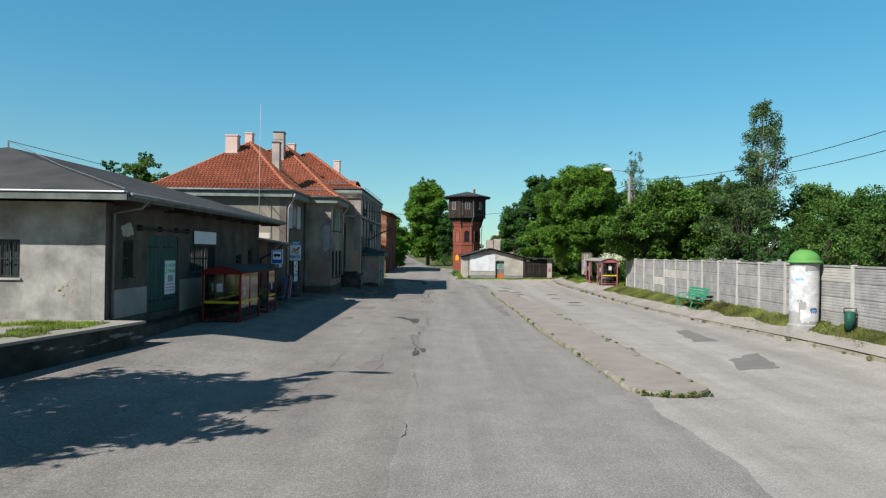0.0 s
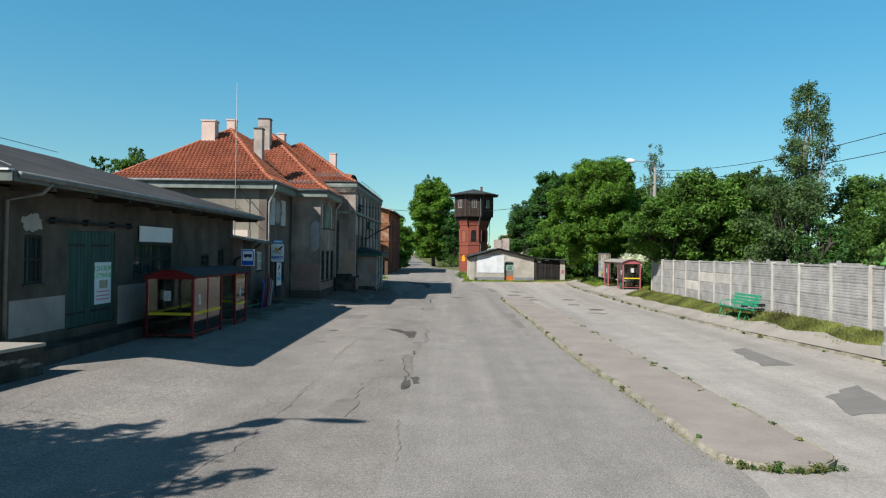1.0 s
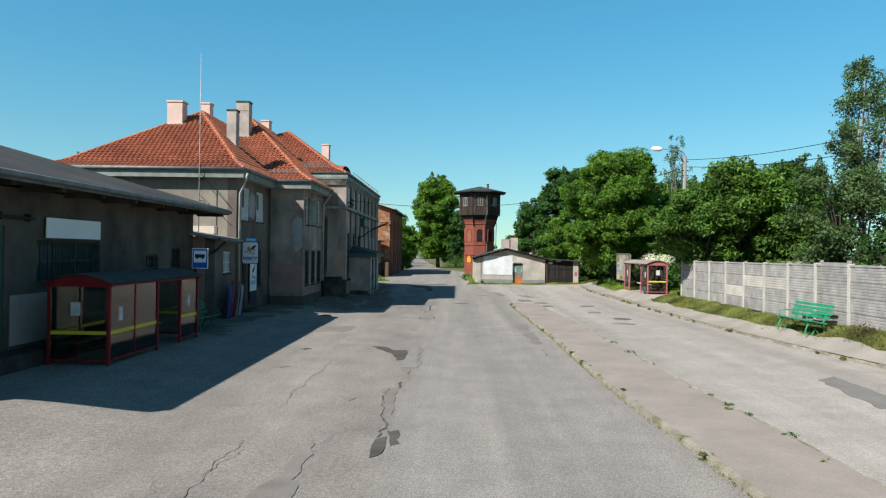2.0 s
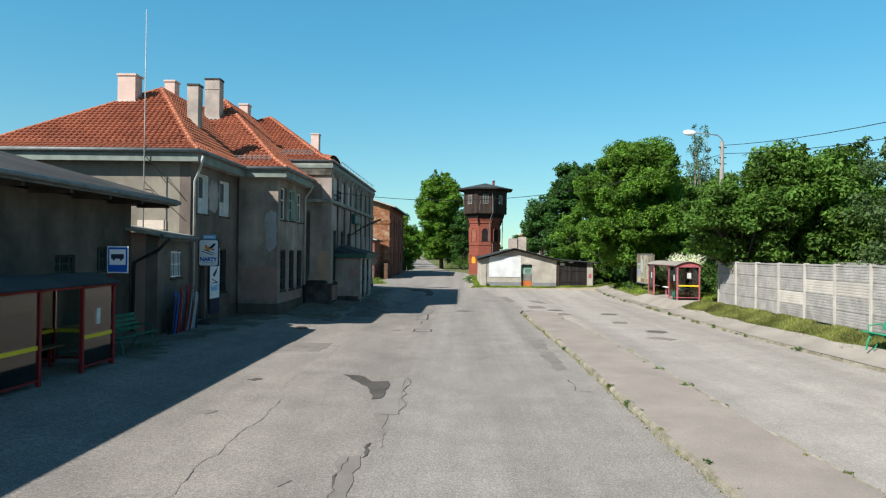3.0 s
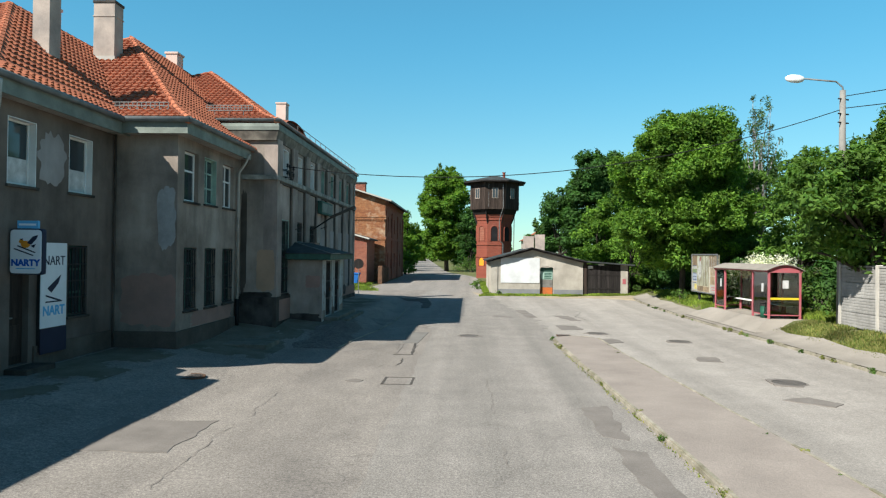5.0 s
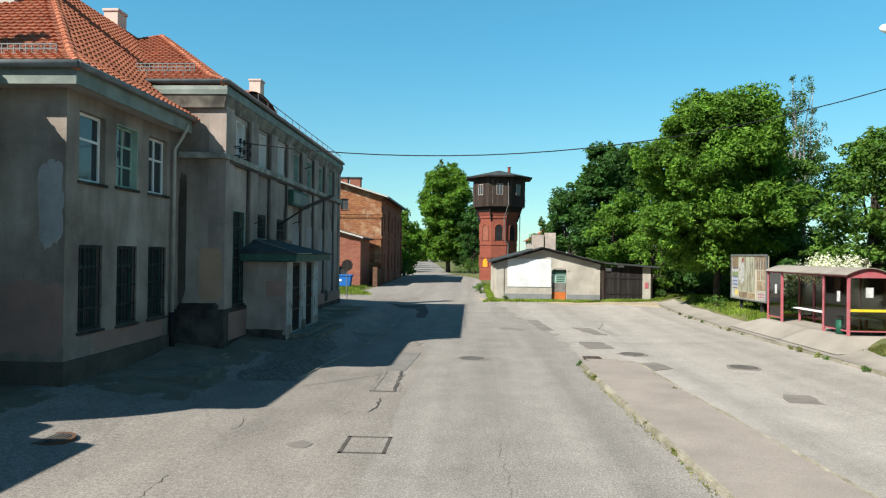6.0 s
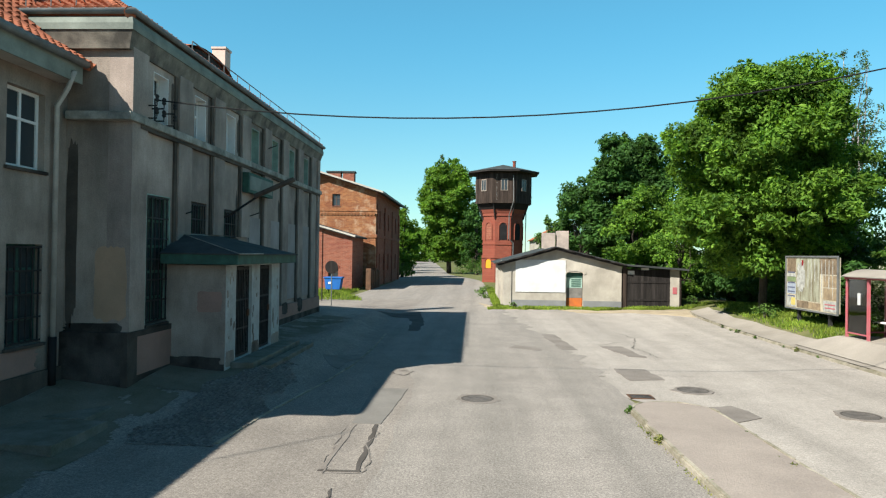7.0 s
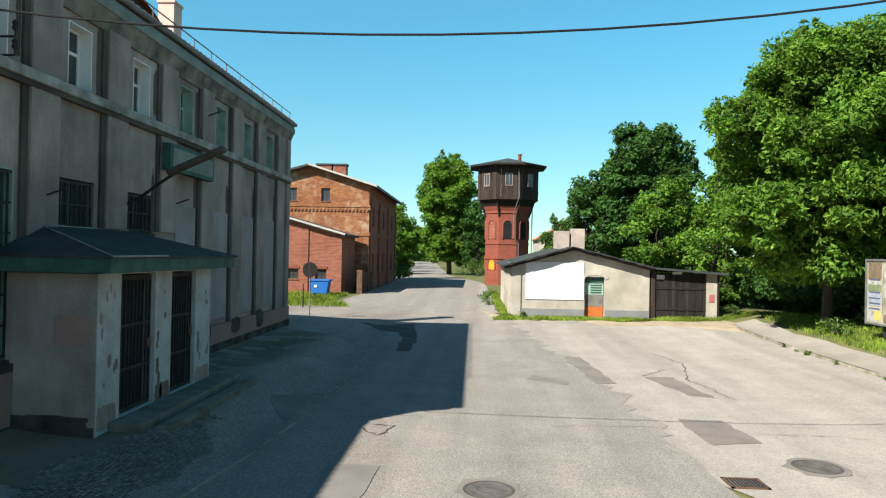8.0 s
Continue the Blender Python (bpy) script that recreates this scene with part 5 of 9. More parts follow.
# ---------- station ----------
def roof_faces(name, x0, x1, y0, y1, ze, ax0, ay0, zr, ay1, parent, flare=1.0):
    """Hipped roof: eaves rectangle, ridge from (ax0, ay0) to (ax0, ay1), with a flatter foot. Returns its faces as quads for tiling."""
    k = 0.14
    zk = ze + (zr - ze) * k * 0.72

    def mid(x, y, ax, ay):
        return (x + (ax - x) * k, y + (ay - y) * k, zk)
    A, B, C, D = (x0, y0), (x1, y0), (x1, y1), (x0, y1)
    R0, R1 = (ax0, ay0, zr), (ax0, ay1, zr)
    e = [(*q, ze) for q in (A, B, C, D)]
    m = [mid(*A, ax0, ay0), mid(*B, ax0, ay0), mid(*C, ax0, ay1), mid(*D, ax0, ay1)]
    bm = bmesh.new()
    faces = []
    for i, j, top in ((0, 1, (R0,)), (1, 2, (R1, R0)), (2, 3, (R1,)), (3, 0, (R0, R1))):
        slab(bm, [e[i], e[j], m[j], m[i]], 0.06)
        slab(bm, [m[i], m[j], *top], 0.06)
        faces.append(([e[i], e[j], m[j], m[i]], [m[i], m[j], *top]))
    return part("roof", bm, "tile", parent, name), faces, (e, m, R0, R1)


tile_bm = bmesh.new()
prof = [(-0.115, 0.0), (-0.085, 0.045), (-0.03, 0.068), (0.03, 0.042), (0.06, 0.006), (0.115, 0.0)]
fr = [tile_bm.verts.new((x, -0.175, z + 0.055)) for x, z in prof]
bk = [tile_bm.verts.new((x, 0.175, z)) for x, z in prof]
fl = [tile_bm.verts.new((x, -0.165, z - 0.004)) for x, z in prof]
for i in range(5):
    tile_bm.faces.new((fr[i], fr[i + 1], bk[i + 1], bk[i]))
    tile_bm.faces.new((fl[i], fl[i + 1], fr[i + 1], fr[i]))
bmesh.ops.recalc_face_normals(tile_bm, faces=tile_bm.faces[:])
TILE_V = np.array([v.co[:] for v in tile_bm.verts])
TILE_F = [[v.index for v in f.verts] for f in tile_bm.faces]
tile_bm.verts.index_update()
TILE_F = [[v.index for v in f.verts] for f in tile_bm.faces]
TILE_ME = mesh_of("roof_tile", tile_bm, "tile")
tile_rnd = random.Random(11)


def tile_face(polys, keep=None):
    """Poses of tiles laid in courses on a roof face whose first edge is the eave."""
    out = []
    for poly in polys:
        P = [Vector(p) for p in poly]
        u = (P[1] - P[0]).normalized()
        n = (P[1] - P[0]).cross(P[2] - P[0]).normalized()
        if n.z < 0:
            n = -n
        v = n.cross(u)
        pts2 = [((p - P[0]).dot(u), (p - P[0]).dot(v)) for p in P]
        if min(q[1] for q in pts2) < -0.01:
            v, pts2 = -v, [(a, -b) for a, b in pts2]
        R = Matrix((u, v, n)).transposed().to_4x4()
        vmax = max(q[1] for q in pts2)
        row = 0
        while row * 0.29 < vmax:
            vv = min(row * 0.29 + 0.14, vmax - 0.02)
            xs = []
            for (a0, b0), (a1, b1) in zip(pts2, pts2[1:] + pts2[:1]):
                if (b0 - vv) * (b1 - vv) < 0:
                    xs.append(a0 + (a1 - a0) * (vv - b0) / (b1 - b0))
            if len(xs) >= 2:
                a, b = min(xs), max(xs)
                n_t = int((b - a) / 0.215)
                for i in range(n_t + 1):
                    uu = a + 0.1 + i * 0.215 if i < n_t else b - 0.1
                    if b - a < 0.2:
                        continue
                    p = P[0] + u * uu + v * vv + n * 0.012
                    if keep and not keep(p):
                        continue
                    tilt = Matrix.Rotation(radians(tile_rnd.uniform(-1.2, 1.2)), 4, "Z") @ Matrix.Rotation(radians(tile_rnd.uniform(-0.8, 0.8)), 4, "Y")
                    out.append(Matrix.Translation(p) @ R @ tilt)
            row += 1
    return out


def lay_tiles(polys, roof, singles=0, keep=None):
    """The first tiles as objects of their own, the rest joined."""
    ms = tile_face(polys, keep)
    for m in ms[:singles]:
        piece("roof_tile", TILE_ME, m, roof)
    rest = ms[singles:]
    if rest:
        vs, fs = [], []
        for i, m in enumerate(rest):
            a = np.array(m)
            vs.append(TILE_V @ a[:3, :3].T + a[:3, 3])
            fs += [[k + i * len(TILE_V) for k in f] for f in TILE_F]
        me = bpy.data.meshes.new("roof_tiles")
        me.from_pydata(np.concatenate(vs).tolist(), [], fs)
        me.materials.append(M["tile"])
        ob = piece("roof_tiles", me, Matrix(), roof)
        ob["kind"] = "stuff"


def ridge_tiles(a, b, roof):
    """Half-round tiles over a hip or ridge."""
    a, b = Vector(a), Vector(b)
    n = max(2, int((b - a).length / 0.36))
    d = (b - a) / n
    bm = bmesh.new()
    for i in range(n):
        p = a + d * i
        tube(bm, [p - d * 0.05 + Vector((0, 0, 0.0)), p + d * 1.0], 0.115, 8, 0.095)
    part("ridge_tiles", bm, "ridge", roof, smooth=False)


def chimney(x, y, w, d, z0, z1, material, parent, ring=0.0):
    """A rendered stack with a thin cap and a flashing at its foot; old ones carry soot, and one a worn ring."""
    old = material == "chimney_old"
    o = 0.025 if old else 0.04
    c = part("chimney", boxes((x - w / 2, x + w / 2, y - d / 2, y + d / 2, z0 - 1.2, z1 - 0.09), bev=0.012), material, parent)
    part("cap", boxes((x - w / 2 - o, x + w / 2 + o, y - d / 2 - o, y + d / 2 + o, z1 - 0.09, z1), bev=0.012), "soot" if old else material, c)
    part("flashing", boxes((x - w / 2 - 0.03, x + w / 2 + 0.03, y - d / 2 - 0.03, y + d / 2 + 0.03, z0 - 0.5, z0 + 0.03)), "tin", c)
    part("flue", boxes((x - w / 2 + 0.1, x + w / 2 - 0.1, y - d / 2 + 0.1, y + d / 2 - 0.1, z1, z1 + 0.02)), "dark_inside", c)
    if ring:
        part("ring", boxes((x - w / 2 - 0.02, x + w / 2 + 0.02, y - d / 2 - 0.02, y + d / 2 + 0.02, z1 - ring, z1 - ring + 0.045), bev=0.01), material, c)


def snow_guard(x0, x1, y, z, parent):
    bm = bmesh.new()
    for dz in (0, 0.09, 0.18):
        box(bm, x0, x1, y - 0.012, y + 0.012, z + dz, z + dz + 0.022)
    n = int((x1 - x0) / 0.12)
    for i in range(n + 1):
        x = x0 + (x1 - x0) * i / n
        box(bm, x - 0.008, x + 0.008, y - 0.01, y + 0.01, z, z + 0.2)
    for x in (x0 + 0.3, (x0 + x1) / 2, x1 - 0.3):
        tube(bm, [(x, y, z + 0.18), (x, y + 0.3, z + 0.05)], 0.012, 5)
        tube(bm, [(x, y, z - 0.15), (x, y, z)], 0.012, 5)
    part("snow_guard", bm, "metal", parent)


def cornice(parent, x0, x1, y0, y1, z, sides, over=0.42, material="fascia_pale"):
    """Boxed eaves with a fascia, a gutter and a soffit along the sides given."""
    part("soffit", boxes((x0 - over + 0.03, x1 + over - 0.03, y0 - over + 0.03, y1 + over - 0.03, z - 0.33, z - 0.26)), "plaster_pale", parent)
    bm = bmesh.new()
    X0, X1, Y0, Y1 = x0 - over, x1 + over, y0 - over, y1 + over
    if "s" in sides:
        box(bm, X0, X1, Y0, Y0 + 0.03, z - 0.36, z + 0.02)
    if "e" in sides:
        box(bm, X1 - 0.03, X1, Y0 + 0.03, Y1, z - 0.36, z + 0.02)
    part("fascia", bm, material, parent)
    bm = bmesh.new()
    if "s" in sides:
        tube(bm, [(X0, Y0 - 0.07, z + 0.01), (X1 + 0.07, Y0 - 0.07, z - 0.005)], 0.075, 10)
    if "e" in sides:
        tube(bm, [(X1 + 0.07, Y0 - 0.07, z - 0.005), (X1 + 0.07, Y1, z + 0.01)], 0.075, 10)
    part("gutter", bm, "metal", parent, smooth=True)


def station():
    s = thing("station_building", (-11, 48, 0.25), "old two-storey grey plastered station with orange tiled hipped roofs", "building")
    G = 0.12
    # --- wing beside the shed ---
    AX, AY = -8.58, 38.15
    a_up = [(38.8, 39.72, 4.22, 5.62), (40.92, 41.9, 4.24, 5.6)]
    a_lo = [(38.95, 39.55, 0.42, 2.45), (40.95, 41.75, 1.28, 2.97)]
    bm = bmesh.new()
    wall(bm, "x", AX, 1, AY, 43.0, G, 6.1, a_up + a_lo)
    # shaded front gets a darker plaster than the sunlit end wall
    part("wall", bm, "plaster_shop_shade", s)
    south = [(-14.9, -13.3, 4.55, 5.3)]
    bm = bmesh.new()
    wall(bm, "y", AY, -1, -16.3, AX - 0.38, G, 6.1, south)
    part("wall", bm, "plaster_end", s, "sunlit end wall of the wing")
    window(s, "y", AY, -1, *south[0], "frame_white", cols=3, sill="plinth")
    for h in a_up:
        window(s, "x", AX, 1, *h, "frame_white", cols=1, lining="frame_white", set_in=0.15, curtain=True)
    window(s, "x", AX, 1, *a_lo[1], "green_paint", cols=2, transom=(0.33, 0.66), bars=6)
    d = part("door", boxes((AX - 0.2, AX - 0.14, 38.95, 39.55, 0.42, 2.45)), "boards", s, "dark brown wooden door")
    part("panel", boxes((AX - 0.14, AX - 0.12, 39.03, 39.47, 1.4, 2.3)), "boards", d)
    part("panel", boxes((AX - 0.14, AX - 0.12, 39.03, 39.47, 0.6, 1.25)), "boards", d)
    part("door_handle", boxes((AX - 0.12, AX - 0.07, 39.05, 39.15, 1.4, 1.43)), "metal", d)
    part("doorstep", boxes((AX, AX + 0.5, 38.8, 39.75, 0.1, 0.4), bev=0.02), "plinth", s)
    part("plinth", boxes((AX, AX + 0.04, 39.7, 42.95, G, 0.75)), "plaster_soot", s)
    roof, faces, (e, m, R0, R1) = roof_faces("orange clay tiles on the wing", -16.75, -8.16, 37.72, 52, 6.28, -12.4, 44.2, 9.9, 49.0, s)
    cornice(s, -16.3, AX, AY, 42.9, 6.28, "se", 0.4)
    part("wall", boxes((-16.3, -15.92, AY + 0.38, 50, G, 6.1)), "plaster", s)
    # --- middle wing ---
    BX, BY, BE = -6.88, 43.0, 47.9
    b_up = [(43.42, 44.36, 4.25, 5.64), (44.8, 45.72, 4.27, 5.64), (46.27, 47.25, 4.27, 5.64)]
    b_lo = [(43.46, 44.32, 1.23, 2.97), (44.9, 45.78, 1.22, 2.97), (46.32, 47.26, 1.23, 2.97)]
    bm = bmesh.new()
    wall(bm, "x", BX, 1, BY, BE, G, 6.1, b_up + b_lo)
    part("wall", bm, "plaster", s)
    part("wall", boxes((AX - 0.38, BX - 0.38, BY, BY + 0.38, G, 6.1)), "plaster", s)
    for i, h in enumerate(b_up):
        window(s, "x", BX, 1, *h, "frame_white" if i != 1 else "green_pale", cols=1 if i == 0 else 2, transom=0.62 if i != 1 else (0.35, 0.68), lining="green_pale" if i == 1 else None, set_in=0.12)
    for h in b_lo:
        window(s, "x", BX, 1, *h, "green_paint", cols=2, transom=(0.25, 0.5, 0.75), bars=6)
    part("plinth", boxes((BX, BX + 0.06, BY - 0.06, BE, G, 0.72)), "plaster_soot", s)
    part("plinth", boxes((AX + 0.05, BX, BY - 0.06, BY, G, 0.72)), "plaster_soot", s)
    roofb, facesb, (eb, mb, Rb0, Rb1) = roof_faces("orange clay tiles on the middle wing", -17.0, -6.42, 42.55, 60, 6.3, -11.6, 49.6, 10.65, 54.5, s)
    cornice(s, -12, BX, BY, BE - 0.69, 6.3, "se", 0.44)
    # --- main block ---
    CX, CY, CE = -5.69, 47.9, 63.3
    up = [(48.85 + 2.0 * i, 49.5 + 2.0 * i, 5.5, 6.52) for i in range(7)]
    lo = [(48.65, 49.68, 1.4, 4.03), (50.7, 51.65, 3.25, 4.04), (52.75, 53.68, 3.26, 4.0)]
    ent = [(50.15, 52.95, 0.7, 2.55)]
    bm = bmesh.new()
    wall(bm, "x", CX, 1, CY, CE, G, 7.0, up + lo + ent)
    part("wall", bm, "plaster_main", s)
    part("wall", boxes((-16.0, CX - 0.38, CY, CY + 0.38, G, 7.0)), "plaster", s)
    part("wall", boxes((-16.0, CX - 0.38, CE - 0.38, CE, G, 7.0)), "plaster", s)
    part("wall", boxes((-16.0, -15.62, CY + 0.38, CE - 0.38, G, 7.0)), "plaster", s)
    for i, h in enumerate(up):
        window(s, "x", CX, 1, *h, "frame_white" if i < 3 else "green_pale", cols=1, lining="frame_white" if i < 3 else "green_pale", set_in=0.2, transom=0.6)
    window(s, "x", CX, 1, *lo[0], "green_paint", cols=2, transom=(0.2, 0.4, 0.6, 0.8), bars=6, lining="green_pale", set_in=0.13)
    for h in lo[1:]:
        window(s, "x", CX, 1, *h, "green_paint", cols=2, bars=7)
    part("pilaster", boxes((CX, CX + 0.08, 47.9, 48.5, 1.3, 5.32), (CX, CX + 0.08, 47.9, 48.5, 5.48, 6.72)), "plaster_main", s)
    for i in range(1, 8):
        y = 47.9 + 2.0 * i
        zb = 3.3 if y < 54 and i > 1 else 1.1
        part("pilaster", boxes((CX, CX + 0.08, y, y + 0.68, zb, 5.32), (CX, CX + 0.08, y, y + 0.68, 5.48, 6.72)), "plaster_main", s)
        # groove colour also carries the shade of the pilaster's recess
        part("pilaster_step", boxes((CX, CX + 0.045, y - 0.13, y - 0.002, zb, 5.32), (CX, CX + 0.045, y - 0.13, y - 0.002, 5.48, 6.72)), "plaster_soot", s, "groove beside the pilaster, dark with soot and painted shade")
    part("pilaster", boxes((CX, CX + 0.08, 62.95, CE, 1.1, 5.32), (CX, CX + 0.08, 62.95, CE, 5.48, 6.72)), "plaster_main", s)
    # streaks of soot that double as shade lines beside the pilasters
    streaks = random.Random(31)
    for i in range(1, 8):
        y = 48.18 + 2.0 * i
        if y > 54 or y < 49:
            blob_patch("soot_streak", "x", CX, 1, y - 0.49, 3.4 + streaks.uniform(-0.3, 0.3), streaks.uniform(0.05, 0.09), streaks.uniform(1.2, 1.7), "plaster_soot", s, 300 + i, "dark streak of soot and pilaster shade", 0.6)
        blob_patch("soot_streak", "x", CX, 1, y - 0.48, 6.05, streaks.uniform(0.05, 0.08), streaks.uniform(0.4, 0.7), "plaster_soot", s, 320 + i, "dark streak of soot and pilaster shade", 0.6)
    for i in range(4):
        y = 55.2 + 2.0 * i - 0.02
        part("blind_panel", boxes((CX, CX + 0.03, y - 0.5, y + 0.5, 1.25, 3.9)), "plaster_lilac", s)
    part("band", boxes((CX - 0.3, CX + 0.14, CY - 0.18, CE + 0.08, 5.32, 5.48), bev=0.02), "band_pale", s, "pale projecting string course")
    part("band", boxes((-6.82, CX - 0.3, CY - 0.18, CY, 5.32, 5.48), bev=0.02), "band_pale", s, "pale projecting string course")
    # dark strip carries the shade below the string course, besides soot
    part("band_drip", boxes((CX, CX + 0.1, CY + 0.3, CE, 5.24, 5.318)), "plaster_soot", s, "sooty moulding, darkened as shade under the string course")
    part("plinth", boxes((CX, CX + 0.12, CY - 0.12, 48.15, G, 1.35), (CX, CX + 0.12, 48.15, 49.6, 1.24, 1.35), (CX, CX + 0.12, 48.15, 49.6, G, 0.5)), "plinth", s, "dark stained plinth")
    part("plinth", boxes((CX, CX + 0.14, 53.5, CE, G, 0.66)), "soot", s, "black damp foot of the plinth")
    part("plinth", boxes((CX, CX + 0.12, 53.5, CE, 0.62, 1.1)), "plaster_pink", s, "worn pinkish render over the plinth")
    for i in range(4):
        y = 54.18 + 2.0 * i
        blob_patch("damp_stain", "x", CX + 0.12, 1, y, 0.98, 0.34, 0.2 + 0.05 * (i % 2), "soot", s, 600 + i, "black damp at the plinth's head", 0.5)
    part("plinth", boxes((CX, CX + 0.115, 48.15, 49.6, 0.5, 1.24)), "plaster_pink", s, "pinkish repaired plinth")
    part("plinth", boxes((-6.88, CX, CY - 0.12, CY, G, 1.35)), "soot", s, "black damp plinth")
    blob_patch("damp_stain", "y", CY, -1, -6.3, 1.36, 0.56, 0.16, "soot", s, 620, "black damp creeping up the wall", 0.85)
    blob_patch("damp_stain", "y", CY, -1, -6.75, 3.2, 0.11, 1.7, "plaster_soot", s, 92, "sooty streak behind the downpipe", 0.7)
    # cove of the eaves, stepped, with the gutter on it; its dark layers hold eave shade
    for prof_, mm in (([(0.0, 6.66), (0.05, 6.66), (0.07, 6.74), (0.15, 6.98), (0.0, 6.98)], "fascia_worn"),
                      ([(0.0, 6.982), (0.17, 6.982), (0.18, 7.1), (0.15, 7.22), (0.0, 7.22)], "fascia_pale"),
                      ([(0.0, 7.222), (0.1, 7.222), (0.1, 7.36), (0.0, 7.36)], "plaster_soot")):
        bm = bmesh.new()
        lines = []
        for d, z in prof_:
            lines.append([bm.verts.new((-16.0, CY - d - 0.06 * (d > 0), z)), bm.verts.new((CX + d, CY - d - 0.06 * (d > 0), z)), bm.verts.new((CX + d, CE + d * 0.6, z)), bm.verts.new((CX - 1.0, CE + d * 0.6, z))])
        for p_, q_ in zip(lines, lines[1:]):
            for k in range(3):
                bm.faces.new((p_[k], p_[k + 1], q_[k + 1], q_[k]))
        bmesh.ops.recalc_face_normals(bm, faces=bm.faces[:])
        part("cornice", bm, mm, s, "worn stepped cove under the eaves")
    # soffit coloured dark for the eave shade
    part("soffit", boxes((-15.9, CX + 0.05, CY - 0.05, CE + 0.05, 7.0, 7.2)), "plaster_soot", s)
    bm = bmesh.new()
    tube(bm, [(-16.0, CY - 0.24, 7.3), (CX + 0.19, CY - 0.24, 7.32), (CX + 0.19, CE + 0.15, 7.3)], 0.062, 10)
    part("gutter", bm, "metal", s, smooth=True)
    roofc, facesc, (ec, mc, Rc0, Rc1) = roof_faces("orange clay tiles on the main block", -16.4, CX + 0.1, 47.7, 63.45, 7.3, -10.75, 55.0, 10.85, 57.4, s)
    part("inside", boxes((-15.5, AX - 0.5, AY + 0.5, 50, 0.3, 5.9), (-15.4, CX - 0.5, CY + 0.5, CE - 0.5, 0.3, 6.7), (-12, BX - 0.5, BY + 0.5, BE, 0.3, 5.9)), "dark_inside", s)
    # hips and ridges
    for (ee, mm, r0, r1), rf in (((e, m, R0, R1), roof), ((eb, mb, Rb0, Rb1), roofb), ((ec, mc, Rc0, Rc1), roofc)):
        ridge_tiles(ee[1], mm[1], rf)
        ridge_tiles(mm[1], r0, rf)
        ridge_tiles(ee[0], mm[0], rf)
        ridge_tiles(mm[0], r0, rf)
        ridge_tiles(r0, r1, rf)
    ridge_tiles(ec[2], mc[2], roofc)
    ridge_tiles(mc[2], Rc1, roofc)
    # chimneys
    chimney(-13.1, 42.8, 0.74, 0.6, 9.0, 10.14, "chimney", s)
    chimney(-13.45, 47.6, 0.5, 0.55, 9.6, 11.12, "chimney", s)
    chimney(-10.3, 42.65, 0.46, 0.48, 7.85, 9.72, "chimney_old", s)
    chimney(-11.33, 47.5, 0.72, 0.55, 9.3, 11.2, "chimney_old", s, ring=0.55)
    chimney(-11.85, 53.7, 0.5, 0.6, 10.3, 11.35, "chimney", s)
    chimney(-9.75, 62.9, 0.55, 0.6, 8.9, 11.3, "chimney", s)
    snow_guard(-8.9, -7.3, 43.3, 6.72, s)
    snow_guard(-8.2, -6.6, 48.15, 7.72, s)
    # eyebrow dormer on the main block
    bm = bmesh.new()
    n = 12
    ring = []
    for i in range(n + 1):
        a = math.pi * i / n
        y, z = 54.1 - 1.95 * math.cos(a), 7.86 + 0.6 * math.sin(a)
        ring.append((bm.verts.new((-6.6, y, z)), bm.verts.new((-8.9, y, z + 0.3))))
    for q, r in zip(ring, ring[1:]):
        bm.faces.new((q[0], r[0], r[1], q[1]))
    dm = part("dormer", bm, "tile", s, "rounded eyebrow dormer with tiled hood")
    bm = bmesh.new()
    vs = [bm.verts.new((-6.7, 54.1 - 1.88 * math.cos(math.pi * i / n), 7.84 + 0.56 * math.sin(math.pi * i / n))) for i in range(n + 1)]
    bm.faces.new(vs)
    part("front", bm, "boards", dm)
    for y in (53.3, 54.1, 54.9):
        part("pane", boxes((-6.7, -6.67, y - 0.28, y + 0.28, 7.95, 8.22)), "glass", dm)
        bm = bmesh.new()
        wall(bm, "x", -6.64, 1, y - 0.32, y + 0.32, 7.9, 8.26, [(y - 0.27, y + 0.27, 7.95, 8.22)], t=0.04)
        part("window_frame", bm, "boards", dm)
    # roof rail along the eaves
    bm = tubes([(-5.62, 50.5, 7.66), (-5.62, 63.2, 7.66)], r=0.014)
    for i in range(14):
        tube(bm, [(-5.62, 50.5 + i * 0.97, 7.3), (-5.62, 50.5 + i * 0.97, 7.66)], 0.012, 5)
    part("roof_rail", bm, "metal", s)
    # downpipes
    for pts in ([(-8.0, 37.75, 6.1), (-8.2, 38.0, 5.7), (AX + 0.1, AY + 0.1, 5.3), (AX + 0.1, AY + 0.1, 0.3)],
                [(-6.38, 47.3, 6.1), (-6.55, 47.38, 5.8), (BX + 0.1, 47.44, 5.5), (BX + 0.1, 47.44, 1.3)]):
        bm = bmesh.new()
        tube(bm, pts, 0.046, 10)
        part("downpipe", bm, "tin", s, "bright galvanised downpipe", smooth=True)
    bm = bmesh.new()
    tube(bm, [(BX + 0.1, 47.44, 1.3), (BX + 0.1, 47.44, 0.2)], 0.07, 10)
    part("downpipe_foot", bm, "black", s, smooth=True)
    bm = bmesh.new()
    tube(bm, [(AX + 0.07, BY - 0.12, 6.0), (AX + 0.07, BY - 0.12, 0.3)], 0.03, 8)
    part("conduit", bm, "plinth", s)
    # render repairs
    blob_patch("render_patch", "x", AX, 1, 40.3, 4.9, 0.5, 0.62, "plaster_lilac", s, 1, "pale bare patch of render", 0.3)
    blob_patch("render_patch", "y", BY, -1, -7.17, 3.75, 0.25, 0.85, "plaster_repair", s, 2, "bluish repaired render", 0.6)
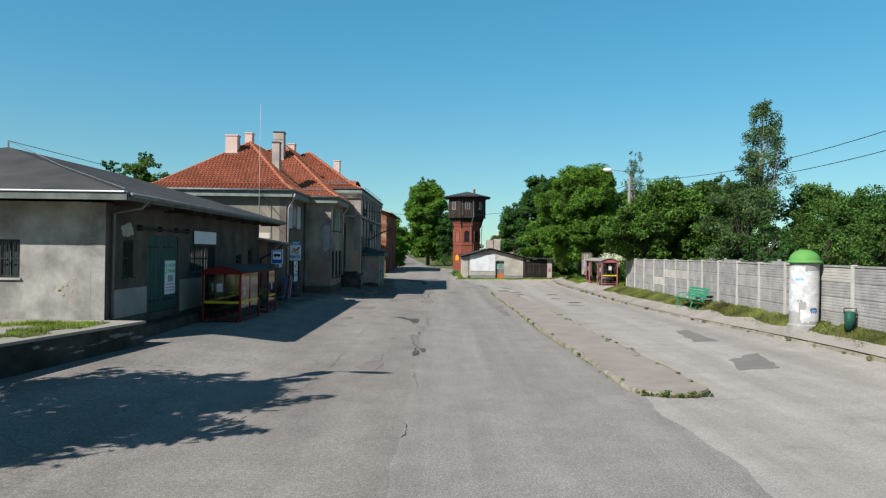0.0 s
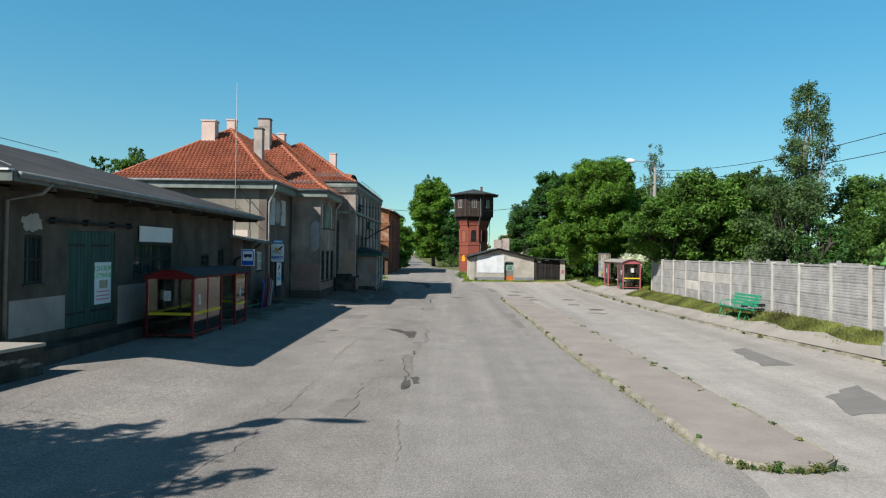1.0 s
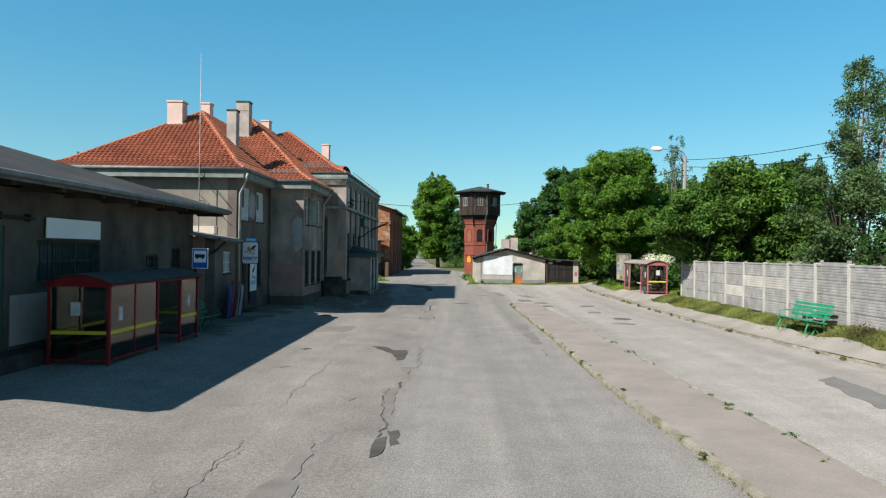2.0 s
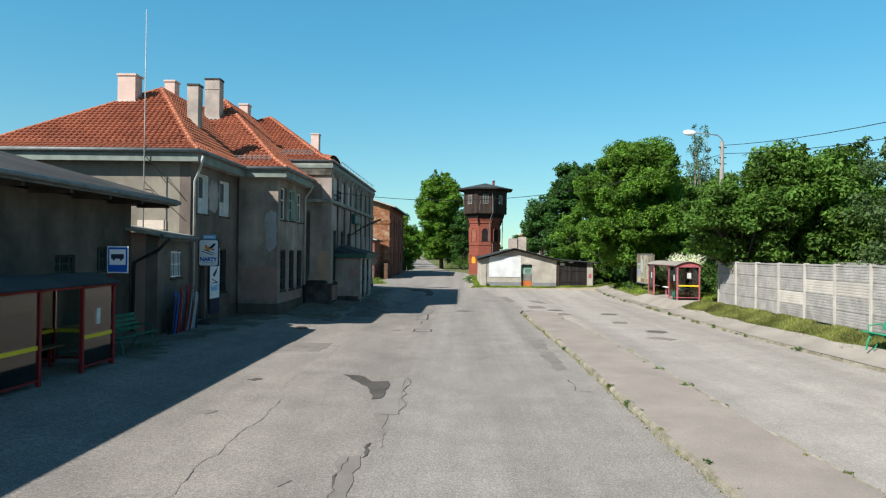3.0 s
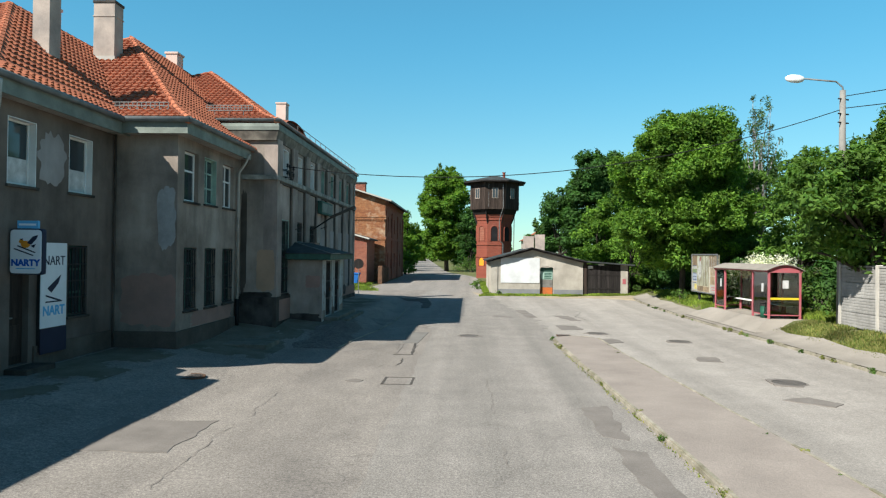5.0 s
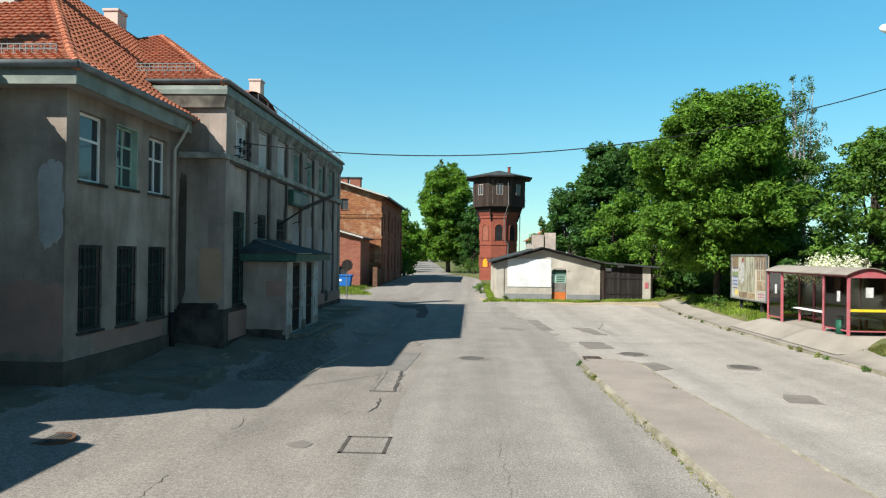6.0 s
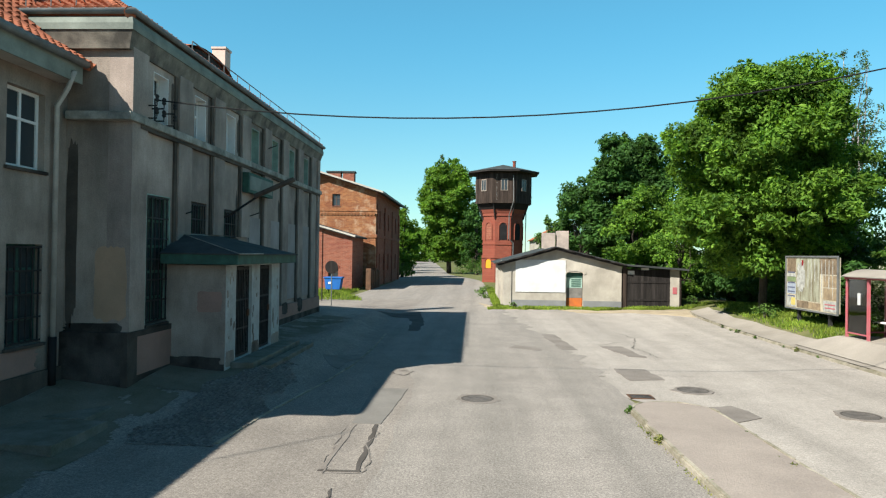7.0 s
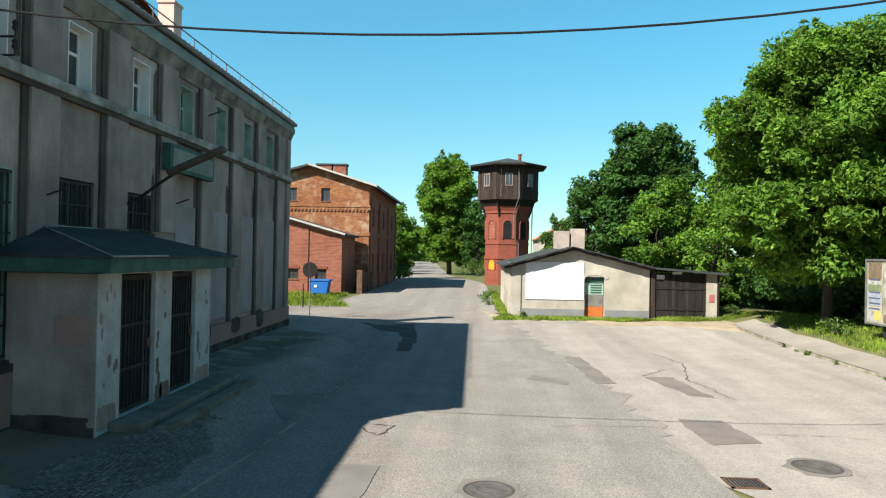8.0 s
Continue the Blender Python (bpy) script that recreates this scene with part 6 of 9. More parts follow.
    blob_patch("render_patch", "y", BY, -1, -7.65, 1.55, 0.75, 0.7, "plaster_pink", s, 5, "pinkish repaired render", 0.8)
    blob_patch("render_patch", "y", CY, -1, -5.98, 2.25, 0.31, 0.7, "plaster_warm", s, 6, "beige repaired render", 0.9)
    blob_patch("render_patch", "x", BX, 1, 45.6, 0.95, 1.6, 0.22, "plaster_pink", s, 7, "pinkish repaired render", 0.9)
    blob_patch("render_patch", "x", CX, 1, 57.2, 1.5, 2.6, 0.3, "plaster_pink", s, 8, "pinkish repaired render", 0.9)
    blob_patch("render_patch", "x", CX, 1, 54.35, 3.95, 0.36, 0.55, "plaster_warm", s, 9, "beige repaired render", 0.85)
    # insulators with the cable
    for y in (48.5, 48.8, 49.3):
        for z in (5.5, 5.75):
            bm = bmesh.new()
            tube(bm, [(CX, y, z), (CX + 0.25, y, z), (CX + 0.25, y, z + 0.1)], 0.016, 6)
            lathe(bm, CX + 0.25, y, [(0.03, z + 0.08), (0.045, z + 0.11), (0.03, z + 0.15), (0.045, z + 0.18), (0.02, z + 0.22)], 8)
            part("insulator_bracket", bm, "iron", s)
    # sign box
    sb = part("sign_box", boxes((CX + 0.1, CX + 0.28, 53.85, 56.1, 4.55, 5.1), bev=0.01), "green_paint", s, "green framed station sign box")
    part("face", boxes((CX + 0.28, CX + 0.29, 53.95, 56.0, 4.63, 5.02)), "fascia_pale", sb)
    # long lamp on a bent arm
    bm = bmesh.new()
    tube(bm, [(CX, 52.62, 3.75), (CX + 0.25, 52.6, 3.85), (CX + 0.9, 52.45, 4.25), (CX + 1.1, 52.4, 4.35)], 0.03, 8)
    la = part("wall_lamp", bm, "iron", s, "long old street lamp on a bent wall arm")
    bm = bmesh.new()
    box(bm, -0.55, 0.55, -0.1, 0.1, -0.05, 0.05, bev=0.03)
    bmesh.ops.transform(bm, matrix=Matrix.Translation((-4.2, 52.25, 4.52)) @ Matrix.Rotation(radians(-24), 4, "Y"), verts=bm.verts[:])
    part("housing", bm, "plinth", la)
    for y, z in ((50.3, 3.7), (54.6, 3.9), (56.2, 6.1)):
        bm = tubes([(CX, y, z), (CX + 0.35, y, z + 0.12)], r=0.015)
        part("bracket", bm, "iron", s)
    # --- porch ---
    PX, P0, P1 = -4.4, 49.6, 53.5
    ph = [(50.2, 51.25, 0.5, 2.58), (51.83, 52.8, 0.5, 2.58)]
    bm = bmesh.new()
    wall(bm, "x", PX, 1, P0, P1, 0.1, 2.6, ph, t=0.3)
    po = part("porch", bm, "flaky", s, "entrance porch with flaking pale pillars")
    part("side_wall", boxes((CX, PX - 0.3, P0, P0 + 0.25, 0.1, 2.6)), "plaster", po)
    part("side_wall", boxes((PX - 0.3, PX - 0.012, P0 - 0.008, P0 - 0.001, 0.1, 2.6)), "plaster", po)
    part("side_wall", boxes((CX, PX - 0.3, P1 - 0.25, P1, 0.1, 2.6)), "plaster_pink", po)
    part("plinth", boxes((CX, PX - 0.02, P0 - 0.03, P0, 0.1, 0.5)), "soot", po)
    for a, b, c, d in ph:
        bm = bmesh.new()
        box(bm, PX - 0.22, PX - 0.19, a + 0.02, b - 0.02, c, d)
        dr = part("door", bm, "boards_black", po, "dark barred door leaf")
        bm = bmesh.new()
        yy = [a + 0.04 + (b - a - 0.08) * i / 9 for i in range(10)]
        zz = [c + 0.05, c + 0.65, c + 1.3, d - 0.08]
        wall(bm, "x", PX - 0.065, 1, a + 0.02, b - 0.02, c + 0.02, d - 0.03, [(p + 0.011, q - 0.011, e_ + 0.02, g_ - 0.02) for p, q in zip(yy, yy[1:]) for e_, g_ in zip(zz, zz[1:])], t=0.025)
        part("grille", bm, "iron", dr)
        part("lock", boxes((PX - 0.065, PX - 0.03, b - 0.16, b - 0.06, c + 0.9, c + 1.05)), "rust", dr)
    part("frieze", boxes((CX, PX + 0.35, P0 - 0.32, P1 + 0.32, 2.62, 2.84), bev=0.012), "green_paint", po, "green painted eaves board")
    bm = bmesh.new()
    q = [(CX, P0 - 0.36, 2.85), (PX + 0.4, P0 - 0.36, 2.85), (PX + 0.4, P1 + 0.36, 2.85), (CX, P1 + 0.36, 2.85)]
    r = [(CX, P0 + 0.7, 3.28), (CX, P1 - 0.7, 3.28)]
    slab(bm, [q[0], q[1], r[0]], 0.03)
    slab(bm, [q[1], q[2], r[1], r[0]], 0.03)
    slab(bm, [q[2], q[3], r[1]], 0.03)
    pr = part("porch_roof", bm, "felt_dark", po, "dark felted hipped roof")
    part("hip_seal", tubes([q[1], r[0]], [r[0], r[1]], [q[1], (PX + 0.4, P0 + 1.2, 2.855)], r=0.014), "band_pale", pr, "chipped pale sealing along the hips")
    part("doorstep", boxes((PX, PX + 0.5, P0 + 0.3, P1 + 0.35, 0.2, 0.5), bev=0.02), "step_stone", po, "worn mossy doorstep")
    part("doorstep", boxes((PX + 0.6, PX + 0.84, P0 + 0.5, P1 + 0.5, 0.1, 0.42), bev=0.02), "step_stone", po, "worn mossy doorstep")
    peel = random.Random(17)
    for k in range(26):     # flaked spots on the three pillars
        y0, y1 = ((P0, 50.2), (51.25, 51.83), (52.8, P1))[k % 3]
        z = 0.62 + 1.9 * peel.random() ** 1.6
        r = peel.uniform(0.015, 0.05)
        blob_patch("flaked_spot", "x", PX, 1, peel.uniform(y0 + 0.08, y1 - 0.08), z, r, r * peel.uniform(1.0, 3.2), "plaster", po, 760 + k, "", 0.2)
    for k, (y, a) in enumerate(((49.86, 0.24), (51.54, 0.27), (53.15, 0.33))):
        blob_patch("damp_stain", "x", PX, 1, y, 0.6, a, 0.17, "plaster", po, 790 + k, "sooty damp at the pillar's foot", 0.7)
    blob_patch("damp_stain", "y", P0 - 0.03, -1, -5.1, 0.5, 0.6, 0.16, "soot", po, 794, "black damp at the porch's foot", 0.8)
    blob_patch("render_patch", "y", P0 - 0.008, -1, -4.75, 1.82, 0.27, 0.22, "plaster_pink", po, 61, "pinkish repaired render", 0.95)
    # slabs by the foot of the middle wing
    sl = thing("stone_slab", (-6.0, 45.5, 0.2), "mossy concrete slabs lying by the wall", "slab", "slabs by the wall")
    part("slab", boxes((-6.5, -4.9, 44.55, 45.95, 0.0, 0.2), bev=0.015), "step_stone", sl)
    part("slab", boxes((-6.45, -5.3, 45.98, 46.9, 0.0, 0.215), bev=0.015), "step_stone", sl)
    return (roof, faces), (roofb, facesb), (roofc, facesc)


STATION_ROOFS = station()


def annex():
    a = thing("annex", (-9, 37, 0.25), "small lean-to shop annex with a barred window and felt roof", "annex")
    X = -8.6
    hole = [(36.72, 37.5, 2.0, 2.88)]
    bm = bmesh.new()
    wall(bm, "x", X, 1, 35.78, 38.12, 0.1, 3.33, hole)
    part("wall", bm, "plaster_shop_shade", a)
    part("wall", boxes((-10.4, X - 0.38, 35.78, 36.1, 0.1, 3.44)), "plaster_pink", a)
    window(a, "x", X, 1, *hole[0], "frame_white", cols=1, bars=6)
    bm = bmesh.new()
    slab(bm, [(-8.37, 35.4, 3.4), (-8.37, 38.1, 3.4), (-10.4, 38.1, 3.72), (-10.4, 35.4, 3.72)], 0.08)
    part("roof", bm, "sheet_old", a, "greenish grey sheet metal roof")
    part("fascia", boxes((-8.37, -8.34, 35.4, 38.1, 3.2, 3.4)), "fascia", a)
    bm = tubes([(-8.27, 35.4, 3.34), (-8.27, 38.1, 3.3)], r=0.06, n=10)
    part("gutter", bm, "metal", a, smooth=True)
    bm = tubes([(-8.1, 35.5, 3.25), (-8.5, 35.6, 2.9), (-9.3, 35.7, 2.5), (-9.34, 35.72, 0.4)], r=0.05, n=8)
    part("downpipe", bm, "iron", a, smooth=True)
    part("brick_course", boxes((-10.4, -9.4, 38.1, 38.146, 3.6, 3.92)), "brick_bare", a, "bare pale brick strip above the annex roof")


annex()

# radio mast with its stays
t = thing("radio_mast", (-9.95, 37.6, 3.7), "thin pale metal mast stayed to the end wall", "mast")
bm = bmesh.new()
tube(bm, [(-9.95, 37.6, 3.6), (-9.95, 37.6, 7.5), (-9.95, 37.6, 11.0)], 0.022, 8, 0.012)
part("pole", bm, "tin", t, smooth=True)
for z, foot in ((6.1, 4.6), (5.2, 3.9)):
    part("stay", tubes([(-9.95, 37.6, z), (-8.72, 38.14, foot)], r=0.012), "iron", t)
    part("bracket", tubes([(-9.95, 37.6, z - 0.25), (-9.95, 38.16, z - 0.25)], r=0.016), "iron", t)


# ---------- concrete fence ----------
def fence_x(y):
    return 13.05 + 0.3 * step(28, 44, y)


def fence():
    f = thing("concrete_fence", (13.1, 30, 0.75), "weathered grey fence of stacked concrete panels between posts", "fence")
    bm = bmesh.new()
    pro = [(0.045, 0.005), (0.045, 0.475), (-0.045, 0.475)]
    for i in range(4, -1, -1):
        zz = 0.02 + i * 0.091
        pro += [(-0.045, zz + 0.08), (-0.054, zz + 0.072), (-0.054, zz + 0.01), (-0.045, zz + 0.002)]
    pro.append((-0.045, 0.005))
    va = [bm.verts.new((x, -0.97, z)) for x, z in pro]
    vb = [bm.verts.new((x, 0.97, z)) for x, z in pro]
    bm.faces.new(va)
    bm.faces.new(vb[::-1])
    for i in range(len(pro)):
        k = (i + 1) % len(pro)
        bm.faces.new((va[k], va[i], vb[i], vb[k]))
    bmesh.ops.recalc_face_normals(bm, faces=bm.faces[:])
    ribbed = mesh_of("fence_panel", bm.copy(), "concrete")
    ribbed_pale = mesh_of("fence_panel", bm, "concrete_pale")
    bm = bmesh.new()
    box(bm, -0.09, 0.08, -0.055, 0.055, -0.4, 2.05)
    bmesh.ops.bevel(bm, geom=[e for e in bm.edges if all(v.co.z > 2 for v in e.verts)], offset=0.015, segments=1, affect="EDGES")
    post = mesh_of("fence_post", bm, "concrete_pale")
    bm = bmesh.new()
    box(bm, -0.075, 0.075, -1.0, 1.0, 0.0, 0.06)
    coping = mesh_of("coping", bm, "concrete")
    rnd = random.Random(3)
    n, y = 18, 11.9
    prev = None
    for i in range(n + 1):
        yy = 11.2 + i * 2.06
        x = fence_x(yy)
        zb = 0.72 - 0.06 * step(30, 46, yy)
        piece("fence_post", post, pose(x, yy, zb, 0, rnd.uniform(-0.5, 0.5), 0), f)
        if prev:
            px, py, pz = prev
            a = math.degrees(math.atan2(yy - py, x - px)) - 90
            for k in range(4):
                piece("fence_panel", ribbed_pale if (i, k) in ((15, 1), (14, 2), (13, 2), (6, 3)) else ribbed, pose((x + px) / 2 + rnd.uniform(-0.006, 0.006), (yy + py) / 2, (zb + pz) / 2 + k * 0.485 + 0.02, 0, rnd.uniform(-0.6, 0.6), a), f)
            piece("coping", coping, pose((x + px) / 2, (yy + py) / 2, (zb + pz) / 2 + 1.965, 0, 0, a), f)
        prev = (x, yy, zb)


fence()
f2 = thing("concrete_fence", (17.6, 40, 0.9), "plain grey concrete fence further back among the trees", "fence")
for i in range(6):
    y = 33 + i * 2.2
    part("fence_panel", boxes((17.5, 17.58, y, y + 2.1, 0.8, 2.75)), "concrete", f2)
    part("fence_post", boxes((17.46, 17.62, y - 0.1, y, 0.7, 2.85)), "concrete", f2)


# ---------- advertising column, litter bins, benches ----------
t = thing("advertising_column", (12.5, 23.4, 0.5), "concrete poster column with torn white paper and a green dome", "advertising column")
cx, cy, z0 = 12.5, 23.4, 0.5
bm = bmesh.new()
lathe(bm, cx, cy, [(0.5, z0 - 0.3), (0.5, z0 + 0.2), (0.455, z0 + 0.25), (0.455, z0 + 2.28), (0.4, z0 + 2.32)], 36)
part("drum", bm, "concrete", t, smooth=False)
bm = bmesh.new()
lathe(bm, cx, cy, [(0.53, z0 + 2.29), (0.55, z0 + 2.32), (0.535, z0 + 2.36), (0.48, z0 + 2.38)] + [(0.48 * math.cos(a), z0 + 2.38 + 0.37 * math.sin(a)) for a in span(0.05, 1.52, 9)], 36)
part("dome", bm, "dome", t, "faded green domed cap", smooth=True)


def wrapped(a0, a1, za, zb, r, seed, name="paper", material="paper"):
    """A paper sheet glued round the drum, with a torn edge."""
    rnd = random.Random(seed)
    bm = bmesh.new()
    n = 18
    lo, hi = [], []
    for i in range(n + 1):
        a = radians(a0 + (a1 - a0) * i / n)
        jag = rnd.uniform(0, 0.14) if i % 2 else rnd.uniform(0, 0.05)
        lo.append(bm.verts.new((cx + r * math.cos(a), cy + r * math.sin(a), z0 + za + jag)))
        hi.append(bm.verts.new((cx + r * math.cos(a), cy + r * math.sin(a), z0 + zb - rnd.uniform(0, 0.04))))
    for i in range(n):
        bm.faces.new((lo[i], lo[i + 1], hi[i + 1], hi[i]))
    part(name, bm, material, t)


wrapped(-165, -40, 0.95, 2.05, 0.461, 1)
wrapped(-110, -50, 0.3, 1.1, 0.464, 2)
wrapped(150, 222, 0.6, 1.75, 0.463, 3)
wrapped(165, 245, 0.95, 2.2, 0.462, 4)
wrapped(228, 262, 0.28, 0.75, 0.463, 7)
wrapped(-96, -62, 0.6, 0.82, 0.467, 5, "print", "navy_faded")
wrapped(-90, -66, 0.66, 0.76, 0.47, 8, "print", "sky_blue")
wrapped(208, 240, 1.68, 1.8, 0.467, 6, "print", "sky_blue")
wrapped(215, 236, 0.98, 1.06, 0.467, 9, "print", "navy_faded")


def litter_bin(x, y, z, h=0.62, post=True):
    b = thing("litter_bin", (x, y, z), "dark green metal litter bin hung on a post", "litter bin", "litter bins")
    bm = bmesh.new()
    lathe(bm, x, y, [(0.135, z + 0.1), (0.15, z + h), (0.138, z + h), (0.125, z + 0.14)], 18)
    part("bucket", bm, "bin_green", b, smooth=True)
    part("frame", tubes([(x + 0.2, y, z - 0.1), (x + 0.2, y, z + h + 0.1), (x - 0.17, y, z + h + 0.1), (x - 0.17, y, z + h - 0.05)], r=0.018), "black", b)
    part("bracket", boxes((x + 0.13, x + 0.21, y - 0.02, y + 0.02, z + h - 0.1, z + h - 0.06)), "black", b)


litter_bin(12.68, 21.15, gz(12.68, 21.15), 0.66)
litter_bin(12.25, 51.6, gz(12.2, 51.6) + 0.1, 0.62)


def bench(m, label, paint="bench_green"):
    """Slatted park bench with curved iron legs, 1.9 m long, its back towards +x before it is turned."""
    b = new("park_bench")
    tagged(b, label, "bench", "park benches")
    b.empty_display_size = 0.3
    L = 0.95
    for i in range(5):
        x = -0.24 + i * 0.1
        z = 0.44 - 0.02 * i
        part("seat_slat", boxes((x - 0.04, x + 0.04, -L, L, z, z + 0.03), bev=0.006), paint, b)
    for i in range(4):
        z = 0.5 + i * 0.115
        x = 0.26 + i * 0.045
        part("back_slat", boxes((x, x + 0.03, -L, L, z, z + 0.085), bev=0.006), paint, b)
    for y in (-0.72, 0.72):
        pts = [(-0.3, y, 0.0), (-0.27, y, 0.2), (-0.2, y, 0.36), (-0.05, y, 0.42), (0.12, y, 0.38), (0.25, y, 0.22), (0.34, y, 0.0)]
        bm = tubes(pts, r=0.022)
        tube(bm, [(-0.26, y, 0.42), (0.2, y, 0.36), (0.27, y, 0.45), (0.43, y, 0.94)], 0.022, 6)
        tube(bm, [(-0.12, y, 0.0), (0.0, y, 0.2), (0.14, y, 0.0)], 0.016, 6)
        part("leg", bm, paint, b)
        part("armrest", tubes([(-0.26, y, 0.43), (-0.24, y, 0.62), (-0.05, y, 0.66), (0.33, y, 0.62)], r=0.018), paint, b)
    b.matrix_basis = m
    return b


bench(pose(12.25, 33.2, gz(12.25, 33.2) + 0.04, 0, 0, 3) @ Matrix.Diagonal((1.12, 1.15, 1.08, 1)), "bright green slatted park bench on the verge by the fence")
bench(pose(-7.75, 32.35, gz(-7.75, 32.35), 0, 0, 176), "green slatted park bench, its paint darkened for the shed's shade", "bench_shade")


# ---------- bus shelters ----------
def bus_shelter(name, x0, x1, y0, y1, z, h, open_side, red, open_span, label, roof_m):
    """Steel and glass shelter with an arched roof, glazed panels, a stripe and a seat. open_side: +1 or -1 in x."""
    s = thing(name, ((x0 + x1) / 2, (y0 + y1) / 2, z), label, "bus shelter", "bus shelters")
    xf, xb = (x1, x0) if open_side > 0 else (x0, x1)
    r = 0.035
    ys = [y0, open_span[0], open_span[1], y1]
    for y in ys:
        for x in (xf, xb):
            part("post", boxes((x - r, x + r, y - r, y + r, z, z + h)), red, s)
    for x in (xf, xb):
        part("beam", boxes((x - r, x + r, y0 - r, y1 + r, z + h - 0.04, z + h + 0.05)), red, s)
        for a, b in zip(ys, ys[1:]):
            if x == xf and (a, b) == open_span:
                continue
            part("rail", boxes((x - 0.02, x + 0.02, a + r, b - r, z + 0.12, z + 0.16)), red, s)
            n = max(1, round((b - a) / 1.1))
            for i in range(n):
                c, d = a + (b - a) * i / n, a + (b - a) * (i + 1) / n
                part("pane", boxes((x - 0.006, x + 0.006, c + 0.03, d - 0.03, z + 0.16, z + h - 0.05)), "clear", s)
                if i:
                    part("mullion", boxes((x - 0.02, x + 0.02, c - 0.02, c + 0.02, z + 0.12, z + h - 0.04)), red, s)
            if red == "red":
                part("stripe", boxes((x - 0.008, x + 0.008, a + 0.04, b - 0.04, z + 0.72, z + 0.80)), "yellow", s)
    for y in (y0, y1):
        part("pane", boxes((x0 + 0.04, x1 - 0.04, y - 0.006, y + 0.006, z + 0.16, z + h - 0.05)), "clear", s)
        if red == "red" or y == y0:
            part("stripe", boxes((x0 + 0.04, x1 - 0.04, y - 0.009, y + 0.009, z + 0.72, z + 0.80)), "yellow", s)
        part("rail", boxes((x0 + r, x1 - r, y - 0.02, y + 0.02, z + 0.12, z + 0.16)), red, s)
        bm = bmesh.new()
        n = 10
        a = [(x0 - 0.08 + (x1 - x0 + 0.16) * i / n, z + h + 0.02 + 0.2 * math.sin(math.pi * i / n)) for i in range(n + 1)]
        fr = [bm.verts.new((x, y - 0.03, zz)) for x, zz in a] + [bm.verts.new((x1 + 0.08, y - 0.03, z + h - 0.06)), bm.verts.new((x0 - 0.08, y - 0.03, z + h - 0.06))]
        bk = [bm.verts.new((v.co.x, y + 0.03, v.co.z)) for v in fr]
        bm.faces.new(fr)
        bm.faces.new(bk[::-1])
        for i in range(len(fr)):
            j = (i + 1) % len(fr)
            bm.faces.new((fr[j], fr[i], bk[i], bk[j]))
        bmesh.ops.recalc_face_normals(bm, faces=bm.faces[:])
        part("gable", bm, red, s)
    bm = bmesh.new()
    n = 12
    up, dn = [], []
    for i in range(n + 1):
        x = x0 - 0.14 + (x1 - x0 + 0.28) * i / n
        zz = z + h + 0.03 + 0.22 * math.sin(math.pi * i / n)
        up.append([bm.verts.new((x, yy, zz)) for yy in (y0 - 0.12, y1 + 0.12)])
        dn.append([bm.verts.new((x, yy, zz - 0.02)) for yy in (y0 - 0.12, y1 + 0.12)])
    for i in range(n):
        bm.faces.new((up[i][0], up[i + 1][0], up[i + 1][1], up[i][1]))
        bm.faces.new((dn[i][1], dn[i + 1][1], dn[i + 1][0], dn[i][0]))
        for k in (0, 1):
            bm.faces.new((up[i][k], dn[i][k], dn[i + 1][k], up[i + 1][k]))
    bmesh.ops.recalc_face_normals(bm, faces=bm.faces[:])
    part("roof", bm, roof_m, s, "arched sheet roof", smooth=False)
    sx = xb + (0.28 if xb < xf else -0.28)
    part("seat", boxes((sx - 0.16, sx + 0.16, y0 + 0.3, y1 - 0.3, z + 0.45, z + 0.49), bev=0.01), "wood" if red == "red" else "white", s)
    for y in (y0 + 0.6, (y0 + y1) / 2, y1 - 0.6):
        part("seat_leg", boxes((sx - 0.03, sx + 0.03, y - 0.03, y + 0.03, z, z + 0.45)), red, s)
    for y in (y0 - 0.014, ):
        part("notice", boxes((x0 + 0.5, x0 + 0.72, y - 0.004, y + 0.004, z + 1.15, z + 1.45)), "paper", s)
    part("notice", boxes((xb - 0.012, xb + 0.012, y0 + 0.9, y0 + 1.12, z + 1.1, z + 1.42)), "paper", s)
    part("notice", boxes((xf - 0.012, xf + 0.012, y0 + 0.45, y0 + 0.62, z + 1.0, z + 1.32)), "paper", s)
    part("notice", boxes((xf - 0.012, xf + 0.012, y1 - 0.7, y1 - 0.55, z + 1.0, z + 1.35)), "paper", s)
    return s


bus_shelter("bus_shelter", -8.62, -7.25, 25.45, 30.6, 0.26, 1.86, 1, "red", (27.9, 29.35), "red framed glass bus shelter with an arched grey roof, in shade", "felt")
bus_shelter("bus_shelter", 12.2, 13.35, 51.1, 56.5, 0.6, 1.8, -1, "red_faded", (52.5, 55.4), "faded red framed glass bus shelter with an arched pale roof", "paving")
sp = thing("shelter_base", (12.8, 53.8, 0.5), "flat concrete slab under the shelter", "slab", "", "structure")
bm = bmesh.new()
lo = [bm.verts.new(p) for p in ((11.2, 49.9, 0.2), (13.9, 49.9, 0.3), (13.9, 57.7, 0.3), (11.2, 57.7, 0.2))]
hi = [bm.verts.new(p) for p in ((12.05, 50.9, 0.6), (13.55, 50.9, 0.6), (13.55, 56.7, 0.6), (12.05, 56.7, 0.6))]
bm.faces.new(hi)
for i in range(4):
    bm.faces.new((lo[i], lo[(i + 1) % 4], hi[(i + 1) % 4], hi[i]))
part("slab", bm, "paving", sp)
part("slab", boxes((-8.9, -7.0, 25.1, 30.9, 0.1, 0.265), bev=0.02), "paving", sp)

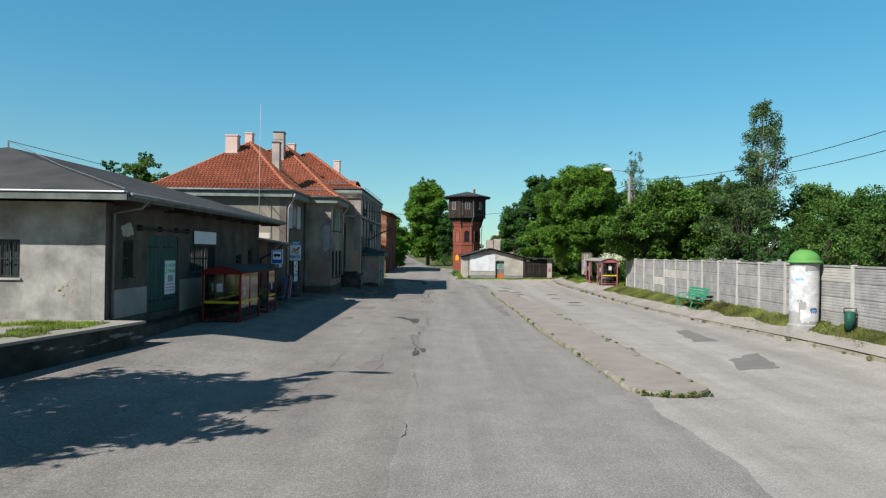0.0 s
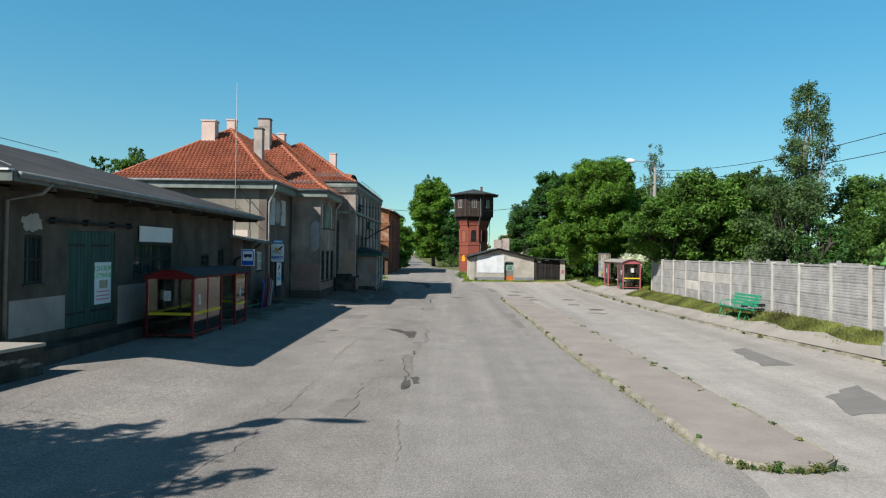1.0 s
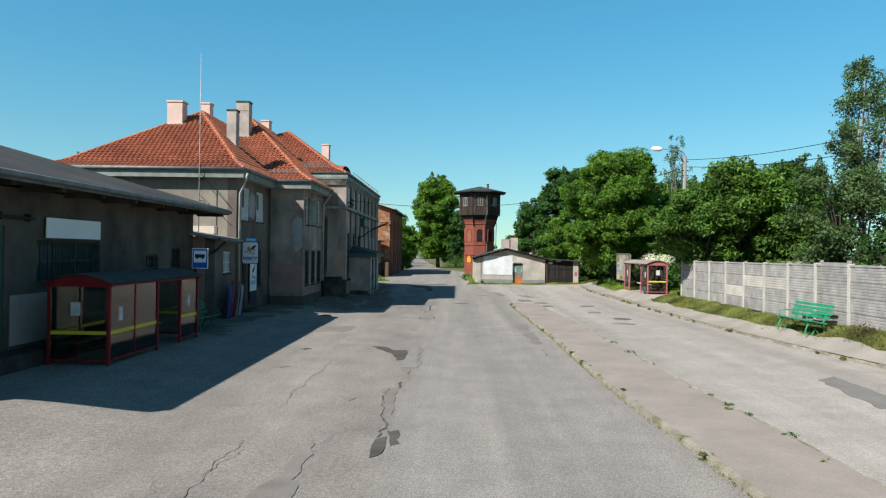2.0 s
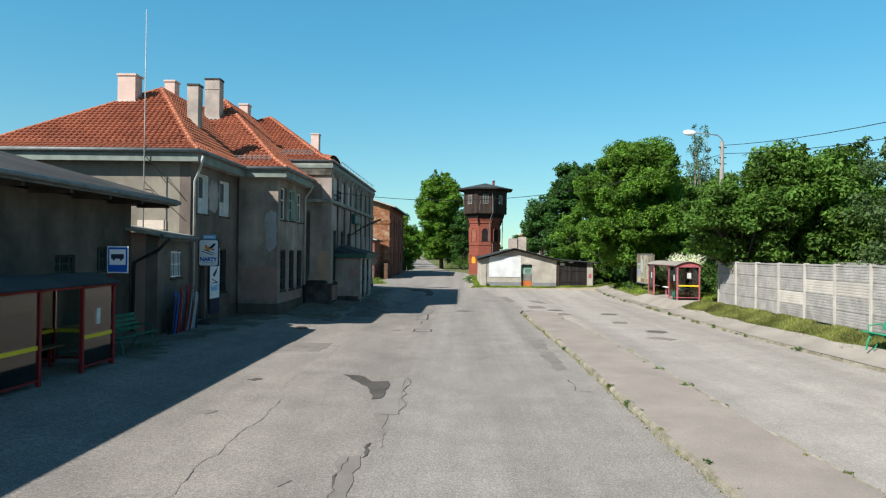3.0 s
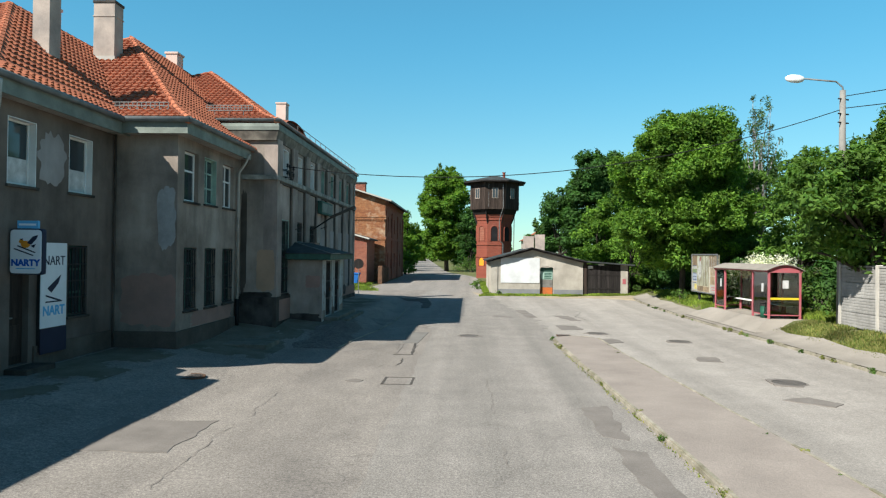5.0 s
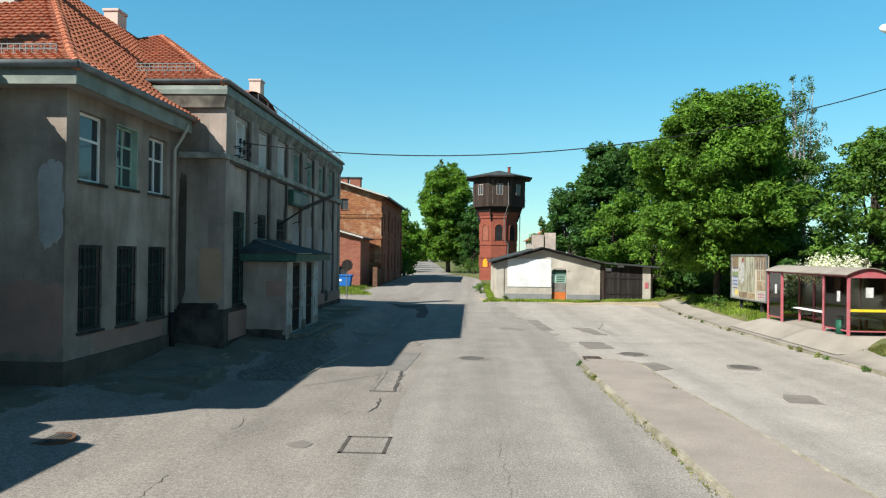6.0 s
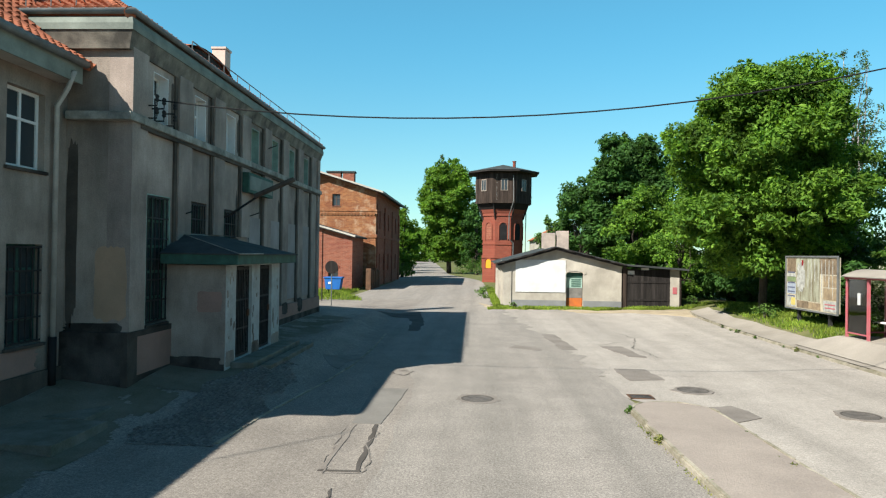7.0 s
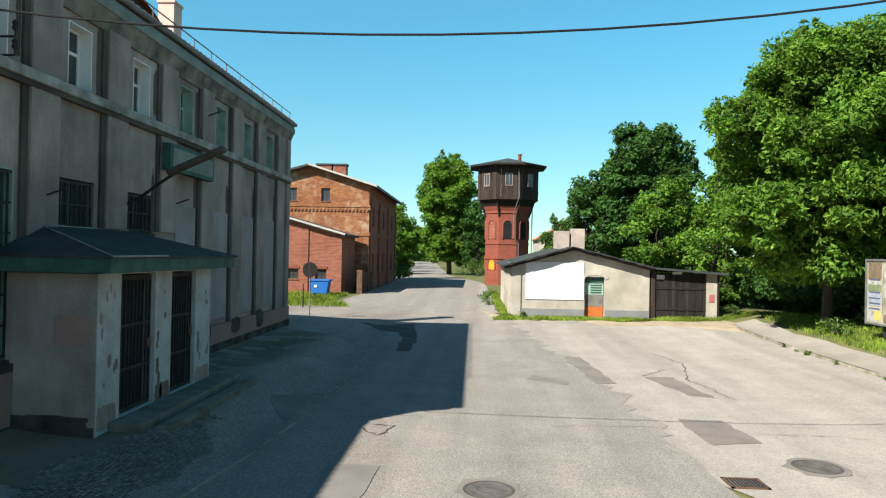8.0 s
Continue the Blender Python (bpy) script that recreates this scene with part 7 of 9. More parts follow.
# bus stop sign beside the shelter
t = thing("bus_stop_sign", (-7.2, 30.75, 0.28), "blue bus stop sign with a white bus pictogram", "sign")
part("pole", tubes([(-7.4, 30.75, 0.2), (-7.4, 30.75, 2.3), (-7.2, 30.75, 2.45), (-7.2, 30.75, 2.95)], r=0.025), "red", t)
part("plate", boxes((-7.46, -6.96, 30.7, 30.72, 2.36, 2.98), bev=0.008), "sign_white", t)
part("face", boxes((-7.435, -6.985, 30.694, 30.7, 2.385, 2.955)), "sign_blue", t)
part("field", boxes((-7.4, -7.02, 30.69, 30.694, 2.55, 2.91)), "sign_white", t)
part("pictogram", boxes((-7.36, -7.06, 30.686, 30.69, 2.69, 2.8), (-7.32, -7.27, 30.686, 30.69, 2.65, 2.69), (-7.15, -7.1, 30.686, 30.69, 2.65, 2.69)), "navy", t)


# ---------- shop signs, skis ----------
t = thing("shop_sign", (-8.2, 38.95, 2.4), "projecting rounded light box sign of a ski shop", "sign")
bm = boxes((-8.56, -7.84, 38.88, 39.03, 2.34, 3.3), bev=0.07)
part("light_box", bm, "navy", t)
bm = bmesh.new()
ring = [(cx_ + 0.07 * math.cos(math.pi * (k + q * 9) / 18), cz_ + 0.07 * math.sin(math.pi * (k + q * 9) / 18)) for q, (cx_, cz_) in enumerate(((-7.94, 3.2), (-8.46, 3.2), (-8.46, 2.44), (-7.94, 2.44))) for k in range(0, 10, 3)]
for grow, y_ in ((1.0, 38.872), (0.93, 38.866)):
    fr = [bm.verts.new((-8.2 + (x - -8.2) * grow, y_, 2.82 + (z - 2.82) * grow)) for x, z in ring]
    bk = [bm.verts.new((v.co.x, y_ + 0.006, v.co.z)) for v in fr]
    bm.faces.new(fr)
    for i in range(len(fr)):
        bm.faces.new((fr[i], bk[i], bk[(i + 1) % len(fr)], fr[(i + 1) % len(fr)]))
bmesh.ops.recalc_face_normals(bm, faces=bm.faces[:])
part("face", bm, "sign_white", t, "white face with rounded corners")
FRONT = Matrix(((1, 0, 0, 0), (0, 0, -1, 0), (0, 1, 0, 0), (0, 0, 0, 1)))
letters("NARTY", 0.185, Matrix.Translation((-8.2, 38.862, 2.53)) @ FRONT, "sign_blue", t, bold=0.008)
# a bird on skis: round body, head, raised wing, tail, skis
bm = bmesh.new()
for cx_, cz_, rx_, rz_ in ((-8.2, 2.97, 0.1, 0.075), (-8.29, 3.03, 0.05, 0.045)):
    bm.faces.new([bm.verts.new((cx_ + rx_ * math.cos(k * 0.524), 38.86, cz_ + rz_ * math.sin(k * 0.524))) for k in range(12)])
bmesh.ops.recalc_face_normals(bm, faces=bm.faces[:])
part("emblem", bm, "orange", t)
bm = bmesh.new()
for q in (((-8.17, 3.0), (-8.05, 3.13), (-7.93, 3.17), (-7.97, 3.08), (-8.02, 3.03), (-8.08, 2.96)), ((-8.1, 2.94), (-7.98, 2.98), (-8.02, 2.9)),
          ((-8.45, 2.87), (-8.43, 2.89), (-8.02, 2.75), (-8.04, 2.73)), ((-8.38, 2.93), (-8.36, 2.95), (-7.98, 2.81), (-8.0, 2.79)), ((-8.33, 3.08), (-8.25, 3.09), (-8.27, 3.05))):
    bm.faces.new([bm.verts.new((x, 38.858, z)) for x, z in q])
bmesh.ops.recalc_face_normals(bm, faces=bm.faces[:])
part("emblem", bm, "navy", t)
part("header", boxes((-8.42, -7.98, 38.92, 38.98, 3.3, 3.46)), "sky_blue", t)
part("text_bar", boxes((-8.38, -8.02, 38.914, 38.92, 3.36, 3.4)), "sign_white", t)
part("text_bar", boxes((-8.4, -8.0, 38.858, 38.866, 2.46, 2.48)), "sky_blue", t)
part("bracket", boxes((-8.58, -8.5, 38.92, 38.98, 2.5, 3.0)), "iron", t)
t = thing("shop_banner", (-8.45, 40.2, 1.2), "tall white banner of the ski shop on the wall", "banner")
part("sheet", boxes((-8.48, -8.465, 39.78, 40.72, 1.12, 3.02)), "sign_white", t)
part("frame", boxes((-8.58, -8.481, 39.82, 39.88, 0.6, 3.0), (-8.58, -8.481, 40.62, 40.68, 0.6, 3.0)), "iron", t)
letters("NART", 0.3, Matrix.Translation((-8.462, 40.25, 2.52)) @ TURN_X, "navy", t)
part("text_bar", boxes((-8.464, -8.46, 39.95, 40.55, 1.68, 1.71)), "navy", t)
letters("NART", 0.3, Matrix.Translation((-8.462, 40.25, 1.4)) @ TURN_X, "sky_blue", t, bold=0.008)
bm = bmesh.new()
slab(bm, [(-8.46, 40.0, 2.0), (-8.46, 40.5, 2.3), (-8.46, 40.4, 2.1), (-8.46, 40.15, 1.9)], 0.003)
slab(bm, [(-8.46, 39.95, 1.82), (-8.46, 40.5, 1.68), (-8.46, 40.5, 1.72), (-8.46, 39.95, 1.86)], 0.003)
part("emblem", bm, "navy", t)
part("panel", boxes((-8.485, -8.47, 39.8, 40.75, 0.55, 1.1)), "navy", t)

ski_rnd = random.Random(8)
ski_me = []
# colours picked darker to include the shade the skis stand in
for i, mname in enumerate(("navy", "red", "sky_print", "black", "faded", "poster_pale", "red", "navy", "sign_blue", "red")):
    bm = bmesh.new()
    L = 1.45
    prev = None
    for k in range(9):
        z = L * k / 8
        bend = 0.0 if k < 7 else 0.008 * (k - 6) ** 2
        w = (0.12 if i in (2, 6) else 0.07 if i in (1, 8) else 0.045) * ((1, 0.9, 0.84, 0.8, 0.8, 0.84, 0.9, 0.95, 0.6)[k])
        ring = [bm.verts.new((bend, -w, z)), bm.verts.new((bend, w, z)), bm.verts.new((bend - 0.012, w, z)), bm.verts.new((bend - 0.012, -w, z))]
        if prev:
            for a in range(4):
                bm.faces.new((prev[a], prev[(a + 1) % 4], ring[(a + 1) % 4], ring[a]))
        prev = ring
    bm.faces.new(prev)
    bmesh.ops.recalc_face_normals(bm, faces=bm.faces[:])
    ski_me.append(mesh_of("ski", bm, mname))
for i in range(24):
    y = 35.95 + i * 0.085
    ob = new("ski", ski_me[ski_rnd.randrange(len(ski_me))])
    ob.matrix_basis = pose(-8.2 + ski_rnd.uniform(-0.08, 0.08), y, 0.27, ski_rnd.uniform(-3, 3), -5 + ski_rnd.uniform(-2, 1), 180 + ski_rnd.uniform(-15, 15)) @ Matrix.Diagonal((1, 1, ski_rnd.uniform(0.8, 1.1), 1))
    tagged(ob, "colourful used ski leaning upright against the shop wall", "ski", "skis outside the shop")
t = thing("ski_rack", (-8.2, 37, 0.27), "low dark rail that holds the skis", "rack")
part("rail", tubes([(-8.32, 35.9, 1.05), (-8.32, 38.1, 1.05)], r=0.02), "iron", t)
for y in (35.92, 38.02):
    part("foot", boxes((-8.34, -8.3, y, y + 0.06, 0.2, 1.05)), "iron", t)


# ---------- hut with a lean-to ----------
def hut():
    h = thing("hut", (5.6, 75, 0.15), "low cream rendered hut with a dark felt roof", "hut")
    X0, X1, Y0, Y1, B = 2.53, 8.72, 71.6, 84.0, 0.05
    za, zl, zr, xa = 3.4, 2.62, 2.5, 5.2
    bm = bmesh.new()
    wall(bm, "y", Y0, -1, X0, X1, B, 2.45, [(5.8, 6.7, 0.2, 2.05)], t=0.3)
    part("wall", bm, "hut_wall", h)
    bm = bmesh.new()
    f = [(X0, 2.45), (X1, 2.45), (X1, zr - 0.02), (xa, za - 0.06), (X0, zl - 0.02)]
    a = [bm.verts.new((x, Y0, z)) for x, z in f]
    b = [bm.verts.new((x, Y0 + 0.3, z)) for x, z in f]
    bm.faces.new(a)
    bm.faces.new(b[::-1])
    for i in range(5):
        bm.faces.new((a[(i + 1) % 5], a[i], b[i], b[(i + 1) % 5]))
    part("gable", bm, "hut_wall", h)
    part("wall", boxes((X0, X0 + 0.3, Y0 + 0.3, Y1, B, 2.6)), "hut_wall", h)
    part("wall", boxes((X1 - 0.3, X1, Y0 + 0.3, Y1, B, 2.45)), "hut_wall", h)
    part("wall", boxes((X0, X1, Y1 - 0.3, Y1, B, 2.45)), "hut_wall", h)
    for y in (73.5, 75.6, 77.7, 79.8, 81.9):
        part("pier", boxes((X0 - 0.14, X0, y - 0.2, y + 0.2, B, 2.5)), "hut_wall", h)
    part("pier", boxes((X0 - 0.1, X0 + 0.35, Y0 - 0.06, Y0, B, 2.55)), "hut_wall", h)
    part("plinth", boxes((X0, 5.78, Y0 - 0.03, Y0, B, 0.55), (6.72, X1, Y0 - 0.03, Y0, B, 0.55)), "plaster_blue", h)
    part("white_panel", boxes((3.1, 5.76, Y0 - 0.035, Y0, 0.98, 2.7)), "whitewash", h, "whitewashed blank field on the front")
    # arched door, its lower half rusted orange
    d = part("door", boxes((5.83, 6.67, Y0 + 0.2, Y0 + 0.24, 0.2, 0.68)), "rust_door", h, "old door, orange below, bare grey and green above")
    part("middle_panel", boxes((5.83, 6.67, Y0 + 0.2, Y0 + 0.24, 0.69, 1.22)), "boards_grey", d, "bare weathered grey panel")
    part("upper_leaf", boxes((5.83, 6.67, Y0 + 0.2, Y0 + 0.24, 1.23, 2.03)), "green_pale", d)
    for i in range(4):
        part("slat", boxes((6.1, 6.6, Y0 + 0.185, Y0 + 0.2, 1.3 + i * 0.11, 1.36 + i * 0.11)), "green_paint", d)
    part("top_board", boxes((5.83, 6.67, Y0 + 0.17, Y0 + 0.2, 1.78, 2.04)), "green_paint", d)
    bm = bmesh.new()
    n = 10
    for s0, s1 in ((0.0, 0.16),):
        lo = [(6.25 + 0.47 * math.cos(math.pi * i / n), 1.93 + 0.2 * math.sin(math.pi * i / n)) for i in range(n + 1)]
        hi = [(6.25 + 0.62 * math.cos(math.pi * i / n), 2.0 + 0.3 * math.sin(math.pi * i / n)) for i in range(n + 1)]
        for i in range(n):
            vs = [bm.verts.new((x, Y0 - 0.03, z)) for x, z in (lo[i], lo[i + 1], hi[i + 1], hi[i])]
            ws = [bm.verts.new((v.co.x, Y0, v.co.z)) for v in vs]
            bm.faces.new(vs)
            for k in range(4):
                bm.faces.new((vs[(k + 1) % 4], vs[k], ws[k], ws[(k + 1) % 4]))
    bmesh.ops.recalc_face_normals(bm, faces=bm.faces[:])
    part("arch", bm, "hut_wall", h)
    # roof in short, slightly uneven sheets
    rnd = random.Random(2)
    o, yb = 0.45, Y1 + 0.3
    n = 7
    zs = [rnd.uniform(-0.05, 0.03) for _ in range(n + 1)]
    bm = bmesh.new()
    y_of = span(Y0 - 0.4, yb, n)
    for i in range(n):
        c, d_ = zs[i], zs[i + 1]
        bm = bmesh.new()
        slab(bm, [(X0 - o, y_of[i], zl - 0.12 + c), (X0 - o, y_of[i + 1], zl - 0.12 + d_), (xa, y_of[i + 1], za + d_), (xa, y_of[i], za + c)], 0.05)
        part("roof_sheet", bm, "felt_dark", h, "dark ragged roofing felt")
        bm = bmesh.new()
        slab(bm, [(X1 + 0.15, y_of[i], zr + 0.02 + c), (X1 + 0.15, y_of[i + 1], zr + 0.02 + d_), (xa, y_of[i + 1], za + d_), (xa, y_of[i], za + c)], 0.05)
        part("roof_sheet", bm, "felt_dark", h, "dark ragged roofing felt")
    for x0, z0, x1, z1 in ((X0 - o, zl - 0.15, xa, za - 0.03), (X1 + 0.15, zr - 0.01, xa, za - 0.03)):
        bm = bmesh.new()
        slab(bm, [(x0, Y0 - 0.33, z0), (x1, Y0 - 0.33, z1), (x1, Y0 - 0.27, z1), (x0, Y0 - 0.27, z0)], 0.13)
        part("bargeboard", bm, "boards_black", h)
        # torn felt hanging over the edge in short uneven flaps
        k = 0.0
        while k < 0.97:
            k2 = min(1.0, k + rnd.uniform(0.03, 0.11))
            drop, lift = rnd.uniform(-0.02, 0.06), rnd.uniform(0.0, 0.05)
            xa0, xa1 = x0 + (x1 - x0) * k, x0 + (x1 - x0) * k2
            za0, za1 = z0 + (z1 - z0) * k, z0 + (z1 - z0) * k2
            bm = bmesh.new()
            q = [(xa0, za0 + lift), (xa1, za1 + lift), (xa1, za1 - drop), ((xa0 + xa1) / 2, (za0 + za1) / 2 - drop * rnd.uniform(0.4, 1.3)), (xa0, za0 - drop * rnd.uniform(0.3, 1.0))]
            fr = [bm.verts.new((x, Y0 - 0.44, z)) for x, z in q]
            bk = [bm.verts.new((x, Y0 - 0.405, z)) for x, z in q]
            bm.faces.new(fr)
            bm.faces.new(bk[::-1])
            for i in range(5):
                bm.faces.new((fr[(i + 1) % 5], fr[i], bk[i], bk[(i + 1) % 5]))
            bmesh.ops.recalc_face_normals(bm, faces=bm.faces[:])
            part("felt_flap", bm, "boards_black", h)
            k = k2
    for x0, x1, zt in ((5.17, 5.97, 4.37), (6.07, 6.81, 4.51)):
        part("chimney", boxes((x0, x1, 78.0, 78.7, 2.8, zt), bev=0.02), "chimney_old", h)
    part("inside", boxes((X0 + 0.5, X1 - 0.5, Y0 + 0.4, Y1 - 0.5, 0.2, 2.3)), "dark_inside", h)
    # lean-to of tarred boards
    s = thing("shed", (10.4, 73, 0.15), "lean-to shed of black tarred boards with a felt roof", "shed")
    n = 15
    for i in range(n):
        x = 8.98 + i * 0.152
        part("board", boxes((x + 0.004, x + 0.148, Y0 + 0.05 + rnd.uniform(-0.008, 0.008), Y0 + 0.09, B + rnd.uniform(0.05, 0.12), 2.28)), "boards_black", s)
    part("post", boxes((8.8, 8.98, Y0 - 0.02, Y0 + 0.16, B, 2.4)), "boards", s)
    part("pier", boxes((11.28, 11.75, Y0, Y0 + 0.3, B, 2.3)), "hut_wall", s)
    part("post", boxes((11.75, 11.85, Y0, Y0 + 0.1, B, 2.3)), "boards", s)
    part("rail", boxes((8.98, 11.26, Y0 + 0.02, Y0 + 0.05, 1.55, 1.65), (8.98, 11.26, Y0 + 0.02, Y0 + 0.05, 0.6, 0.7)), "boards_black", s)
    part("back", boxes((8.75, 11.8, 76.5, 76.6, B, 2.2)), "boards_black", s)
    part("side", boxes((11.7, 11.8, Y0 + 0.3, 76.5, B, 2.2)), "boards_black", s)
    bm = bmesh.new()
    slab(bm, [(8.75, Y0 - 0.35, 2.56), (12.15, Y0 - 0.35, 2.34), (12.15, 76.9, 2.3), (8.75, 76.9, 2.52)], 0.1)
    part("roof", bm, "felt_dark", s)
    part("notice", boxes((9.05, 9.4, Y0 + 0.03, Y0 + 0.045, 2.0, 2.2)), "paper", s)
    part("notice", boxes((9.75, 10.15, Y0 - 0.01, Y0 + 0.015, 2.24, 2.36)), "paper", s)
    part("notice", boxes((11.4, 11.62, Y0 - 0.02, Y0, 1.0, 1.35)), "red_faded", s)


hut()


# ---------- water tower ----------
def water_tower():
    cx, cy = 3.85, 106.0
    t = thing("water_tower", (cx, cy, 0), "octagonal water tower, red brick below and dark boarded tank above", "tower")

    def octa(r, z0, z1, r2=None, n=8):
        bm = bmesh.new()
        r2 = r if r2 is None else r2
        lo = [bm.verts.new((cx + r * math.cos(radians(22.5 + 45 * i)), cy + r * math.sin(radians(22.5 + 45 * i)), z0)) for i in range(8)]
        hi = [bm.verts.new((cx + r2 * math.cos(radians(22.5 + 45 * i)), cy + r2 * math.sin(radians(22.5 + 45 * i)), z1)) for i in range(8)]
        bm.faces.new(lo[::-1])
        bm.faces.new(hi)
        for i in range(8):
            bm.faces.new((lo[i], lo[(i + 1) % 8], hi[(i + 1) % 8], hi[i]))
        return bm
    part("shaft", octa(2.22, 0, 7.2), "brick_tower", t)
    part("brick_band", octa(2.32, 2.6, 2.9), "brick_tower", t)
    part("brick_band", octa(2.32, 6.95, 7.25), "brick_tower", t)
    part("brick_band", octa(2.3, 4.0, 4.12), "brick_tower", t)
    part("corbel", octa(2.36, 7.25, 7.62, 2.5), "brick_tower", t)
    part("corbel", octa(2.52, 7.62, 8.3, 2.9), "boards_black", t)
    part("tank_core", octa(2.95, 8.3, 11.4), "boards_black", t)
    for i in range(8):
        a0, a1 = radians(22.5 + 45 * i), radians(67.5 + 45 * i)
        p0 = Vector((cx + 3.1 * math.cos(a0), cy + 3.1 * math.sin(a0), 0))
        p1 = Vector((cx + 3.1 * math.cos(a1), cy + 3.1 * math.sin(a1), 0))
        d = (p1 - p0)
        nrm = Vector((math.cos((a0 + a1) / 2), math.sin((a0 + a1) / 2), 0))
        n = 11
        if nrm.y > 0.5:
            continue
        for k in range(n):
            q0, q1 = p0 + d * ((k + 0.04) / n), p0 + d * ((k + 0.96) / n)
            bm = bmesh.new()
            prism(bm, [tuple(v[:2]) for v in (q0, q1, q1 - nrm * 0.05, q0 - nrm * 0.05)], 8.2, 11.45)
            bmesh.ops.recalc_face_normals(bm, faces=bm.faces[:])
            part("board", bm, "boards", t)
        m = (p0 + p1) / 2
        side = d.normalized()
        bm = bmesh.new()
        q = [m - side * 0.32, m + side * 0.32]
        prism(bm, [tuple(v[:2]) for v in (q[0] + nrm * 0.02, q[1] + nrm * 0.02, q[1] - nrm * 0.02, q[0] - nrm * 0.02)], 9.5, 10.6)
        bmesh.ops.recalc_face_normals(bm, faces=bm.faces[:])
        w = part("window", bm, "glass", t)
        for s0, s1, z0, z1 in ((-0.36, -0.29, 9.45, 10.65), (0.29, 0.36, 9.45, 10.65), (-0.3, 0.3, 10.58, 10.65), (-0.3, 0.3, 9.45, 9.52), (-0.03, 0.03, 9.5, 10.6)):
            bm = bmesh.new()
            prism(bm, [tuple(v[:2]) for v in (m + side * s0 + nrm * 0.045, m + side * s1 + nrm * 0.045, m + side * s1 - nrm * 0.01, m + side * s0 - nrm * 0.01)], z0, z1)
            bmesh.ops.recalc_face_normals(bm, faces=bm.faces[:])
            part("frame", bm, "plaster", w)
        # arched brick windows on the shaft
        f = 2.22 * math.cos(radians(22.5))
        for zb, zt, mm in ((4.5, 6.2, "brick" if i == 4 else "dark_inside"), (1.6, 2.5, "orange" if i == 4 else "glass")):
            bm = bmesh.new()
            pts = [(-0.36, zb), (0.36, zb)] + [(0.36 * math.cos(math.pi * k / 8), zt - 0.36 + 0.36 * math.sin(math.pi * k / 8)) for k in range(9)]
            vs = [bm.verts.new(Vector((cx, cy, z)) + nrm * (f + 0.03) + side * u) for u, z in pts]
            bm.faces.new(vs)
            ext = bmesh.ops.extrude_face_region(bm, geom=bm.faces[:])
            bmesh.ops.translate(bm, vec=-nrm * 0.1, verts=[v for v in ext["geom"] if isinstance(v, bmesh.types.BMVert)])
            bmesh.ops.recalc_face_normals(bm, faces=bm.faces[:])
            part("arched_window", bm, mm, t)
            bm = bmesh.new()
            arc = [Vector((cx, cy, zt - 0.36 + 0.46 * math.sin(math.pi * k / 8))) + nrm * (f + 0.02) + side * (0.46 * math.cos(math.pi * k / 8)) for k in range(9)]
            arc = [Vector((cx, cy, zb)) + nrm * (f + 0.02) + side * 0.46] + arc + [Vector((cx, cy, zb)) + nrm * (f + 0.02) - side * 0.46]
            tube(bm, arc, 0.075, 6)
            part("surround", bm, "brick_tower", t)
        # brace under the tank
        bm = tubes([tuple(p0 * 0.0 + Vector((cx + 2.2 * math.cos(a0), cy + 2.2 * math.sin(a0), 6.6))), (cx + 2.85 * math.cos(a0), cy + 2.85 * math.sin(a0), 8.4)], r=0.08)
        part("brace", bm, "boards_black", t)
    bm = octa(3.9, 11.35, 11.5)
    part("eave_board", bm, "boards_black", t)
    part("roof", octa(3.93, 11.5, 12.4, 0.12), "felt_dark", t)
    bm = bmesh.new()
    lathe(bm, cx + 1.1, cy - 0.6, [(0.16, 11.7), (0.16, 12.65), (0.22, 12.66), (0.22, 12.72)], 10)
    part("flue", bm, "brick_tower", t)
    part("drainpipe", tubes([(cx + 0.9, cy - 3.05, 11.0), (cx + 0.95, cy - 3.05, 8.4), (cx + 0.55, cy - 2.3, 7.0), (cx + 0.55, cy - 2.3, 4.6), (cx + 1.0, cy - 2.2, 4.2), (cx + 1.0, cy - 2.2, 1)], r=0.05), "metal", t)
    part("drainpipe", tubes([(cx + 2.9, cy - 1.2, 9.0), (cx + 2.35, cy - 1.0, 7.9), (cx + 2.3, cy - 0.9, 1)], r=0.05), "metal", t)
    part("corner_board", boxes((cx - 0.85, cx - 0.73, cy - 2.85, cy - 2.75, 8.5, 11.1)), "white", t)


water_tower()


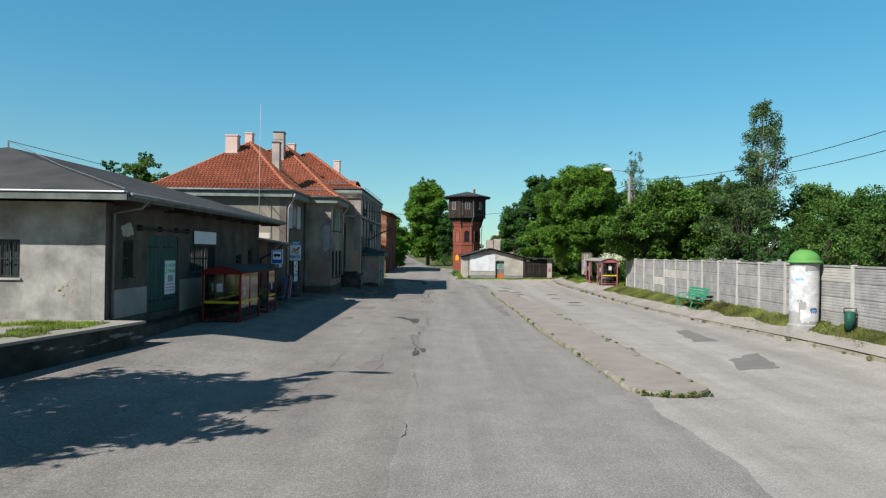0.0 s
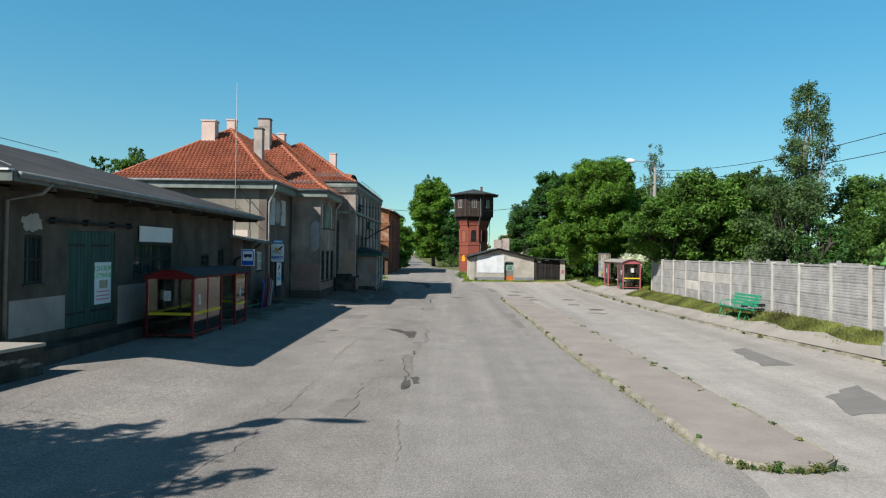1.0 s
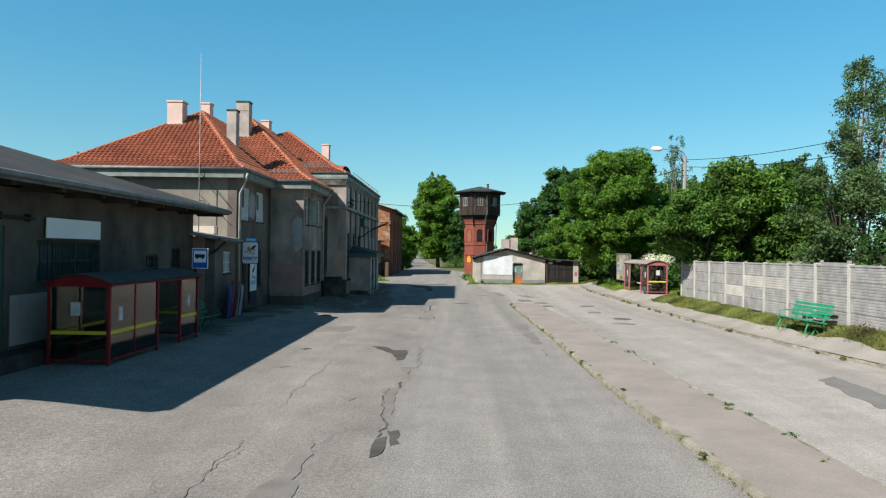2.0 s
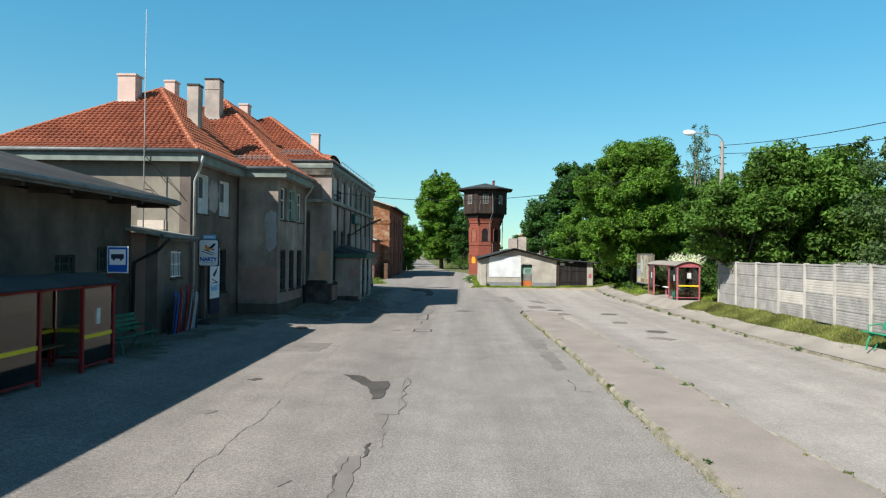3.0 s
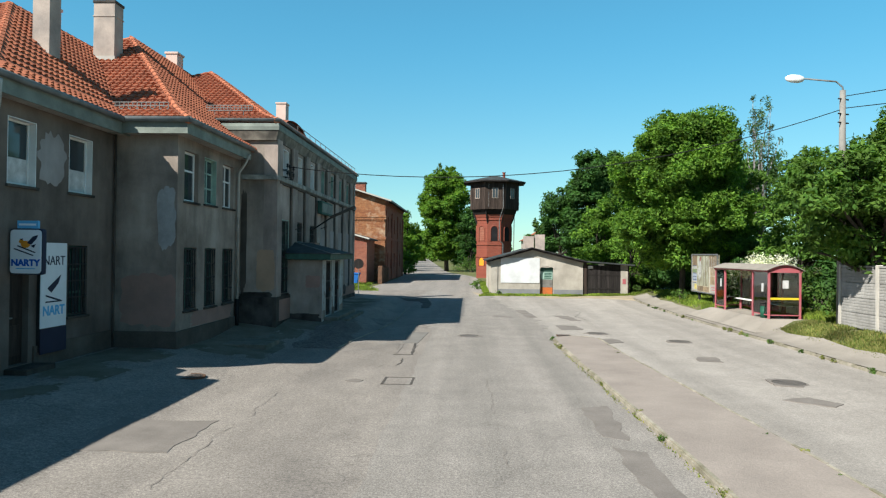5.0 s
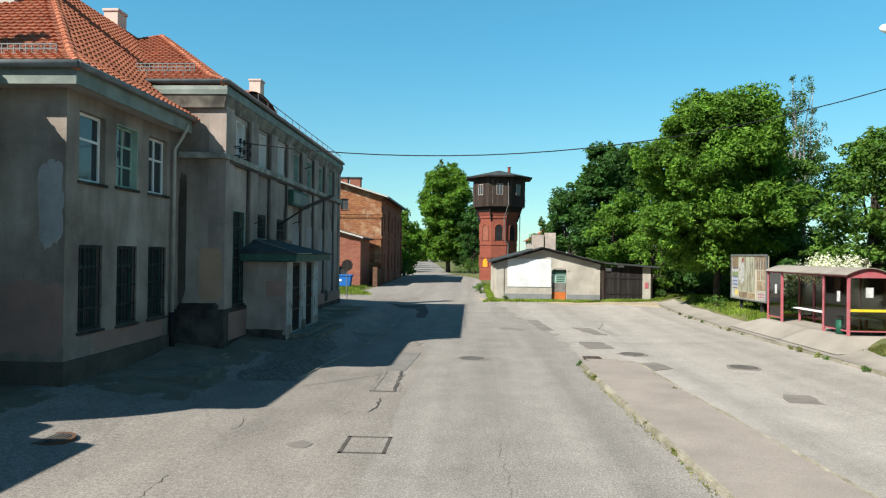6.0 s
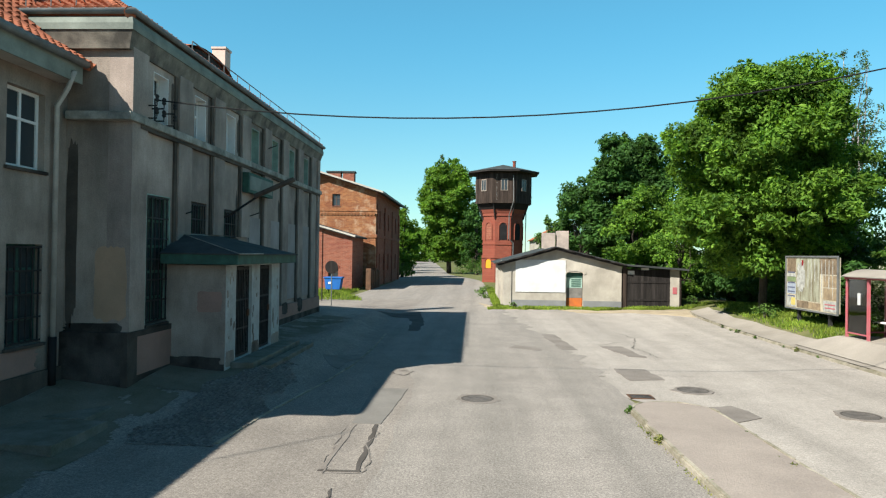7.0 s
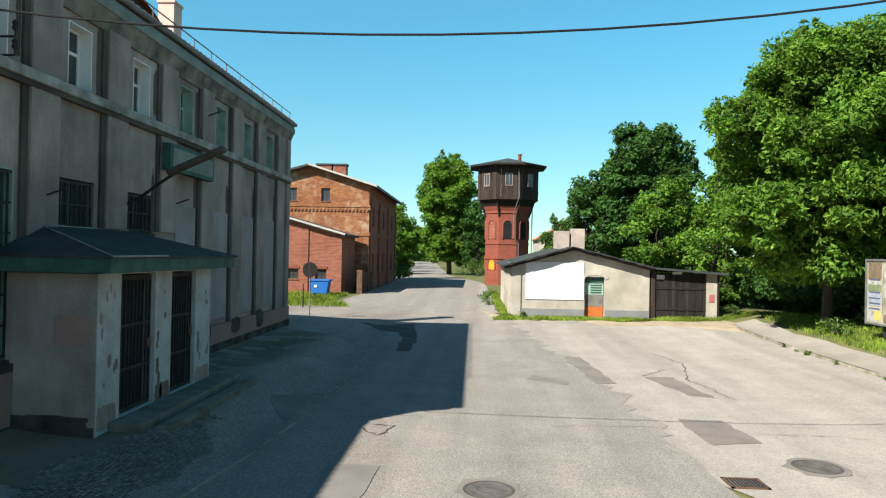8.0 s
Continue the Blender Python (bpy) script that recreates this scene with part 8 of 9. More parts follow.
# ---------- brick buildings beyond the station ----------
def brick_house():
    # low wing in front
    b = thing("brick_outbuilding", (-11, 91, 0), "low red brick outbuilding with arched windows and a single pitch roof", "building")
    X, Y, B = -8.75, 88.0, 0.0
    hs = [(-12.6, -11.8, 1.0, 1.75), (-10.6, -9.8, 1.0, 1.75)]
    bm = bmesh.new()
    wall(bm, "y", Y, -1, -17, X, B, 3.7, hs, t=0.35)
    part("wall", bm, "brick", b)
    bm = bmesh.new()
    f = [(-17, 3.7), (X, 3.7), (X, 4.2), (-17, 6.45)]
    a = [bm.verts.new((x, Y, z)) for x, z in f]
    c = [bm.verts.new((x, Y + 0.35, z)) for x, z in f]
    bm.faces.new(a)
    bm.faces.new(c[::-1])
    for i in range(4):
        bm.faces.new((a[(i + 1) % 4], a[i], c[i], c[(i + 1) % 4]))
    part("gable", bm, "brick", b)
    part("wall", boxes((X - 0.35, X, Y + 0.35, 93.5, B, 4.2)), "brick", b)
    part("pilaster", boxes((X - 0.6, X + 0.06, Y - 0.08, Y, B, 4.1)), "brick", b)
    part("pilaster", boxes((-11.4, -11.1, Y - 0.08, Y, B, 4.75)), "brick", b)
    bm = bmesh.new()
    slab(bm, [(X + 0.35, Y - 0.4, 4.26), (X + 0.35, 93.5, 4.26), (-17, 93.5, 6.62), (-17, Y - 0.4, 6.62)], 0.16)
    part("roof", bm, "felt", b)
    bm = bmesh.new()
    slab(bm, [(X + 0.35, Y - 0.45, 4.3), (X + 0.35, Y - 0.4, 4.3), (-17, Y - 0.4, 6.66), (-17, Y - 0.45, 6.66)], 0.13)
    part("verge", bm, "concrete_pale", b, "pale board along the roof edge")
    for h_ in hs:
        window(b, "y", Y, -1, *h_, "boards", cols=2, transom=0.5, sill="brick")
        part("arch", boxes((h_[0] - 0.06, h_[1] + 0.06, Y - 0.05, Y, h_[3], h_[3] + 0.18)), "brick_tower", b)
    part("inside", boxes((-16, X - 0.6, Y + 0.6, 93, 0.2, 3.5)), "dark_inside", b)
    # tall house
    h = thing("brick_house", (-12, 103, 0), "tall old two-storey house of red and yellow brick", "building")
    X, Y, Y1 = -7.75, 94.0, 112.0
    ws = [(-14.35, -13.65, 7.05, 8.1), (-11.65, -10.95, 7.05, 8.1)]
    bm = bmesh.new()
    wall(bm, "y", Y, -1, -19, X, 0, 8.3, ws, t=0.4)
    part("wall", bm, "brick_yellow", h)
    bm = bmesh.new()
    f = [(-19, 8.3), (X, 8.3), (X, 8.42), (-12.6, 9.85), (-19, 8.42)]
    a = [bm.verts.new((x, Y, z)) for x, z in f]
    c = [bm.verts.new((x, Y + 0.4, z)) for x, z in f]
    bm.faces.new(a)
    bm.faces.new(c[::-1])
    for i in range(5):
        bm.faces.new((a[(i + 1) % 5], a[i], c[i], c[(i + 1) % 5]))
    part("gable", bm, "brick_yellow", h)
    side = [(96 + 3.1 * i, 96.9 + 3.1 * i, z, z + 1.6) for i in range(5) for z in (1.3, 5.2)]
    bm = bmesh.new()
    wall(bm, "x", X, 1, Y + 0.4, Y1, 0, 8.4, side, t=0.4)
    part("wall", bm, "brick", h)
    for w_ in ws:
        window(h, "y", Y, -1, *w_, "boards", cols=2, transom=0.6, sill="brick")
    for w_ in side:
        window(h, "x", X, 1, *w_, "boards", cols=2, transom=0.6, sill="brick")
    part("brick_band", boxes((-19, X + 0.1, Y - 0.1, Y, 6.6, 6.75), (-19, X + 0.1, Y - 0.05, Y, 6.4, 6.6)), "brick_yellow", h)
    for i in range(38):
        part("dentil", boxes((-18.9 + i * 0.295, -18.75 + i * 0.295, Y - 0.09, Y, 6.26, 6.4)), "brick_yellow", h)
    part("brick_band", boxes((-19, X + 0.08, Y - 0.07, Y, 4.3, 4.45)), "brick_yellow", h)
    part("verge", boxes((X + 0.7, X + 0.74, Y - 0.6, Y1 + 0.5, 8.14, 8.32)), "metal", h)
    bm = bmesh.new()
    slab(bm, [(X + 0.7, Y - 0.64, 8.33), (X + 0.7, Y - 0.6, 8.33), (-12.6, Y - 0.6, 10.03), (-12.6, Y - 0.64, 10.03)], 0.14)
    part("verge", bm, "concrete_pale", h, "pale board along the roof edge")
    part("brick_band", boxes((X, X + 0.1, Y, Y1, 4.3, 4.6), (X, X + 0.1, Y, Y1, 8.0, 8.3)), "brick", h)
    for y in (94.75, 99.8, 105.6, 111.6):
        part("pilaster", boxes((X, X + 0.12, y - 0.3, y + 0.3, 0, 7.3)), "brick", h)
    bm = bmesh.new()
    slab(bm, [(X + 0.7, Y - 0.6, 8.3), (X + 0.7, Y1 + 0.5, 8.3), (-12.6, Y1 + 0.5, 10.0), (-12.6, Y - 0.6, 10.0)], 0.16)
    slab(bm, [(-19.6, Y - 0.6, 8.1), (-19.6, Y1 + 0.5, 8.1), (-12.6, Y1 + 0.5, 10.0), (-12.6, Y - 0.6, 10.0)], 0.16)
    part("roof", bm, "felt", h)
    for x, w_ in ((-12.6, 1.3), (-11.2, 1.1)):
        c = part("chimney", boxes((x - w_ / 2, x + w_ / 2, 99, 99.8, 8.8, 10.6)), "brick", h)
        part("cap", boxes((x - w_ / 2 - 0.08, x + w_ / 2 + 0.08, 98.92, 99.88, 10.6, 10.75)), "felt_dark", c)
    part("inside", boxes((-18, X - 0.6, Y + 0.6, Y1 - 0.6, 0.2, 7)), "dark_inside", h)
    # small yard wall with posts beside the road
    y_ = thing("yard_wall", (-7.4, 91, 0), "broken dark brick yard wall beside the road", "wall")
    for i in range(6):
        part("pier", boxes((-7.7, -7.3, 88.6 + i * 0.95, 89.0 + i * 0.95, 0, 1.7 - 0.12 * (i % 3)), bev=0.02), "rust", y_)


brick_house()


def far_house():
    h = thing("house", (16, 172, 0), "far cream house with an orange tiled roof", "house")
    part("wall", boxes((12.6, 19.4, 168.0, 177.0, 0.0, 6.2)), "hut_wall", h)
    bm = bmesh.new()
    slab(bm, [(12.1, 167.5, 6.05), (12.1, 177.5, 6.05), (16.0, 177.5, 8.3), (16.0, 167.5, 8.3)], 0.15)
    slab(bm, [(19.9, 167.5, 6.05), (19.9, 177.5, 6.05), (16.0, 177.5, 8.3), (16.0, 167.5, 8.3)], 0.15)
    part("roof", bm, "tile", h, "orange tiled roof")
    bm = bmesh.new()
    bm.faces.new([bm.verts.new(v) for v in ((12.6, 168.0, 6.2), (19.4, 168.0, 6.2), (16.0, 168.0, 8.1))])
    part("gable", bm, "hut_wall", h)
    part("chimney", boxes((16.8, 17.5, 171.0, 171.7, 7.2, 9.2)), "brick", h)
    for x in (14.2, 17.2):
        window(h, "y", 168.0, -1, x - 0.45, x + 0.45, 3.6, 5.0, set_in=-0.07)


far_house()


# ---------- blue container, road sign, posts ----------
t = thing("waste_container", (-9.6, 85.4, 0.02), "blue plastic wheeled waste container with a lid", "waste container")
bm = boxes((-10.2, -8.95, 84.9, 85.8, 0.2, 1.0))
for v in bm.verts:
    if v.co.z < 0.5:
        v.co.x = -9.58 + (v.co.x + 9.58) * 0.82
part("body", bm, "plastic_blue", t)
part("lid", boxes((-10.27, -8.88, 84.85, 85.85, 1.0, 1.12), bev=0.04), "plastic_blue", t)
part("label_plate", boxes((-9.9, -9.7, 84.86, 84.9, 0.6, 0.75)), "sign_white", t)
for x in (-10.0, -9.15):
    bm = bmesh.new()
    tube(bm, [(x - 0.04, 85.3, 0.11), (x + 0.04, 85.3, 0.11)], 0.1, 12)
    part("wheel", bm, "black", t)
t = thing("road_sign", (-6.4, 69.5, 0.1), "round road sign seen from its back, blackened for shade, on a thin post", "sign")
bm = bmesh.new()
tube(bm, [(-6.35, 69.3, 2.18), (-6.35, 69.33, 2.18)], 0.33, 24)
# grey metal back coloured near black to stand for its shade
part("plate", bm, "boards_black", t)
part("pole", tubes([(-6.35, 69.36, 0.0), (-6.35, 69.36, 2.5)], r=0.03), "metal", t)
t = thing("bollard", (-8.3, 75.8, 0.1), "thin dark metal post in the grass", "post")
part("pole", tubes([(-8.3, 75.8, 0.0), (-8.3, 75.8, 1.25)], r=0.04), "iron", t)


# ---------- billboard ----------
t = thing("billboard", (13.03, 60.4, 0.5), "faded advertising billboard on two dark posts", "billboard")
B0, B1 = 58.57, 62.22
part("panel", boxes((13.01, 13.11, B0, B1, 1.1, 3.0), bev=0.01), "faded", t, "faded brownish printed field")
part("frame", boxes((12.97, 13.02, B0 - 0.05, B1 + 0.05, 3.0, 3.06), (12.97, 13.02, B0 - 0.05, B1 + 0.05, 1.05, 1.1), (12.97, 13.02, B0 - 0.05, B0, 1.1, 3.0), (12.97, 13.02, B1, B1 + 0.05, 1.1, 3.0)), "metal", t)
# column of small notices at the far end, a washed-out picture, and brown fields at the near end
for z, h_, m_ in ((1.14, 0.42, "poster_pale"), (1.62, 0.4, "sky_print"), (2.08, 0.18, "grass_print"), (2.27, 0.13, "poster_pale"), (2.46, 0.5, "poster_brown")):
    part("notice", boxes((13.002, 13.014, B1 - 0.74, B1 - 0.06, z, z + h_)), m_, t)
part("notice", boxes((12.998, 13.002, B1 - 0.72, B1 - 0.4, 1.2, 1.48)), "yellow_faded", t)
for z in (1.52, 1.68, 1.84, 2.02, 2.41):
    part("text_bar", boxes((12.997, 13.002, B1 - 0.68, B1 - 0.12, z, z + 0.045)), "navy_faded", t)
part("picture", boxes((13.004, 13.014, B0 + 1.15, B1 - 0.78, 1.42, 2.97)), "poster_green", t, "washed-out greenish picture with pale streaks")
part("picture", boxes((13.003, 13.014, B0 + 0.06, B0 + 1.15, 2.42, 2.97)), "poster_brown", t, "dark brown weathered strip")
blob_patch("pale_cloud", "x", 13.004, -1, B1 - 1.15, 2.3, 0.3, 0.55, "poster_pale", t, 395, "bleached cloudy patch", 0.2)
for i in range(8):
    y = B0 + 0.3 + i * 0.24
    blob_patch("pale_streak", "x", 13.003, -1, y, 2.25 + 0.14 * (i % 3), 0.014 + 0.008 * (i % 2), 0.62 - 0.12 * (i % 3), "poster_pale", t, 400 + i, "", 0.5)
for y, z0_, z1_, m_ in ((B0 + 0.06, 1.14, 1.5, "poster_pale"), (B0 + 0.06, 1.54, 1.94, "poster_tan"), (B0 + 0.06, 1.98, 2.38, "poster_tan"), (B0 + 1.1, 1.14, 1.38, "poster_tan"), (B0 + 1.95, 1.14, 1.4, "poster_brown")):
    part("print_field", boxes((13.002, 13.014, y, y + 0.84, z0_, z1_)), m_, t)
for z in (1.24, 1.36):
    part("text_bar", boxes((12.997, 13.002, B0 + 0.14, B0 + 0.8, z, z + 0.04)), "red_faded", t)
part("emblem", boxes((12.996, 13.002, B1 - 1.32, B1 - 1.2, 2.7, 2.9)), "red", t)
for y in (B0 + 0.75, B1 - 0.7):
    part("post", boxes((13.12, 13.22, y - 0.06, y + 0.06, 0.2, 3.0)), "iron", t)


# ---------- street lamps and wires ----------
def street_lamp(x, y, z, h, arm, label, long_head=False):
    s = thing("street_lamp", (x, y, z), label, "street lamp", "street lamps")
    bm = bmesh.new()
    tube(bm, [(x, y, z - 0.3), (x, y, z + h * 0.5), (x, y, z + h)], 0.15, 10, 0.09)
    part("pole", bm, "pole_concrete", s, smooth=True)
    ax, ay = arm
    bm = bmesh.new()
    tube(bm, [(x, y, z + h - 0.5), (x, y, z + h + 0.1), (x + ax * 0.15, y + ay * 0.15, z + h + 0.3), (x + ax * 0.9, y + ay * 0.9, z + h + 0.42)], 0.028, 8)
    part("arm", bm, "metal", s, smooth=True)
    bm = bmesh.new()
    lathe(bm, 0, 0, [(0.02, -0.3), (0.09, -0.27), (0.14, -0.1), (0.14, 0.1), (0.1, 0.25), (0.03, 0.32)], 12)
    q = Vector((ax, ay, 0.12)).to_track_quat("Z", "Y").to_matrix().to_4x4()
    bmesh.ops.transform(bm, matrix=Matrix.Translation((x + ax * 1.1, y + ay * 1.1, z + h + 0.42)) @ q @ Matrix.Diagonal((0.75, 1, 1.6 if long_head else 1, 1)), verts=bm.verts[:])
    part("head", bm, "white", s, "pale lamp head", smooth=True)
    bm = bmesh.new()
    for dz in (0.3, 0.8, 1.1):
        tube(bm, [(x - 0.2, y - 0.1, z + h - dz), (x + 0.25, y + 0.1, z + h - dz)], 0.025, 6)
    part("crossbar", bm, "iron", s)
    if long_head:
        # unseen box, added only to give the pole's shadow its blob
        part("switch_box", boxes((x - 0.2, x + 0.2, y - 0.16, y + 0.16, z + h - 0.35, z + h + 0.1), bev=0.03), "metal", s)
    return s


street_lamp(13.5, 48.6, 0.6, 8.0, (-1.4, 0.1), "concrete street lamp with a curved arm and pale head")
street_lamp(-9.55, 10.3, 0.0, 8.35, (0.75, -0.2), "concrete street lamp with a curved arm beside the platform", long_head=True)
# pole out of view, added so that the wires have an end
street_lamp(18.6, 12.0, 0.7, 9.2, (-0.6, 1.4), "unseen concrete lamp pole added to carry the overhead wires")


def wire(a, b, sag, r=0.014, label="thin black overhead wire"):
    a, b = Vector(a), Vector(b)
    pts = [a.lerp(b, i / 20) - Vector((0, 0, sag * 4 * (i / 20) * (1 - i / 20))) for i in range(21)]
    bm = bmesh.new()
    tube(bm, pts, r, 6)
    return tagged(part("overhead_wire", bm, "black", None), label, "wire", "overhead wires")


wire((-5.4, 48.5, 5.85), (13.45, 48.6, 7.95), 1.12, 0.014)
wire((13.55, 48.6, 8.4), (18.6, 12.0, 9.6), 1.5)
wire((13.6, 48.6, 8.0), (18.7, 12.0, 8.7), 1.5)


# ---------- trees ----------
def leaf_cloud(centres, radii, per, size, seed, droop=0.0, flat=0.62, shell=0.5, ruffle=0.5):
    """Leaves of a crown: pointed two-triangle blades on the outer parts of many uneven clumps."""
    r = np.random.default_rng(seed)
    P, S = [], []
    for c, rad in zip(centres, radii):
        n = int(per * rad * rad)
        d = r.normal(size=(n, 3))
        d /= np.linalg.norm(d, axis=1)[:, None]
        k = shell + (1 - shell) * r.random(n) ** 0.6
        k *= 1 + 0.22 * np.sin(3 * d[:, 0] + 5 * d[:, 1] + rad * 9) * np.sin(4 * d[:, 2] + rad * 7)
        p = c + d * (rad * k)[:, None] * np.array((1, 1, flat))
        if droop:
            p[:, 2] -= droop * r.random(n) ** 2 * rad
        P.append(p)
        S.append(d)
    P, D = np.concatenate(P), np.concatenate(S)
    n = len(P)
    nrm = D * 0.75 + np.array((0, 0, 0.6)) + r.normal(size=(n, 3)) * ruffle
    nrm /= np.linalg.norm(nrm, axis=1)[:, None]
    a = np.cross(nrm, r.normal(size=(n, 3)))
    a /= np.linalg.norm(a, axis=1)[:, None]
    b = np.cross(nrm, a)
    s = (size * r.uniform(0.6, 1.3, n))[:, None]
    V = np.stack([P - a * s, P - b * s * 0.45 - nrm * s * 0.1, P + a * s, P + b * s * 0.45 - nrm * s * 0.1], axis=1).reshape(-1, 3)
    F = np.arange(n * 4).reshape(-1, 4)
    return V, F


def crown_mesh(name, V, F, material):
    me = bpy.data.meshes.new(name)
    me.from_pydata(V.tolist(), [], F.tolist())
    me.materials.append(M[material])
    return me


def crown_clumps(seed, x, y, z0, z1, r, n, fill=7, lean=(0, 0), small=1.0):
    """Uneven clumps gathered into boughs within an egg-shaped crown, with gaps between the boughs."""
    g = np.random.default_rng(seed)
    h = z1 - z0
    nb = max(10, int(7 + 4.6 * h / max(1.0, r)))
    cs, rs = [], []
    for b in range(nb):
        k = min(1.0, max(0.0, (b + g.uniform(-1.2, 1.7)) / nb))
        prof = (math.sin(math.pi * (0.13 + 0.77 * k)) ** 0.6) * (1.05 - 0.3 * k)
        a = b * 2.4 + g.uniform(-0.5, 0.5)
        br = r * g.uniform(0.36, 0.52) * (0.6 + 0.4 * prof)
        rad = max(0.0, r * prof - br * 0.75) * g.uniform(0.75, 1.1)
        bz = z0 + br * 0.5 + max(0.0, h - br * 1.15) * k
        for i in range(max(3, n // nb)):
            d = g.normal(size=3)
            d /= np.linalg.norm(d)
            q = g.random() ** 0.4
            cr = br * g.uniform(0.28, 0.52) * small
            cs.append(np.array((x + rad * math.cos(a) + lean[0] * k + d[0] * br * q * 0.8, y + rad * math.sin(a) + lean[1] * k + d[1] * br * q * 0.8,
                                max(z0 + cr * 0.5, bz + d[2] * br * q * 0.55))))
            rs.append(cr)
    # long shoots that break the outline
    for i in range(n // 3):
        j = int(g.integers(0, len(cs)))
        d = cs[j] - np.array((x, y, z0 + 0.35 * h))
        d = d / (np.linalg.norm(d) + 0.01) + g.normal(size=3) * 0.3 + np.array((0, 0, 0.25))
        d /= np.linalg.norm(d)
        c0, r0 = cs[j], rs[j]
        if rs[j] < r * 0.06:
            continue
        for q in range(3):
            cs.append(c0 + d * r0 * (0.8 + 0.3 * q))
            rs.append(r0 * (0.42 - 0.1 * q))
    for i in range(n // fill):
        k = 0.05 + 0.83 * g.random()
        q = 0.25 if fill == 7 else 0.62 * math.sin(math.pi * (0.15 + 0.75 * k))
        cs.append(np.array((x + g.uniform(-q, q) * r + lean[0] * k, y + g.uniform(-q, q) * r, z0 + h * k)))
        rs.append(r * 0.24)
    return cs, rs


def tree(x, y, z, z0, z1, r, seed, leaves, label, category="tree", clumps=96, per=379, size=0.146, bark="bark", trunk=0.22, droop=0.0, lean=(0, 0), group="trees", fill=7, flat=0.62, ruffle=0.6, small=1.0):
    """A tapered trunk with limbs, and a crown of leaves in clumps."""
    t = thing("tree", (x, y, z), label, category, group)
    cs, rs = crown_clumps(seed, x, y, z0, z1, r, clumps, fill=fill, lean=lean, small=small)
    g = random.Random(seed)
    bm = bmesh.new()
    h = z1 - z
    pts = [(x + g.uniform(-0.1, 0.1) * i, y + g.uniform(-0.1, 0.1) * i, z - 0.2 + (h * 0.82 + 0.2) * i / 6) for i in range(7)]
    pts = [(px + lean[0] * 0.5 * i / 6, py + lean[1] * 0.5 * i / 6, pz) for i, (px, py, pz) in enumerate(pts)]
    tube(bm, pts, trunk, 10, trunk * 0.2)
    part("trunk", bm, bark, t, smooth=True)
    for c in cs[::max(1, len(cs) // 14)]:
        k = g.uniform(0.3, 0.7)
        b0 = Vector(pts[min(6, int(k * 6))])
        if c[2] < b0.z:
            b0 = Vector(pts[2])
        bm = bmesh.new()
        mid = b0.lerp(Vector(c), 0.5) + Vector((g.uniform(-0.3, 0.3), g.uniform(-0.3, 0.3), 0.3))
        tube(bm, [b0, mid, Vector(c)], trunk * 0.35, 6, trunk * 0.08)
        part("limb", bm, bark, t, smooth=True)
    V, F = leaf_cloud(cs, rs, per, size, seed, droop, flat, ruffle=ruffle)
    ob = piece("crown", crown_mesh("crown", V, F, leaves), Matrix(), t)
    return t


def shrub(x, y, z, h, r, seed, leaves, label, clumps=9, per=420, size=0.1, group="shrubs", name="shrub", stems="bark"):
    t = thing(name, (x, y, z), label, "shrub", group)
    g = np.random.default_rng(seed)
    cs, rs = [], []
    for i in range(clumps):
        a, k = g.random() * 6.283, math.sqrt(g.random())
        cr = r * g.uniform(0.3, 0.5)
        cs.append(np.array((x + r * 0.7 * k * math.cos(a), y + r * 0.7 * k * math.sin(a), z + cr * 0.5 + max(0, h - cr * 1.3) * g.random() * (1 - 0.4 * k))))
        rs.append(cr)
    bm = bmesh.new()
    for c in cs[:7]:
        tube(bm, [(x, y, z - 0.1), ((x + c[0]) / 2 + 0.05, (y + c[1]) / 2, (z + c[2]) / 2 + 0.1), tuple(c)], 0.03 + 0.01 * r, 5, 0.008)
    part("stem", bm, stems, t)
    V, F = leaf_cloud(cs, rs, per, size, seed)
    piece("foliage", crown_mesh("foliage", V, F, leaves), Matrix(), t)
    return t


# along the forecourt
tree(13.5, 65.6, 0.5, 2.1, 12.2, 5.4, 21, "maple", "broad bright green maple behind the billboard", clumps=640, per=600, size=0.115, lean=(0.4, 0), trunk=0.19, flat=0.6, ruffle=0.85, small=0.62)
tree(11.7, 80.0, 0.3, 0.6, 8.3, 2.9, 20, "maple", "bright green tree behind the lean-to", clumps=110, per=420, size=0.13)
tree(16.8, 70.0, 0.5, 1.5, 11.2, 4.6, 22, "chestnut", "dark green broadleaf tree in the row behind", clumps=96, per=523, size=0.115)
tree(14.4, 95.0, 0.4, 1.0, 14.9, 4.9, 23, "dark_leaf", "tall dark green tree beyond the hut", clumps=190, per=230, size=0.2, fill=3)
tree(10.5, 96.0, 0.3, 0.6, 10.4, 3.6, 24, "dark_leaf", "dark green tree beyond the hut", clumps=130, per=240, size=0.19, fill=3)
tree(20.3, 70.8, 0.5, 6.0, 14.0, 1.7, 25, "birch_leaf", "slender birch with thin hanging foliage", clumps=56, per=520, size=0.083, bark="birch", trunk=0.16, droop=1.4)
tree(16.6, 47.8, 0.7, 1.9, 9.0, 4.6, 26, "chestnut", "dense chestnut tree overhanging the concrete fence", clumps=210, per=520, size=0.12)
tree(17.3, 58.5, 0.6, 1.6, 8.4, 3.0, 27, "chestnut", "leafy tree behind the shelter", clumps=84, per=563, size=0.115)
tree(20.5, 52.5, 0.7, 2.0, 9.0, 4.4, 28, "chestnut", "dense leafy tree behind the fence", clumps=105, per=441, size=0.127)
